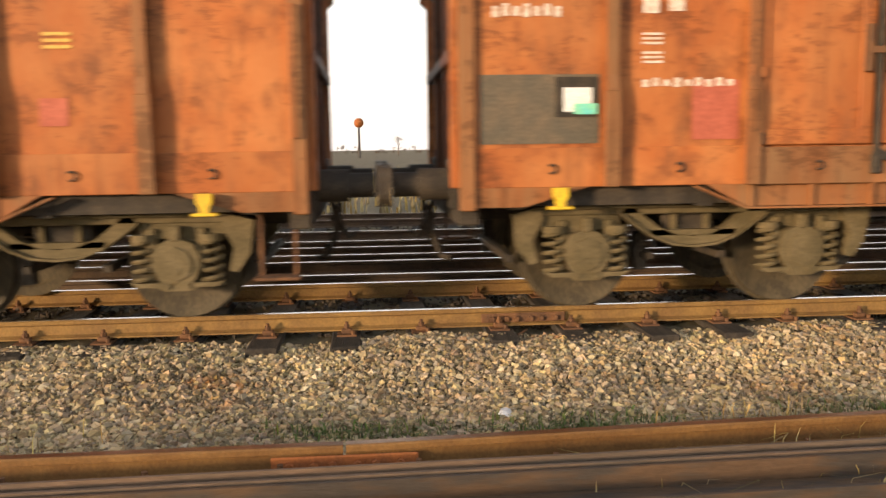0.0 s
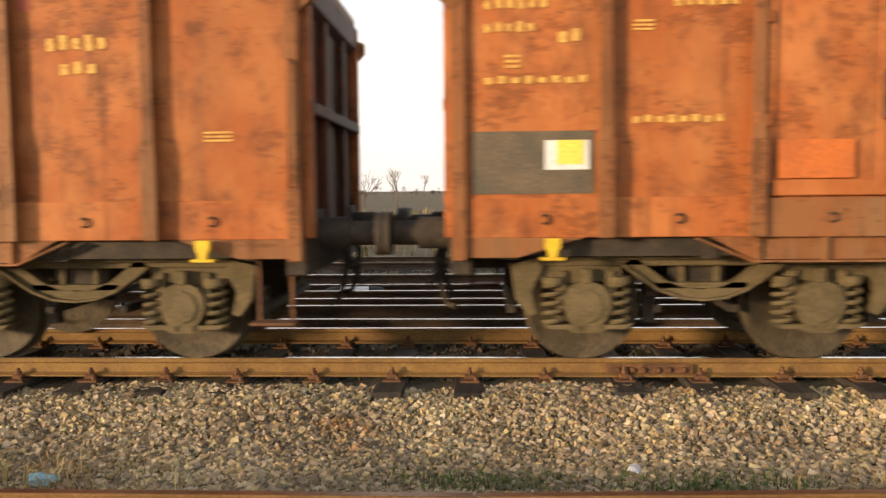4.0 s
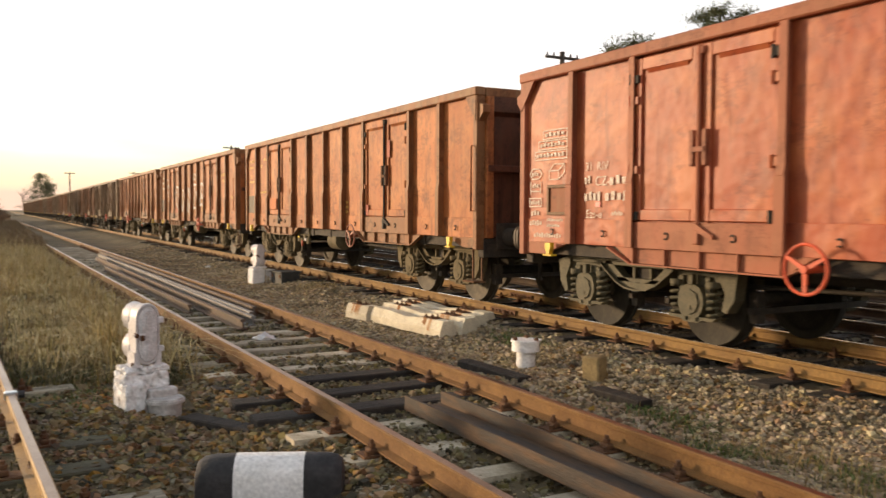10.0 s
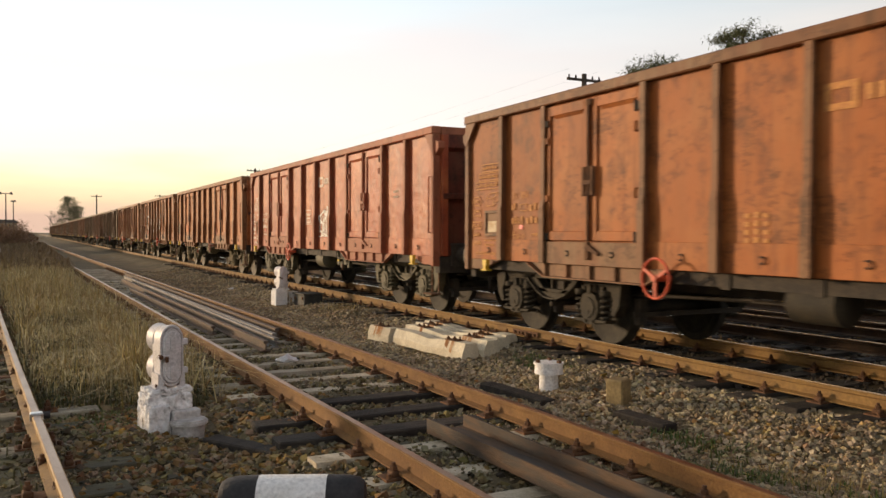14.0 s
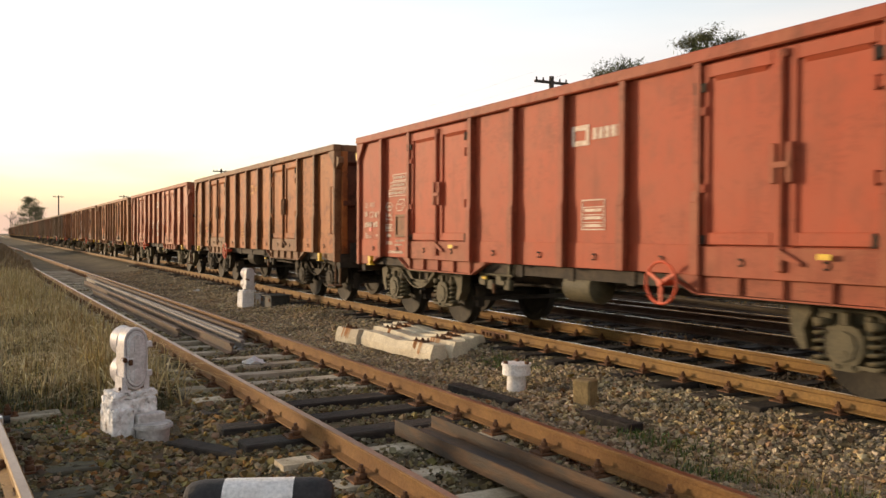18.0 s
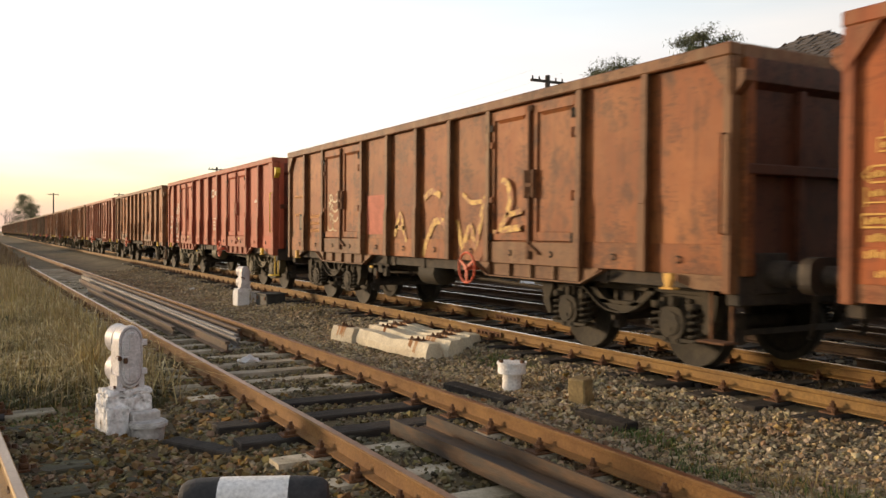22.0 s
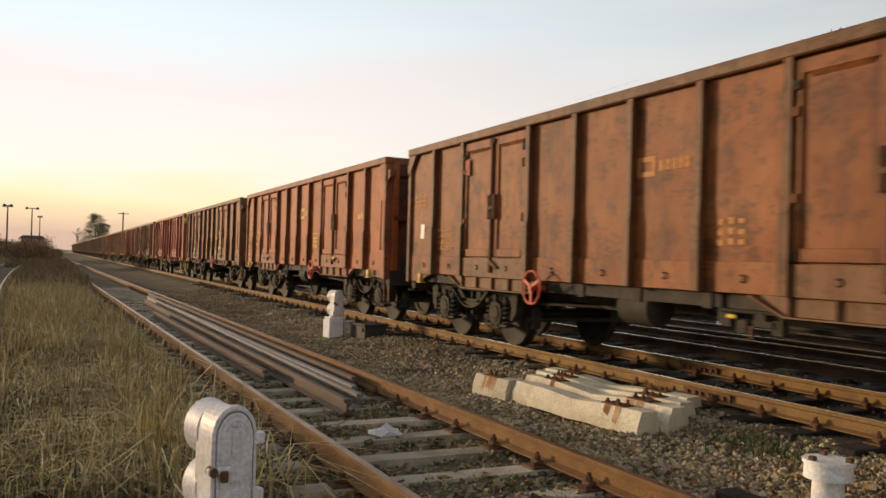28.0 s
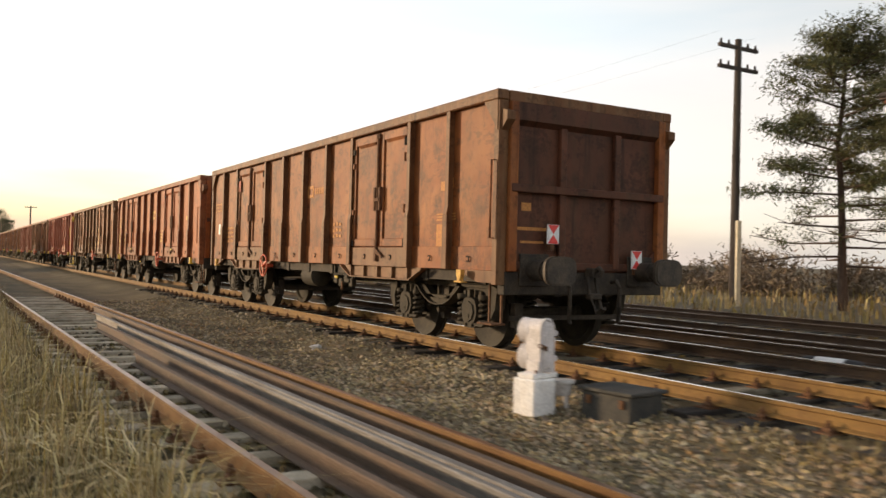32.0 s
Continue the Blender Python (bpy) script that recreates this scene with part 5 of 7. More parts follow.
writing(car, "sill_mark", [(5.5, 1.22, 0.4, 0.07, 1)], OCHRE)


def px(pts):
    """Sketch units to metres on the wall."""
    return [(2.17 + (a - 1160) / 238.0, LOW + (392 - b) / 236.0) for a, b in pts]


bm = bmesh.new()
SKETCH = [
    [(-30, 235), (-20, 85), (85, 90), (65, 300), (20, 250), (-30, 235)],
    [(180, 300), (200, 120), (255, 120), (235, 170), (285, 172), (300, 110), (350, 85)],
    [(180, 300), (215, 312), (225, 215), (275, 215), (250, 305), (305, 318), (330, 180), (355, 150), (385, 185)],
    [(425, 295), (490, 90), (530, 215), (590, 85), (650, 90), (530, 388), (512, 385), (490, 225), (470, 315), (425, 295)],
    [(690, 282), (740, 125), (700, 75), (820, 95), (878, 178), (790, 140), (785, 165), (870, 243), (765, 215), (830, 255), (858, 310), (848, 365), (790, 275), (690, 282)],
    [(945, 260), (1010, 110), (985, 72), (1030, 84), (1072, 100), (1096, 130), (1100, 165), (1086, 200), (1060, 228), (1020, 250), (945, 260)],
]
def on_side(x):
    """Depth of the paint: doors stand proud of the sheet."""
    return -SIDE - (0.08 if 2.25 < abs(x) < 4.15 else 0.016)


for line in SKETCH:
    stroke(bm, px(line), 0.058, on_side)
ring = [(0.5 * math.cos(a), 0.5 * math.sin(a)) for a in np.linspace(0, 2 * math.pi, 18, endpoint=False)]
cx_, cz_ = px([(1022, 184)])[0]
bm.faces.new([bm.verts.new((cx_ + 0.16 * a, -SIDE - 0.016, cz_ + 0.2 * b)) for a, b in ring])
part("graffiti", bm, GRAFFITI, car, "large white outlined graffiti letters")["kind"] = "stuff"

writing(car, "bay_mark", [(4.5, 2.6, 0.5, 0.12, 5), (4.6, 2.42, 0.32, 0.1, 3), (5.7, 1.9, 0.22, 0.08, 1)], OCHRE)
car = TRAIN[2]
plate(car, "grey_field", -6.3, -5.38, 1.48, 1.95, GREYP, "grey-green painted field")
plate(car, "label", -5.75, -5.42, 1.66, 1.88, STICKY, "white paper label", y=-SIDE - 0.012)
plate(car, "label_field", -5.66, -5.46, 1.70, 1.88, STICKG, y=-SIDE - 0.018)
writing(car, "wagon_data", [(-6.2, 2.85, 0.5, 0.08, 6), (-6.2, 2.68, 0.4, 0.08, 5), (-5.65, 2.6, 0.2, 0.1, 2), (-6.05, 2.42, 0.12, 0.1, 1), (-6.2, 2.3, 0.8, 0.06, 8), (-5.1, 2.68, 0.15, 0.08, 1), (-4.8, 2.85, 0.5, 0.07, 6), (-5.1, 2.0, 0.7, 0.06, 8), (-5.1, 1.25, 0.3, 0.08, 3), (0.9, 1.5, 0.35, 0.25, 1), (5.1, 1.26, 0.5, 0.06, 6)], OCHRE)
plate(car, "primer_patch", 2.3, 2.42, 1.46, 1.66, PATCH, y=-SIDE - 0.066)
plate(car, "primer_patch", -4.05, -3.5, 1.58, 1.86, FRESHOR, y=-SIDE - 0.066)
plate(car, "primer_patch", 3.28, 3.4, 2.5, 2.8, PATCH, y=-SIDE - 0.066)

car = TRAIN[3]
end_data(car, WHITE)
logo(car, 0.1, 2.62, WHITE, 1.1)
block(car, WHITE, -0.95, 1.75)
writing(car, "bay_mark", [(4.6, 2.2, 0.26, 0.05, 4), (4.6, 2.3, 0.26, 0.05, 3), (4.7, 1.25, 0.6, 0.1, 9)], WHITE)
rng = random.Random(4)
bm = bmesh.new()
def tag_at(pts):
    """Units of the scribble to metres on its bay."""
    return [(0.06 + (a - 45) * 0.00268, 1.15 + (590 - c) * 0.00194) for a, c in pts]


for wide, line in (
    (0.05, [(60, 235), (60, 190), (110, 175), (170, 140), (230, 105)]), (0.1, [(235, 112), (215, 160), (262, 150)]),
    (0.09, [(290, 72), (288, 130), (270, 190), (230, 215), (205, 250)]), (0.05, [(75, 205), (78, 235), (112, 242)]),
    (0.05, [(92, 270), (85, 350)]), (0.055, [(85, 265), (170, 255), (170, 400)]), (0.05, [(130, 190), (122, 245)]),
    (0.05, [(185, 180), (190, 375)]), (0.05, [(225, 270), (225, 400)]), (0.06, [(265, 220), (270, 420)]),
    (0.05, [(297, 230), (302, 420)]), (0.07, [(350, 160), (345, 250), (312, 330), (310, 420)]), (0.05, [(380, 230), (335, 265)]),
    (0.05, [(380, 320), (342, 325), (336, 420)]), (0.05, [(385, 270), (350, 292)]), (0.05, [(75, 370), (140, 370), (220, 410), (300, 435), (375, 440)]),
    (0.07, [(130, 400), (190, 430)]), (0.045, [(60, 435), (200, 440), (375, 447)]), (0.065, [(125, 510), (170, 475), (230, 470), (285, 500), (320, 545)]),
    (0.04, [(68, 470), (80, 510)]), (0.05, [(320, 480), (370, 490), (375, 450)]),
):
    stroke(bm, tag_at(line), wide)
part("graffiti", bm, GRAFFITI, car, "white scribbled graffiti tag")["kind"] = "stuff"

car = TRAIN[4]
end_data(car, ORMARK)
plate(car, "card", -5.78, -5.54, 1.56, 1.72, GRAFPALE, "faded paper card in its holder", y=-SIDE - 0.016)
logo(car, 0.1, 2.6, ORMARK, 1.1)
writing(car, "small_data", [(-0.8, 1.45 + 0.08 * i, 0.35, 0.06, 3) for i in range(4)] + [(4.9, 1.24, 0.5, 0.05, 6), (1.4, 1.25, 0.4, 0.05, 4)], ORMARK)
car = TRAIN[5]
end_data(car, WHITE, -5.25, -6.15)
logo(car, 0.1, 2.6, WHITE, 1.1)
block(car, WHITE, 0.3, 1.6)
writing(car, "bay_mark", [(4.75, 2.3, 0.3, 0.1, 3), (4.7, 1.3, 0.6, 0.1, 8), (-5.9, 1.26, 0.4, 0.08, 4), (-0.9, 1.3, 0.15, 0.12, 1)], WHITE)
for x in (-2.75, 3.6):
    plate(car, "lever_grip", x, x + 0.13, 1.34, 1.39, YELLOW, "yellow lever grip", y=-SIDE - 0.13)
car = TRAIN[6]
plate(car, "primer_patch", -2.08, -1.2, 1.52, 2.22, PATCH, "pinkish fresh primer patch")
writing(car, "wagon_data", [(-6.15, 2.3, 0.6, 0.08, 6), (-6.1, 1.9, 0.6, 0.08, 6), (-5.1, 1.85, 0.7, 0.09, 7), (-5.1, 1.7, 0.75, 0.09, 8), (-5.1, 1.55, 0.6, 0.09, 6), (4.7, 1.26, 0.6, 0.08, 7)], ORMARK)
plate(car, "card_holder", -5.8, -5.45, 1.6, 1.95, UNDER, y=-SIDE - 0.012)
plate(car, "card", -5.75, -5.5, 1.65, 1.9, GREYP, y=-SIDE - 0.018)
bm = bmesh.new()
rng = random.Random(9)
for i in range(4):
    for j in range(2):
        x, z, r = -3.93 + 0.25 * j, 1.66 + 0.19 * i, 0.085
        a0 = rng.uniform(0, 6.28)
        stroke(bm, [(x + r * 1.2 * math.cos(a0 + 0.7 * q) + 0.02 * q, z + r * math.sin(a0 + 0.7 * q)) for q in range(rng.choice((6, 7, 9)))], 0.035, -SIDE - 0.037)
stroke(bm, [(-4.0, 1.5), (-3.8, 1.53), (-3.55, 1.49)], 0.03, -SIDE - 0.037)
part("graffiti", bm, GRAFPALE, car, "pale looping graffiti on the door")["kind"] = "stuff"
def sk(pts):
    """Sketch units to metres on the side of this wagon."""
    out = []
    for a, b in pts:
        x = float(np.interp(a, (265, 355, 460, 575, 710, 1065), (-2.2, -1.1, 0, 1.1, 2.2, 4.2)))
        low, top = float(np.interp(a, (265, 460, 710, 1065), (462, 474, 488, 515))), float(np.interp(a, (265, 460, 710, 1065), (148, 105, 45, -20)))
        out.append((x, LOW + (low - b) / (low - top) * (TOP - LOW)))
    return out


bm = bmesh.new()
for wide, line in ((0.09, [(372, 415), (395, 350), (416, 432)]), (0.07, [(375, 390), (410, 395)]), (0.1, [(448, 370), (442, 448)]), (0.11, [(475, 470), (490, 425), (515, 375), (545, 375), (562, 415), (568, 472)]), (0.1, [(478, 315), (505, 292), (535, 305)]), (0.1, [(592, 370), (610, 452), (640, 380), (655, 456), (688, 310), (705, 285)]), (0.07, [(610, 300), (640, 325), (680, 320)]), (0.09, [(770, 262), (800, 270), (808, 320), (785, 375), (758, 402), (850, 396)]), (0.07, [(790, 360), (855, 350)]), (0.05, [(735, 405), (750, 405)])):
    stroke(bm, sk(line), wide, on_side)
part("graffiti", bm, GRAFYEL, car, "worn yellow graffiti letters along the side")["kind"] = "stuff"
car = TRAIN[7]
end_data(car, OCHRE)
logo(car, 0.1, 2.35, OCHRE, 1.25)
block(car, OCHRE, 1.3, 1.6)
writing(car, "bay_mark", [(4.7, 2.2, 0.35, 0.14, 2), (4.6, 1.25, 0.6, 0.1, 8)], OCHRE)
plate(car, "lever_grip", 3.35, 3.48, 1.34, 1.39, YELLOW, y=-SIDE - 0.13)
plate(car, "lever_grip", -3.05, -2.92, 1.34, 1.39, YELLOW, y=-SIDE - 0.13)
bm = bmesh.new()
stroke(bm, [(1.3, 2.75), (1.75, 2.95), (1.5, 2.7), (2.0, 2.85)], 0.03)
part("scratch", bm, PATCH, car)
car = TRAIN[8]
logo(car, 0.05, 2.35, ORMARK, 1.0)
writing(car, "wagon_data", [(-6.2, 2.3 + 0.08 * i, 0.5, 0.06, 4) for i in range(3)] + [(-5.2, 1.55 + 0.1 * i, 0.55, 0.07, 5) for i in range(4)] + [(1.3, 1.6 + 0.1 * i, 0.4, 0.07, 3) for i in range(3)] + [(5.0, 2.2, 0.4, 0.16, 2), (4.9, 1.8, 0.5, 0.1, 1), (5.4, 1.25, 0.5, 0.1, 7)], ORMARK)
plate(car, "paper_label", -5.95, -5.8, 1.75, 2.0, STICKY, "white paper label")
plate(car, "primer_patch", -4.15, -3.98, 2.7, 2.95, PATCH, y=-SIDE - 0.066)
plate(car, "primer_patch", 4.9, 5.1, 1.3, 1.75, ORMARK)
for y, z in ((-0.64, 1.62), (0.76, 1.33)):
    disc = part("tail_disc", box(bmesh.new(), HALF + 0.13, HALF + 0.145, y - 0.09, y + 0.09, z - 0.12, z + 0.12), STICKY, car, "red and white tail marker plate")
    bm = bmesh.new()
    for s in (-1, 1):
        prism(bm, [(y - 0.085, z + s * 0.115), (y + 0.085, z + s * 0.115), (y, z + s * 0.005)], "x", HALF + 0.146, HALF + 0.149)
    part("red_field", bm, TAILRED, disc)
    bm = bmesh.new()
    box(bm, HALF + 0.02, HALF + 0.13, y - 0.03, y + 0.03, z - 0.2, z - 0.11)
    part("disc_bracket", bm, IRON, car)
bm = bmesh.new()
for a, b, c, d in ((-1.05, -0.9, 1.9, 2.0), (-1.1, -0.5, 1.66, 1.7), (-1.05, -0.7, 1.5, 1.53)):
    box(bm, HALF + 0.021, HALF + 0.025, a, b, c, d)
part("end_data", bm, ORMARK, car)


# the bodies sit 0.11 m lower than they were drawn, on their bogies
for car in TRAIN.values():
    for ob in car.children:
        if ob.name.split(".")[0] not in ("bogie", "wheelset", "buffer", "coupling", "brake_hose", "air_tank"):
            ob.matrix_basis = Matrix.Translation((0, 0, -0.11)) @ ob.matrix_basis


# ---- dwarf signals and small things beside the track ----
def dwarf_signal(m, label, lens):
    s = thing("dwarf_signal", m, label, "railway signal", "dwarf signals")
    bm = bmesh.new()
    if lens:
        # squared block, with the cable pot beside it on three legs
        box(bm, -0.26, 0.1, -0.17, 0.17, -0.06, 0.3, 0.015)
        box(bm, -0.24, 0.18, -0.13, 0.13, 0.3, 0.35, 0.012)
        bmesh.ops.subdivide_edges(bm, edges=bm.edges, cuts=2, use_grid_fill=True)
        for v in bm.verts:
            v.co += noise.noise_vector(v.co * 9) * 0.012
        part("base", bm, WHITEP, s, "squared whitewashed concrete base")
        bm = bmesh.new()
        cyl(bm, (0.28, -0.1, 0.12), (0.28, -0.1, 0.24), 0.1, 0.12, seg=20)
        cyl(bm, (0.28, -0.1, 0.24), (0.28, -0.1, 0.27), 0.15, seg=20)
        pot = part("cable_pot", bm, POTGREY, s, "round cable pot with lid", True)
        for a in (0.3, 2.4, 4.5):
            part("leg", cyl(bmesh.new(), (0.28 + 0.07 * math.cos(a), -0.1 + 0.07 * math.sin(a), 0.14), (0.28 + 0.12 * math.cos(a), -0.1 + 0.12 * math.sin(a), -0.08), 0.025, seg=8), POTGREY, pot)
    else:
        # squared block, the wash lying thick and flaking on its upper half
        for x0, x1, y0, y1, z0, z1 in ((-0.25, 0.2, -0.16, 0.18, -0.06, 0.29), (-0.27, -0.05, -0.22, 0.1, -0.06, 0.22), (-0.23, 0.22, -0.15, 0.17, 0.29, 0.345)):
            one = box(bmesh.new(), x0, x1, y0, y1, z0, z1, 0.015)
            bmesh.ops.subdivide_edges(one, edges=one.edges, cuts=9, use_grid_fill=True)
            for v in one.verts:
                thick = 0.35 + 0.65 * min(max((v.co.z - 0.08) / 0.12, 0), 1)
                v.co += noise.noise_vector(v.co * 6) * 0.012 + (noise.noise_vector(v.co * 24) * 0.02 + noise.noise_vector(v.co * 55) * 0.013) * thick
            lump = bpy.data.meshes.new("lump")
            one.to_mesh(lump)
            bm.from_mesh(lump)
            bpy.data.meshes.remove(lump)
        part("base", bm, WASH, s, "squared base under flaking whitewash")
        bm = bmesh.new()
        cyl(bm, (0.1, -0.29, -0.08), (0.1, -0.29, 0.05), 0.15, 0.165, seg=24)
        box(bm, -0.04, 0.24, -0.27, -0.14, -0.08, 0.16, 0.01)
        pot = part("cable_pot", bm, POTGREY, s, "low round cable pot against the base")
        bm = bmesh.new()
        cyl(bm, (0.1, -0.29, 0.05), (0.1, -0.29, 0.075), 0.19, seg=24)
        cyl(bm, (0.1, -0.29, 0.075), (0.1, -0.29, 0.09), 0.17, seg=24)
        part("pot_lid", bm, POTGREY, pot)
    for x in (-0.11, 0.11):
        bm = bmesh.new()
        prism(bm, [(x - 0.06, 0.33), (x + 0.06, 0.33), (x + 0.06, 0.355), (x + 0.028, 0.365), (x + 0.028, 0.47), (x - 0.028, 0.47), (x - 0.028, 0.365), (x - 0.06, 0.355)], "y", -0.11, 0.08)
        foot = part("foot", bm, LAMPGREY, s)
        part("bolt", cyl(bmesh.new(), (x - 0.042, -0.085, 0.355), (x - 0.042, -0.085, 0.385), 0.012, seg=6), IRON, foot)

    # housing: a long rounded case, its door set in a raised rim
    def case(wide, tall):
        """Outline of the case, drawn in by the given shares."""
        up = 0.80 - 0.13 * (1 - tall)
        down = 0.54 + 0.13 * (1 - tall)
        return [(0.118 * wide * math.cos(a), up + 0.135 * wide * math.sin(a)) for a in np.linspace(0, math.pi, 17)] + [(0.118 * wide * math.cos(a), down + 0.135 * wide * math.sin(a)) for a in np.linspace(math.pi, 2 * math.pi, 17)]

    def layer(bm, outer, inner, y0, y1):
        """A slanted band from one outline to another."""
        a, b = [bm.verts.new((x, y0, z)) for x, z in outer], [bm.verts.new((x, y1, z)) for x, z in inner]
        for k in range(len(a)):
            bm.faces.new((a[k], b[k], b[(k + 1) % len(a)], a[(k + 1) % len(a)]))
        return b

    bm = bmesh.new()
    prism(bm, case(0.93, 1), "y", -0.085, 0.12)
    body = part("housing", bm, LAMPGREY, s, "rounded grey-white lamp housing")
    bm = bmesh.new()
    for o, i2, y0, y1 in ((case(0.93, 1), case(1.03, 1), -0.082, -0.085), (case(1.03, 1), case(1.03, 1), -0.085, -0.112), (case(1.03, 1), case(0.97, 1), -0.112, -0.12), (case(0.97, 1), case(0.87, 1), -0.12, -0.12), (case(0.87, 1), case(0.85, 1), -0.12, -0.088)):
        layer(bm, o, i2, y0, y1)
    part("rim", bm, LAMPGREY, body, "raised rim round the door")
    bm = bmesh.new()
    layer(bm, case(0.81, 0.99), case(0.81, 0.99), -0.088, -0.122)
    layer(bm, case(0.81, 0.99), case(0.76, 0.99), -0.122, -0.128)
    layer(bm, case(0.76, 0.99), case(0.66, 0.98), -0.128, -0.128)
    layer(bm, case(0.66, 0.98), case(0.60, 0.97), -0.128, -0.142)
    bm.faces.new([bm.verts.new((x, -0.142, z)) for x, z in case(0.60, 0.97)])
    bmesh.ops.recalc_face_normals(bm, faces=bm.faces)
    part("cover", bm, LAMPGREY, body, "closed door with pressed middle")
    for z in (0.535, 0.785):
        part("hinge", box(bmesh.new(), 0.10, 0.165, -0.125, -0.07, z - 0.026, z + 0.026, 0.006), LAMPGREY, body)
        bm = bmesh.new()
        prism(bm, [(-0.03, z - 0.05), (0.03, z - 0.05), (0.03, z + 0.03), (0.02, z + 0.045), (-0.02, z + 0.045), (-0.03, z + 0.03)], "y", -0.156, -0.141)
        part("raised_panel", bm, LAMPGREY, body)
        for k in range(3):
            part("cast_mark", box(bmesh.new(), -0.032 + 0.024 * k, -0.016 + 0.024 * k, -0.147, -0.141, z + 0.062, z + 0.082, 0.002), LAMPGREY, body)
    part("hasp", box(bmesh.new(), -0.15, -0.03, -0.152, -0.118, 0.652, 0.682, 0.005), LAMPGREY, body)
    part("padlock", box(bmesh.new(), -0.09, -0.05, -0.172, -0.148, 0.62, 0.668, 0.006), IRON, body, "dark padlock")
    part("latch_bolt", cyl(bmesh.new(), (-0.125, -0.165, 0.667), (-0.125, -0.1, 0.667), 0.022, seg=8), IRON, body)
    for z in (0.54, 0.80):
        bm = bmesh.new()
        cyl(bm, (0, 0.1, z), (0, 0.24, z), 0.118, 0.132, seg=24)
        part("lamp_hood", bm, LAMPGREY, body, "round lamp hood", True)
    for ob in [body] + list(body.children):
        ob.data.transform(Matrix.Translation((0, 0, -0.045)))
    for ob in s.children_recursive:
        ob.data.transform(Matrix.Diagonal((0.86, 0.86, 1, 1)))
    return s


dwarf_signal(pose(-7.45, -6.47, -0.27, 0, 0, 103), "white dwarf shunting signal on a whitewashed base", 0)
dwarf_signal(pose(-19.85, -2.0, -0.28, 0, 0, 100), "white dwarf shunting signal beside a dark cable box", 1)
bm = bmesh.new()
box(bm, -0.3, 0.3, -0.24, 0.24, -0.12, 0.24, 0.015)
cable = part("cable_box", bm, BOXGREY)
cable.matrix_basis = pose(-19.15, -1.55, -0.28, 0, 0, 8)
tagged(cable, "dark steel cable box beside the dwarf signal", "cable box")
bm = bmesh.new()
box(bm, -0.33, 0.33, -0.27, 0.27, 0.24, 0.275, 0.008)
part("lid", bm, BOXGREY, cable)
for x in (-0.2, 0.2):
    part("latch", box(bmesh.new(), x - 0.03, x + 0.03, -0.26, -0.24, 0.12, 0.2, 0.005), IRON, cable)


def spare_sleeper(x0, x1, y, z, turn, label, rust):
    """A concrete sleeper lying loose with its rusty fastenings still on."""
    n = x1 - x0
    s = thing("concrete_sleeper", pose((x0 + x1) / 2, y, z, random.uniform(-2, 2), 0, turn), label, "concrete sleeper", "loose concrete sleepers")
    bm = bmesh.new()
    secs = 9
    rows = []
    for i in range(secs):
        u = -n / 2 + n * i / (secs - 1)
        dip = 0.045 * math.exp(-(u / 0.35) ** 2) if n > 2 else 0
        h, w = 0.235 - dip, 0.135
        rows.append([bm.verts.new((u, a, b)) for a, b in ((-w, 0), (w, 0), (w * 0.98, h * 0.45), (w * 0.62, h), (-w * 0.62, h), (-w * 0.98, h * 0.45))])
    for A, B in zip(rows, rows[1:]):
        for k in range(6):
            bm.faces.new((A[k], B[k], B[(k + 1) % 6], A[(k + 1) % 6]))
    bm.faces.new(rows[0])
    bm.faces.new(rows[-1])
    bmesh.ops.recalc_face_normals(bm, faces=bm.faces)
    for v in bm.verts:
        v.co += noise.noise_vector(v.co * 4 + Vector((x0, y * 9, 0))) * 0.012
    part("concrete_body", bm, CONC, s)
    for u in rust:
        bm = bmesh.new()
        box(bm, u - 0.16, u + 0.16, -0.088, 0.088, 0.232, 0.243, 0.004)
        for q in (-0.12, -0.04, 0.05, 0.13):
            o = random.uniform(-0.05, 0.05)
            cyl(bm, (u + q, o, 0.24), (u + q, o, 0.24 + random.uniform(0.035, 0.06)), 0.014, seg=6)
            cyl(bm, (u + q, o, 0.24), (u + q, o, 0.262), 0.028, seg=6)
        part("rail_fastening", bm, IRON, s, "rusted bolts and plate")
        for sgn in (-1, 1):
            bm = bmesh.new()
            w, h = 0.135, 0.235
            for q in range(6):
                c, half, low = u + random.uniform(-0.13, 0.13), random.uniform(0.012, 0.03), random.uniform(0.05, 0.6)
                at = (lambda g: sgn * (w * 0.98 + 0.003 if g < 0.45 else w * (0.98 - 0.36 * (g - 0.45) / 0.55) + 0.004))
                for g0, g1, k0, k1 in ((max(low, 0.45), 1.0, 0.8, 1.0), (low, 0.45, 0.35, 0.8)):
                    if g1 > g0:
                        bm.faces.new([bm.verts.new(p) for p in ((c - half * k0, at(g0), h * g0), (c + half * k0, at(g0), h * g0), (c + half * k1, at(g1), h * g1), (c - half * k1, at(g1), h * g1))])
            part("rust_run", bm, CONCRUST, s, "orange rust runs down the side")["kind"] = "stuff"


PILE = "pale concrete sleeper with rusty bolts lying on the ballast"
spare_sleeper(-12.05, -9.95, -2.16, -0.33, 4, PILE, (0.62,))
spare_sleeper(-12.75, -12.1, -2.35, -0.33, 8, "broken end of a concrete sleeper with rusty bolts", (-0.05,))
for i, y in enumerate((-1.86, -1.57, -1.28)):
    spare_sleeper(-12.3 - 0.25 * i, -9.9 - 0.22 * i, y, -0.30, 4, PILE, (-0.75, 0.72))

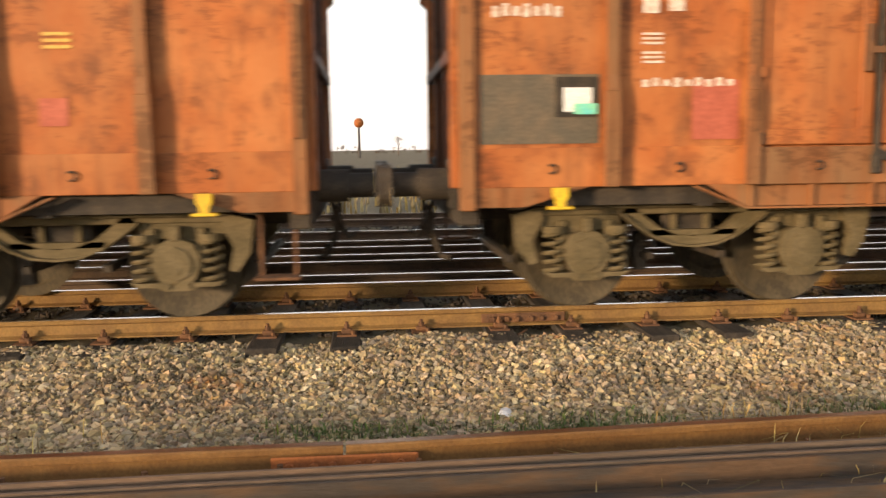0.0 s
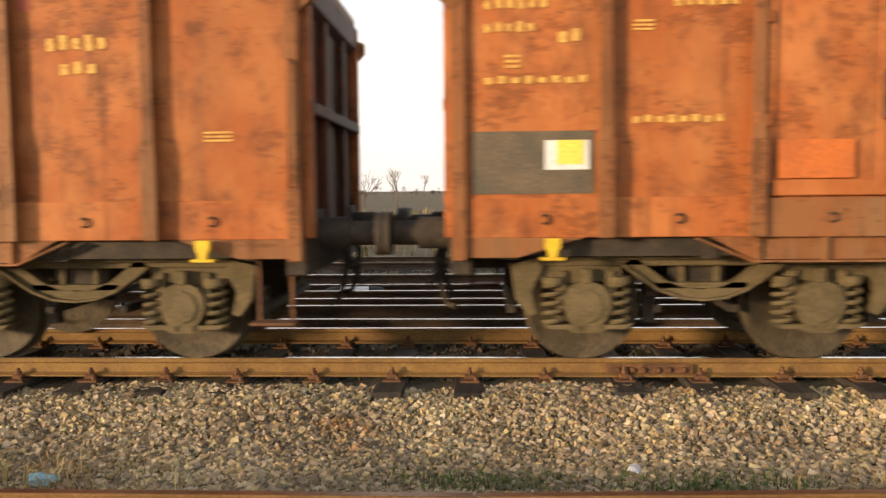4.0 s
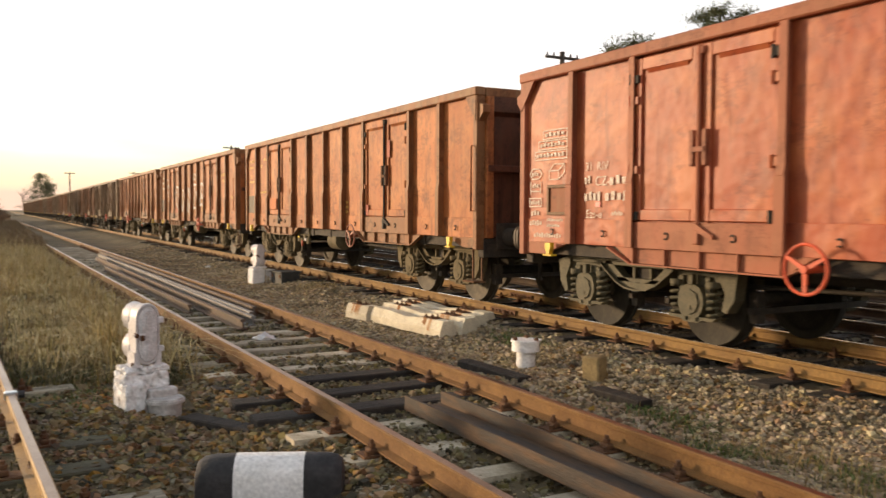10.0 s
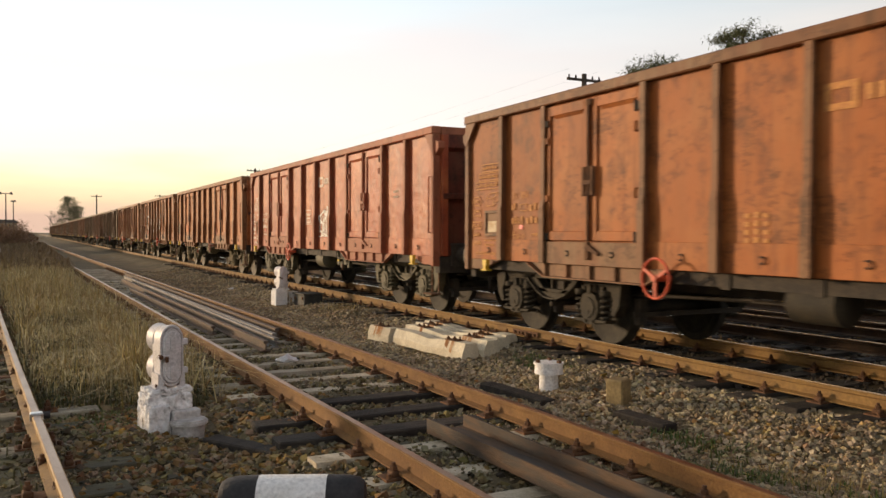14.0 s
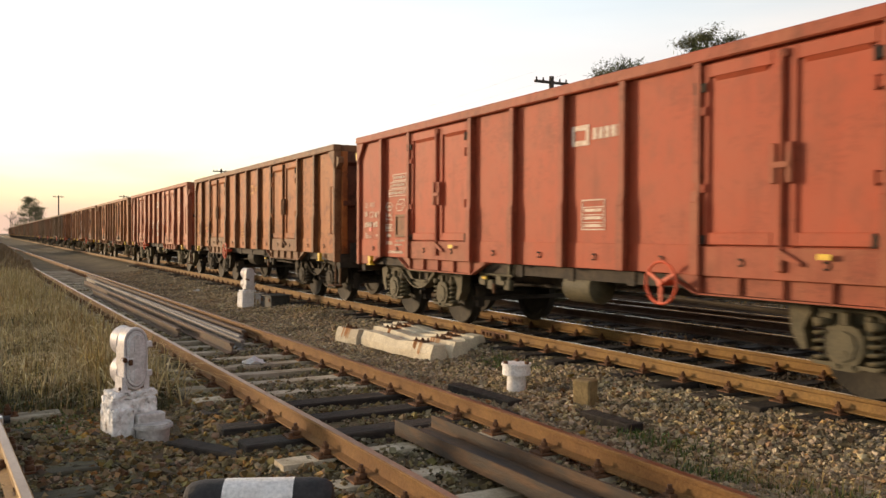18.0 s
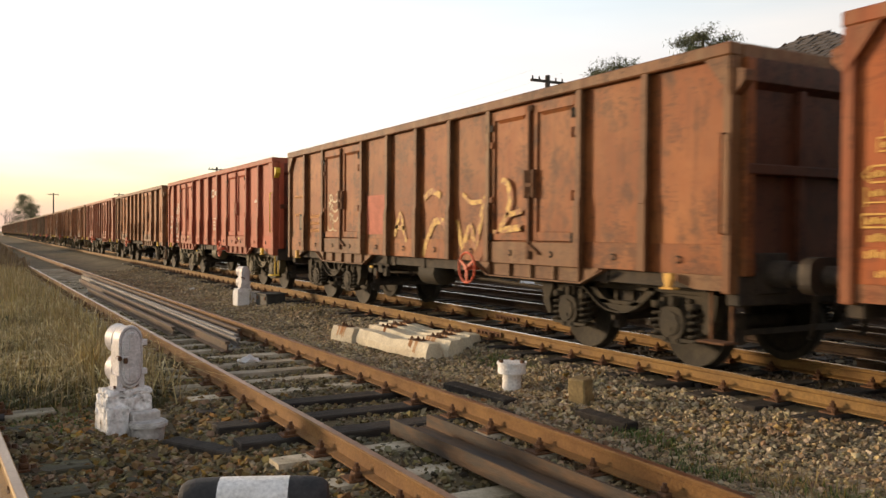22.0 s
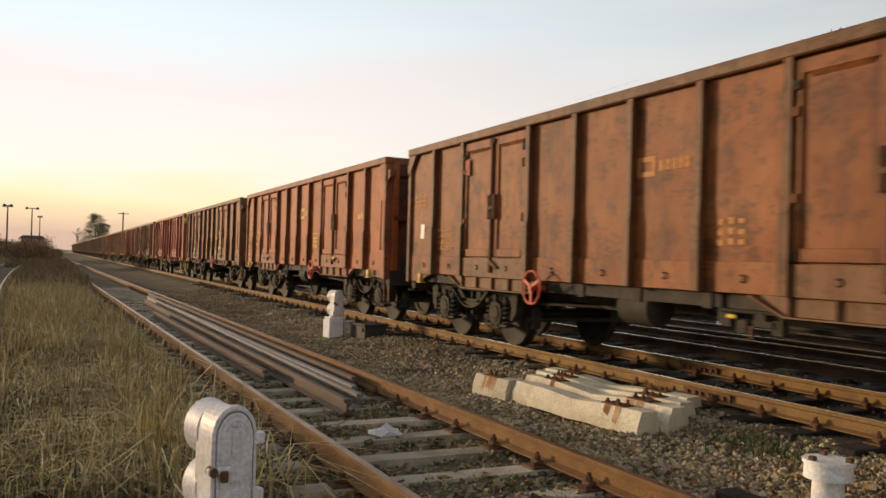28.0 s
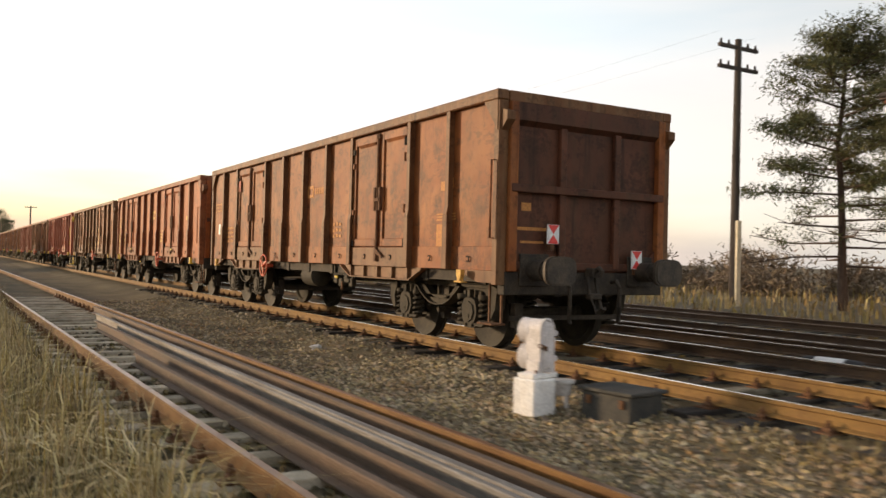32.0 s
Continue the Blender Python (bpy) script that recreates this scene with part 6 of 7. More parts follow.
bm = bmesh.new()
cyl(bm, (0, 0, -0.1), (0, 0, 0.16), 0.115, 0.105, seg=18)
stub = part("cable_marker", bm, WHITEP, soft=True)
stub.matrix_basis = pose(-7.85, -2.2, -0.32)
tagged(stub, "squat white-painted cable pot with a flat lid", "marker post")
bm = bmesh.new()
cyl(bm, (0, 0, 0.14), (0, 0, 0.245), 0.165, 0.16, seg=20)
cyl(bm, (0, 0, 0.245), (0, 0, 0.27), 0.175, seg=20)
part("lid", bm, WHITEP, stub, soft=True)
for a in (0.4, 2.5, 4.6):
    part("lid_clip", box(bmesh.new(), 0.14 * math.cos(a) - 0.025, 0.14 * math.cos(a) + 0.025, 0.14 * math.sin(a) - 0.02, 0.14 * math.sin(a) + 0.02, 0.262, 0.3, 0.006), IRON, stub, "rusty lid clip")
bm = bmesh.new()
box(bm, -0.1, 0.1, -0.09, 0.09, -0.1, 0.27, 0.015)
ston = part("marker_stone", bm, mat("ochre_stone", (0.30, 0.22, 0.10), (0.2, 0.145, 0.07), 0.9, 0, 5, 0.4, 30))
ston.matrix_basis = pose(-6.68, -2.12, -0.33, 3, 0, 20)
tagged(ston, "short ochre-painted concrete marker stone", "marker post")
for x, y, t, lx in ((-5.95, -2.4, 2, 0.7), (-7.6, -2.8, 3, 1.2), (-4.9, -5.75, -50, 0.6), (-6.6, -6.0, 30, 0.8)):
    bm = bmesh.new()
    box(bm, -lx / 2, lx / 2, -0.09, 0.09, -0.06, 0.05, 0.012)
    pl = part("timber_offcut", bm, TIMBER)
    pl.matrix_basis = pose(x, y, -0.335, 0, 0, t)
    tagged(pl, "dark tarred timber offcut half sunk in gravel", "timber")


def fouling_marker(x, y, z, turn):
    """Rounded bar on the ground, black ends and white middle."""
    f = thing("fouling_marker", pose(x, y, z, 0, 0, turn), "black and white fouling-point marker bar between tracks", "track marker", "fouling markers")
    prof = [(-0.15, -0.1)] + [(-0.15 * math.cos(a), 0.08 + 0.13 * math.sin(a)) for a in np.linspace(0, math.pi, 9)] + [(0.15, -0.1)]
    part("white_band", prism(bmesh.new(), prof, "x", -0.205, 0.205), WHITEP, f, "white middle band", True)
    for s in (-1, 1):
        bm = bmesh.new()
        rows = [[bm.verts.new((s * u, py * k, pz * k)) for py, pz in prof] for u, k in ((0.205, 1.0), (0.34, 0.98), (0.40, 0.92), (0.43, 0.8), (0.44, 0.6))]
        for A, B in zip(rows, rows[1:]):
            for q in range(len(prof)):
                bm.faces.new((A[q - 1], A[q], B[q], B[q - 1]))
        bm.faces.new(rows[-1])
        bmesh.ops.recalc_face_normals(bm, faces=bm.faces)
        part("black_end", bm, BLACKP, f, "black rounded end", True)


fouling_marker(-4.70, -6.14, -0.245, 66)
fouling_marker(-1.3, 4.4, -0.2, 5)
fouling_marker(-20.3, 3.3, -0.25, 8)
fouling_marker(-19.5, 8.0, -0.25, 8)
bm = bmesh.new()
box(bm, -0.045, 0.045, -0.05, 0.05, -0.05, 0.014, 0.008)
clamp = part("rail_clamp", bm, SILVER)
clamp.matrix_basis = pose(-7.3, left_line(-7.3, 0.755), -0.045, 0, 0, 3)
tagged(clamp, "bright metal clamp round the curved rail", "clamp")
bm = bmesh.new()
cyl(bm, (0, 0.05, -0.015), (0, 0.1, -0.015), 0.03, seg=8)
part("clamp_bolt", bm, BLACKP, clamp)


def litter(name, x, y, m, size, label, seed):
    bm = bmesh.new()
    bmesh.ops.create_icosphere(bm, subdivisions=2, radius=size)
    for v in bm.verts:
        n_ = noise.noise_vector(v.co * (2.2 / size) * 0.5 + Vector((seed, 0, 0)))
        v.co = Vector((v.co.x * 1.3, v.co.y, v.co.z * 0.5)) + n_ * size * 0.6
    ob = part(name, bm, m)
    ob.matrix_basis = pose(x, y, float(lie(x, y)) + size * 0.4, 0, 0, seed * 40)
    tagged(ob, label, "litter")


litter("crumpled_bag", -2.1, -2.85, PLASTIC, 0.075, "crumpled blue plastic bag on the ballast", 1)
litter("crumpled_paper", -10.4, -4.55, PAPER, 0.12, "crumpled white paper between the sleepers", 2)
litter("pale_stone", 1.5, -2.6, PAPER, 0.05, "single white stone among the ballast", 3)
litter("crumpled_paper", -21.4, 7.4, PAPER, 0.2, "white bag lying beyond the tracks", 5)
litter("crumpled_paper", -26, -1.9, PAPER, 0.08, "scrap of white paper on the gravel", 6)

# wire on the ballast by the rail joint
bm = bmesh.new()
tube(bm, [(1.45, -0.98, -0.19), (1.6, -1.06, -0.185), (1.85, -1.05, -0.18), (1.95, -0.95, -0.16)], 0.008, 5)
tagged(part("bond_wire", bm, IRON), "thin bond wire at the rail joint", "wire")


# ---- dry grass and weeds ----
def blades(name, spots, heights, material, label, lean=0.35, width=0.006):
    """Bent blades of grass standing on the ground."""
    P = np.asarray(spots)
    n = len(P)
    h = RNG.uniform(*heights, n)
    lane = (np.abs(P[:, 1] + 7.1) < 0.45) & (P[:, 0] > -16)
    h = np.where(lane, np.minimum(h, 0.3), h)
    a = RNG.uniform(0, 2 * np.pi, n)
    d = np.stack([np.cos(a), np.sin(a)], -1)
    ln = (RNG.random(n) ** 1.5 * lean * h)[:, None]
    z = lie(P[:, 0], P[:, 1])
    s = np.stack([-d[:, 1], d[:, 0]], -1)
    w = width * RNG.uniform(0.6, 1.5, n)[:, None]
    v = np.zeros((n, 5, 3))
    v[:, 0, :2], v[:, 1, :2] = P - s * w, P + s * w
    v[:, 2, :2], v[:, 3, :2] = P + d * ln * 0.3 + s * w * 0.8, P + d * ln * 0.3 - s * w * 0.8
    v[:, 4, :2] = P + d * ln * 1.3
    v[:, :2, 2] = (z - 0.02)[:, None]
    v[:, 2:4, 2] = (z + h * 0.6)[:, None]
    v[:, 4, 2] = z + h * (1 - 0.3 * ln[:, 0] / np.maximum(h, 0.01))
    b = 5 * np.arange(n)[:, None, None]
    f = (np.array([(0, 1, 2), (0, 2, 3), (3, 2, 4)])[None] + b).reshape(-1, 3)
    return tagged(part(name, raw_mesh(name, v.reshape(-1, 3), f), material), label, "grass", kind="stuff")


def tussocks(count, per, x0, x1, power, spread):
    """Spots of grass in clumps between the curved track and the near track."""
    cx = x0 - (x0 - x1) * RNG.random(count) ** power
    lo = np.array([left_line(float(x), 0.95) for x in cx])
    cy = lo + (-5.7 + 0.016 * cx - lo) * RNG.random(count) ** 0.72
    drift = np.array([noise.noise((float(x) * 0.55, float(y) * 0.9, 3.0)) for x, y in zip(cx, cy)])
    keep = drift + 0.16 * (x0 - cx) + 0.25 * (cy - lo) > RNG.uniform(0.05, 0.75, count)
    cx, cy = cx[keep], cy[keep]
    count = len(cx)
    size = spread * RNG.uniform(0.5, 1.6, count)
    P = np.repeat(np.stack([cx, cy], -1), per, 0) + RNG.normal(0, 1, (count * per, 2)) * np.repeat(size, per)[:, None]
    low = np.array([left_line(float(x), 0.85) for x in P[:, 0]])
    return P[(P[:, 1] > low) & (P[:, 1] < -5.55 + 0.016 * P[:, 0])]


blades("dry_grass", tussocks(540, 34, -8.6, -60, 1.5, 0.17), (0.12, 0.62), GRASS, "tall dry straw-coloured grass between the tracks", 1.7, 0.0052)
blades("pale_grass", tussocks(330, 30, -8.8, -45, 1.3, 0.22), (0.12, 0.6), STRAW, "pale bent straw standing among the grass", 2.4, 0.0062)
blades("tangled_grass", tussocks(420, 26, -9, -40, 1.2, 0.3), (0.06, 0.34), MOSS, "tangled olive-brown grass at the root of the straw", 2.6, 0.006)
n = 14000
gx_ = -8.5 - 40 * RNG.random(n) ** 1.5
lo = np.array([left_line(float(x), 0.85) for x in gx_])
u = RNG.random(n)
blades("low_growth", np.stack([gx_, lo + (-5.75 + 0.016 * gx_ - lo) * u], -1), (0.03, 0.17), MOSS, "low green-brown undergrowth between the tracks", 1.8, 0.007)
n = 1500
gx_ = -9.0 - 32 * RNG.random(n) ** 1.4
lo = np.array([left_line(float(x), 0.9) for x in gx_])
u = RNG.random(n)
blades("dead_stems", np.stack([gx_, lo + (-5.8 + 0.016 * gx_ - lo) * u], -1), (0.3, 1.0), GRASS, "thin dead weed stems standing in the grass", 1.3, 0.0028)
n = 16000
gx_ = -36 - 75 * RNG.random(n)
lo = np.array([left_line(float(x), 1.0 if x > -80 else -0.6) for x in gx_])
blades("far_weeds", np.stack([gx_, lo + (-5.9 - lo) * RNG.random(n) ** 0.85], -1), (0.12, 0.75), mat("russet_weeds", (0.21, 0.145, 0.075), (0.15, 0.105, 0.055), 0.9, 0, 1.5, 0, 10, island=0.4), "brown dead weeds far along the tracks", 1.0, 0.016)
n = 9000
gx_ = -3.5 - 45 * RNG.random(n) ** 1.6
lo, hi = np.array([left_line(float(x), -2.6) for x in gx_]), np.array([left_line(float(x), 0.8) for x in gx_])
blades("track_weeds", np.stack([gx_, lo + (hi - lo) * RNG.random(n)], -1), (0.02, 0.13), MOSS, "low brown and green weeds over the curved track", 2.0, 0.006)
n = 7000
gx_ = -5 - 60 * RNG.random(n) ** 1.5
lo, hi = np.full(n, -13.0), np.array([left_line(float(x), -1.1) for x in gx_])
blades("verge_straw", np.stack([gx_, lo + (hi - lo) * RNG.random(n)], -1), (0.08, 0.45), GRASS, "dry straw on the verge of the curved track", 1.6, 0.005)
n = 420
blades("fallen_straw", np.stack([RNG.uniform(-13.5, -8.6, n), RNG.uniform(-7.6, -6.1, n)], -1), (0.1, 0.4), STRAW, "pale fallen straw at the foot of the grass", 3.0, 0.0045)
blades("mossy_patch", RNG.normal((-8.3, -6.95), (0.55, 0.22), (1100, 2)), (0.015, 0.06), GREEN, "low green moss beside the signal", 1.6, 0.007)
n = 900
blades("dry_grass_low", np.stack([RNG.uniform(-12, -8.3, n), RNG.uniform(-7.4, -6.2, n)], -1), (0.04, 0.2), GRASS, "short dry grass at the foot of the signal", 1.4, 0.004)
spots = [RNG.normal((cx, cy), (0.3, 0.13), (330, 2)) for cx, cy in ((-3.2, -2.6), (-5.2, -2.5), (1.9, -2.9), (3.9, -2.8), (-9.0, -1.6), (-4.2, -2.9), (0.6, -2.8))]
blades("weeds", np.concatenate(spots), (0.03, 0.1), GREEN, "sparse green and yellow weeds on the gravel", 1.8, 0.006)
spots = [RNG.normal((cx, cy), (0.5, 0.2), (220, 2)) for cx, cy in ((-3.6, -2.7), (-2.2, -2.9), (3.3, -3.3), (-17, -1.4), (-10, -6.0), (2.6, -4.0))]
blades("straw_tufts", np.concatenate(spots), (0.04, 0.2), GRASS, "flattened dry straw tufts on the gravel", 2.0, 0.004)
n = 16000
fx = RNG.uniform(-140, 30, n)
fy = 12 + 40 * RNG.random(n) ** 1.5
blades("meadow_grass", np.stack([fx, fy], -1), (0.2, 0.6), GRASS, "dry meadow grass beyond the yard", 0.6, 0.03)
n = 9000
blades("verge_grass", np.stack([RNG.uniform(-130, -20, n), -11.5 - 12 * RNG.random(n)], -1), (0.3, 1.2), GRASS, "dry brush beside the curved track", 0.6, 0.02)


# ---- trees, poles and far things ----
def tuft_cloud(centres, size, per, flatten=0.5, leaf=1.0):
    """Small crossing leaf triangles round many centres."""
    C = np.repeat(np.asarray(centres), per, axis=0)
    n = len(C)
    p = C + RNG.normal(0, 1, (n, 3)) * np.array([size, size, size * flatten])
    a, b = RNG.normal(size=(n, 3)), RNG.normal(size=(n, 3))
    a /= np.linalg.norm(a, axis=1, keepdims=True)
    b /= np.linalg.norm(b, axis=1, keepdims=True)
    k = RNG.uniform(0.06, 0.15, (n, 1)) * leaf
    v = np.stack([p - b * k * 0.3, p + b * k * 0.3, p + a * k * 2.0], 1).reshape(-1, 3)
    return v, np.arange(3 * n).reshape(-1, 3)


def limbs(bm, base, top, r0, r1, seg=7):
    cyl(bm, base, top, r0, r1, seg)


def pine(x, y, h, seed, label, spread=1.0, bare=0.42):
    """A pine with layered limbs; needles sit in tufts towards the tips, the lower limbs are bare."""
    rg = random.Random(seed)
    t = thing("pine_tree", pose(x, y, -0.35), label, "tree", "pines by the station house")
    bm = bmesh.new()
    p, r = Vector((0, 0, 0)), 0.02 * h
    spine = [p.copy()]
    for i in range(8):
        q = p + Vector((rg.uniform(-0.14, 0.14), rg.uniform(-0.14, 0.14), h / 8))
        limbs(bm, p, q, r, r * 0.86)
        p, r = q, r * 0.86
        spine.append(p.copy())
    part("trunk", bm, BARK, t, "bare lower trunk", True)
    bm = bmesh.new()
    tips = []
    for i in range(40):
        f = 0.16 + 0.84 * (i + rg.random()) / 40
        k = min(int(f * 8), 7)
        at = spine[k].lerp(spine[k + 1], f * 8 - k)
        a = i * 2.4 + rg.uniform(-0.5, 0.5)
        ln = h * (0.36 * (1 - f) ** 0.7 + 0.07) * rg.uniform(0.65, 1.15) * (1.25 if spread > 2 else 1)
        rise = -0.12 + 0.45 * f
        d = Vector((math.cos(a), math.sin(a), rise))
        mid = at + d * ln * 0.55
        end = mid + Vector((math.cos(a + rg.uniform(-0.4, 0.4)), math.sin(a + rg.uniform(-0.3, 0.3)), rise + rg.uniform(-0.1, 0.3))) * ln * 0.5
        limbs(bm, at, mid, 0.05 * h / 10, 0.03 * h / 10, 5)
        limbs(bm, mid, end, 0.03 * h / 10, 0.012, 5)
        for j in range(10):
            g = rg.uniform(0.2, 1.0)
            root = at.lerp(mid, g * 2 - 0.0) if g < 0.5 else mid.lerp(end, g * 2 - 1)
            s_ = root + Vector((rg.uniform(-0.7, 0.7), rg.uniform(-0.7, 0.7), rg.uniform(-0.05, 0.4))) * (0.5 + 0.05 * h)
            limbs(bm, root, s_, 0.014, 0.006, 4)
            if (f > bare and g > 0.3) or (f > 0.25 and rg.random() < 0.18):
                tips += [s_, root.lerp(s_, 0.6)]
        if f > bare:
            tips.append(end)
    part("branchwork", bm, BARK, t)
    v, f = tuft_cloud([tuple(q) for q in tips], 0.21 * spread, 64 if spread < 2 else 26, 0.6, (0.74 if spread < 2 else 0.5) * spread)
    part("crown", raw_mesh("crown", v, f), NEEDLES, t, "dark needle tufts in clumps with gaps")
    return t


pine(-30.8, 19.2, 9.4, 3, "tall pine with bare lower limbs beside the house")
pine(-31.4, 25.6, 11.9, 8, "tall pine rising behind the brick house")
pine(-67.5, 22.5, 9.0, 12, "smaller pine behind the telegraph pole")
pine(-330, 5.6, 14.0, 21, "dark round pine far along the line", 2.6, 0.2)
pine(-318, 7.2, 10.5, 22, "dark pine far along the line", 2.4, 0.2)


def bare_tree(x, y, h, seed, label):
    rg = random.Random(seed)
    bm = bmesh.new()

    def grow(p, d, ln, r, depth):
        q = p + d * ln
        cyl(bm, p, q, r, r * 0.65, 5, False)
        if depth:
            for _ in range(3):
                nd = (d + Vector((rg.uniform(-0.7, 0.7), rg.uniform(-0.7, 0.7), rg.uniform(-0.1, 0.5)))).normalized()
                grow(p.lerp(q, rg.uniform(0.55, 1.0)), nd, ln * rg.uniform(0.55, 0.8), r * 0.55, depth - 1)

    grow(Vector((0, 0, 0)), Vector((0, 0, 1)), h * 0.34, h * 0.018, 5)
    t = thing("bare_tree", pose(x, y, -0.35), label, "tree", "bare trees")
    part("branchwork", bm, TWIG, t)


bare_tree(-7.4, 70, 5.0, 1, "leafless young tree in the field")
bare_tree(-11.0, 74, 4.6, 2, "leafless young tree in the field")
bare_tree(-340, 0.6, 13, 4, "leafless tree far along the line")
bare_tree(8, 210, 7, 9, "leafless tree on the horizon")
bare_tree(-16, 230, 8, 10, "leafless tree on the horizon")


def scrub(name, spots, sizes, label, m=TWIG):
    centres = [(x + RNG.normal(0, s * 0.6), y + RNG.normal(0, s * 0.6), -0.3 + abs(RNG.normal(0.5, 0.35)) * s) for (x, y), s in zip(spots, sizes) for _ in range(9)]
    v, f = tuft_cloud(centres, 0.45, 170, 0.7, 1.5)
    tagged(part(name, raw_mesh(name, v, f), m), label, "bushes", kind="stuff")


sp = [(-96 + 1.5 * i, 30 + 3 * math.sin(i)) for i in range(40)]
scrub("hedge", sp, [1.6 + 0.5 * math.sin(i * 2.1) for i in range(40)], "grey-brown leafless hedge beyond the yard", mat("hedge_twigs", (0.19, 0.145, 0.10), (0.25, 0.19, 0.13), 0.95, 0, 1.0, 0, 10, island=0.4))
sp = [(-40 - 6 * i, -14.5 - 1.2 * math.sin(i) - 0.02 * i) for i in range(26)]
scrub("brush", sp, [1.2 + 0.6 * math.sin(i * 1.3) for i in range(26)], "brown brush along the curved track")
sp = [(-150 - 7 * i, -25 + 0.62 * i + 3 * math.sin(2.3 * i)) for i in range(26)]
scrub("far_brush", sp, [1.9 + 0.8 * math.sin(i * 1.7) for i in range(26)], "hazy brown brush where the line runs out")
sp = [(-118 - 0.9 * i, -12.2 + 3.2 * math.sin(1.9 * i)) for i in range(28)]
scrub("russet_brush", sp, [1.9 + 0.7 * math.sin(i * 1.7) for i in range(28)], "russet leafless thicket closing the curved track", mat("russet_twigs", (0.20, 0.115, 0.065), (0.27, 0.165, 0.09), 0.95, 0, 1.0, 0, 10, island=0.4))
sp = [(-140 + 9 * i, 400 + 10 * math.sin(i)) for i in range(30)]
scrub("far_wood", sp, [3.4 + 1.5 * math.sin(i * 1.9) for i in range(30)], "low grey wood on the horizon")


def telegraph_pole(x, y, top, label, arms=2):
    p = thing("telegraph_pole", pose(x, y, -0.4), label, "telegraph pole", "telegraph poles")
    bm = bmesh.new()
    cyl(bm, (0, 0, 0), (0, 0, top + 0.4), 0.17, 0.12, 10)
    part("pole", bm, POLEWOOD, p, soft=True)
    bm = bmesh.new()
    box(bm, 0.1, 0.22, -0.1, 0.1, 0, 3.2)
    part("stub_post", bm, CONC, p, "concrete stub post")
    for i in range(arms):
        z = top + 0.1 - 0.75 * i
        bm = bmesh.new()
        box(bm, -0.06, 0.06, -1.0, 1.0, z - 0.06, z + 0.06)
        arm = part("crossarm", bm, POLEWOOD, p)
        bm = bmesh.new()
        for yy in (-0.9, -0.5, 0.5, 0.9):
            cyl(bm, (0, yy, z + 0.06), (0, yy, z + 0.22), 0.05, 0.035, 8)
        part("insulator", bm, FARDARK, arm)


POLES = [(-33.6, 17, 9.3), (-100, 17, 9.2), (-181, 17, 9.3)]
for x, y, z in POLES:
    telegraph_pole(x, y, z, "dark wooden telegraph pole with two crossarms")
telegraph_pole(-182, 4.9, 9.0, "distant telegraph pole beside the line", 1)
telegraph_pole(-10, 17, 9.2, "telegraph pole beyond the yard")
for (x0, y0, z0), (x1, y1, z1) in zip(POLES, POLES[1:]):
    for dy in (-0.9, 0.9):
        for dz in (0.2,):
            pts = []
            for i in range(9):
                f = i / 8
                pts.append((x0 + (x1 - x0) * f, y0 + dy, z0 + (z1 - z0) * f + dz - 1.1 * 4 * f * (1 - f) * 0.35))
            tagged(part("telegraph_wire", tube(bmesh.new(), pts, 0.0025, 3), FARDARK), "thin wire slung between the telegraph poles", "wire", "telegraph wires")

sig = thing("mast_signal", pose(-60, -12.3, -0.35, 0, 0, 58), "tall signal mast with round black head and white post", "railway signal")
part("mast", cyl(bmesh.new(), (0, 0, 0), (0, 0, 4.15), 0.07), STUCCO, sig)
part("head", cyl(bmesh.new(), (0.0, 0, 4.6), (0.05, 0, 4.6), 0.42, seg=24), BLACKP, sig, "round black signal head")
part("head_rim", cyl(bmesh.new(), (0.05, 0, 4.6), (0.08, 0, 4.6), 0.44, 0.42, seg=24), BLACKP, sig)
for x, y, h, arm in ((-120, -12.7, 6.9, 0.45), (-150, -10.7, 8.0, 0.9), (-190, -10.2, 8.1, 0.3)):
    lp = thing("yard_lamp", pose(x, y, -0.35), "slim yard lamp post against the dusk sky", "lamp post", "yard lamps")
    part("post", cyl(bmesh.new(), (0, 0, 0), (0, 0, h), 0.12, 0.08), FARDARK, lp)
    part("arm", box(bmesh.new(), -0.06, 0.06, -arm, arm, h - 0.1, h + 0.02, 0.02), FARDARK, lp)
    for sd in (-1, 1):
        part("lamp_head", cyl(bmesh.new(), (0, sd * arm * 0.85, h - 0.2), (0, sd * arm * 0.85, h + 0.16), 0.26, 0.12, 10), FARDARK, lp)
hut = thing("yard_hut", pose(-290, -13.7, -0.35), "low dark hut far beside the curved track", "hut")
part("wall", box(bmesh.new(), -3, 3, -3.2, 3.2, 0, 4.6), MORTAR, hut)
bm = bmesh.new()
prism(bm, [(-3.9, 4.6), (3.9, 4.6), (2.6, 5.6), (-2.6, 5.6)], "x", -3.4, 3.4)
part("roof", bm, ROOFT, hut)

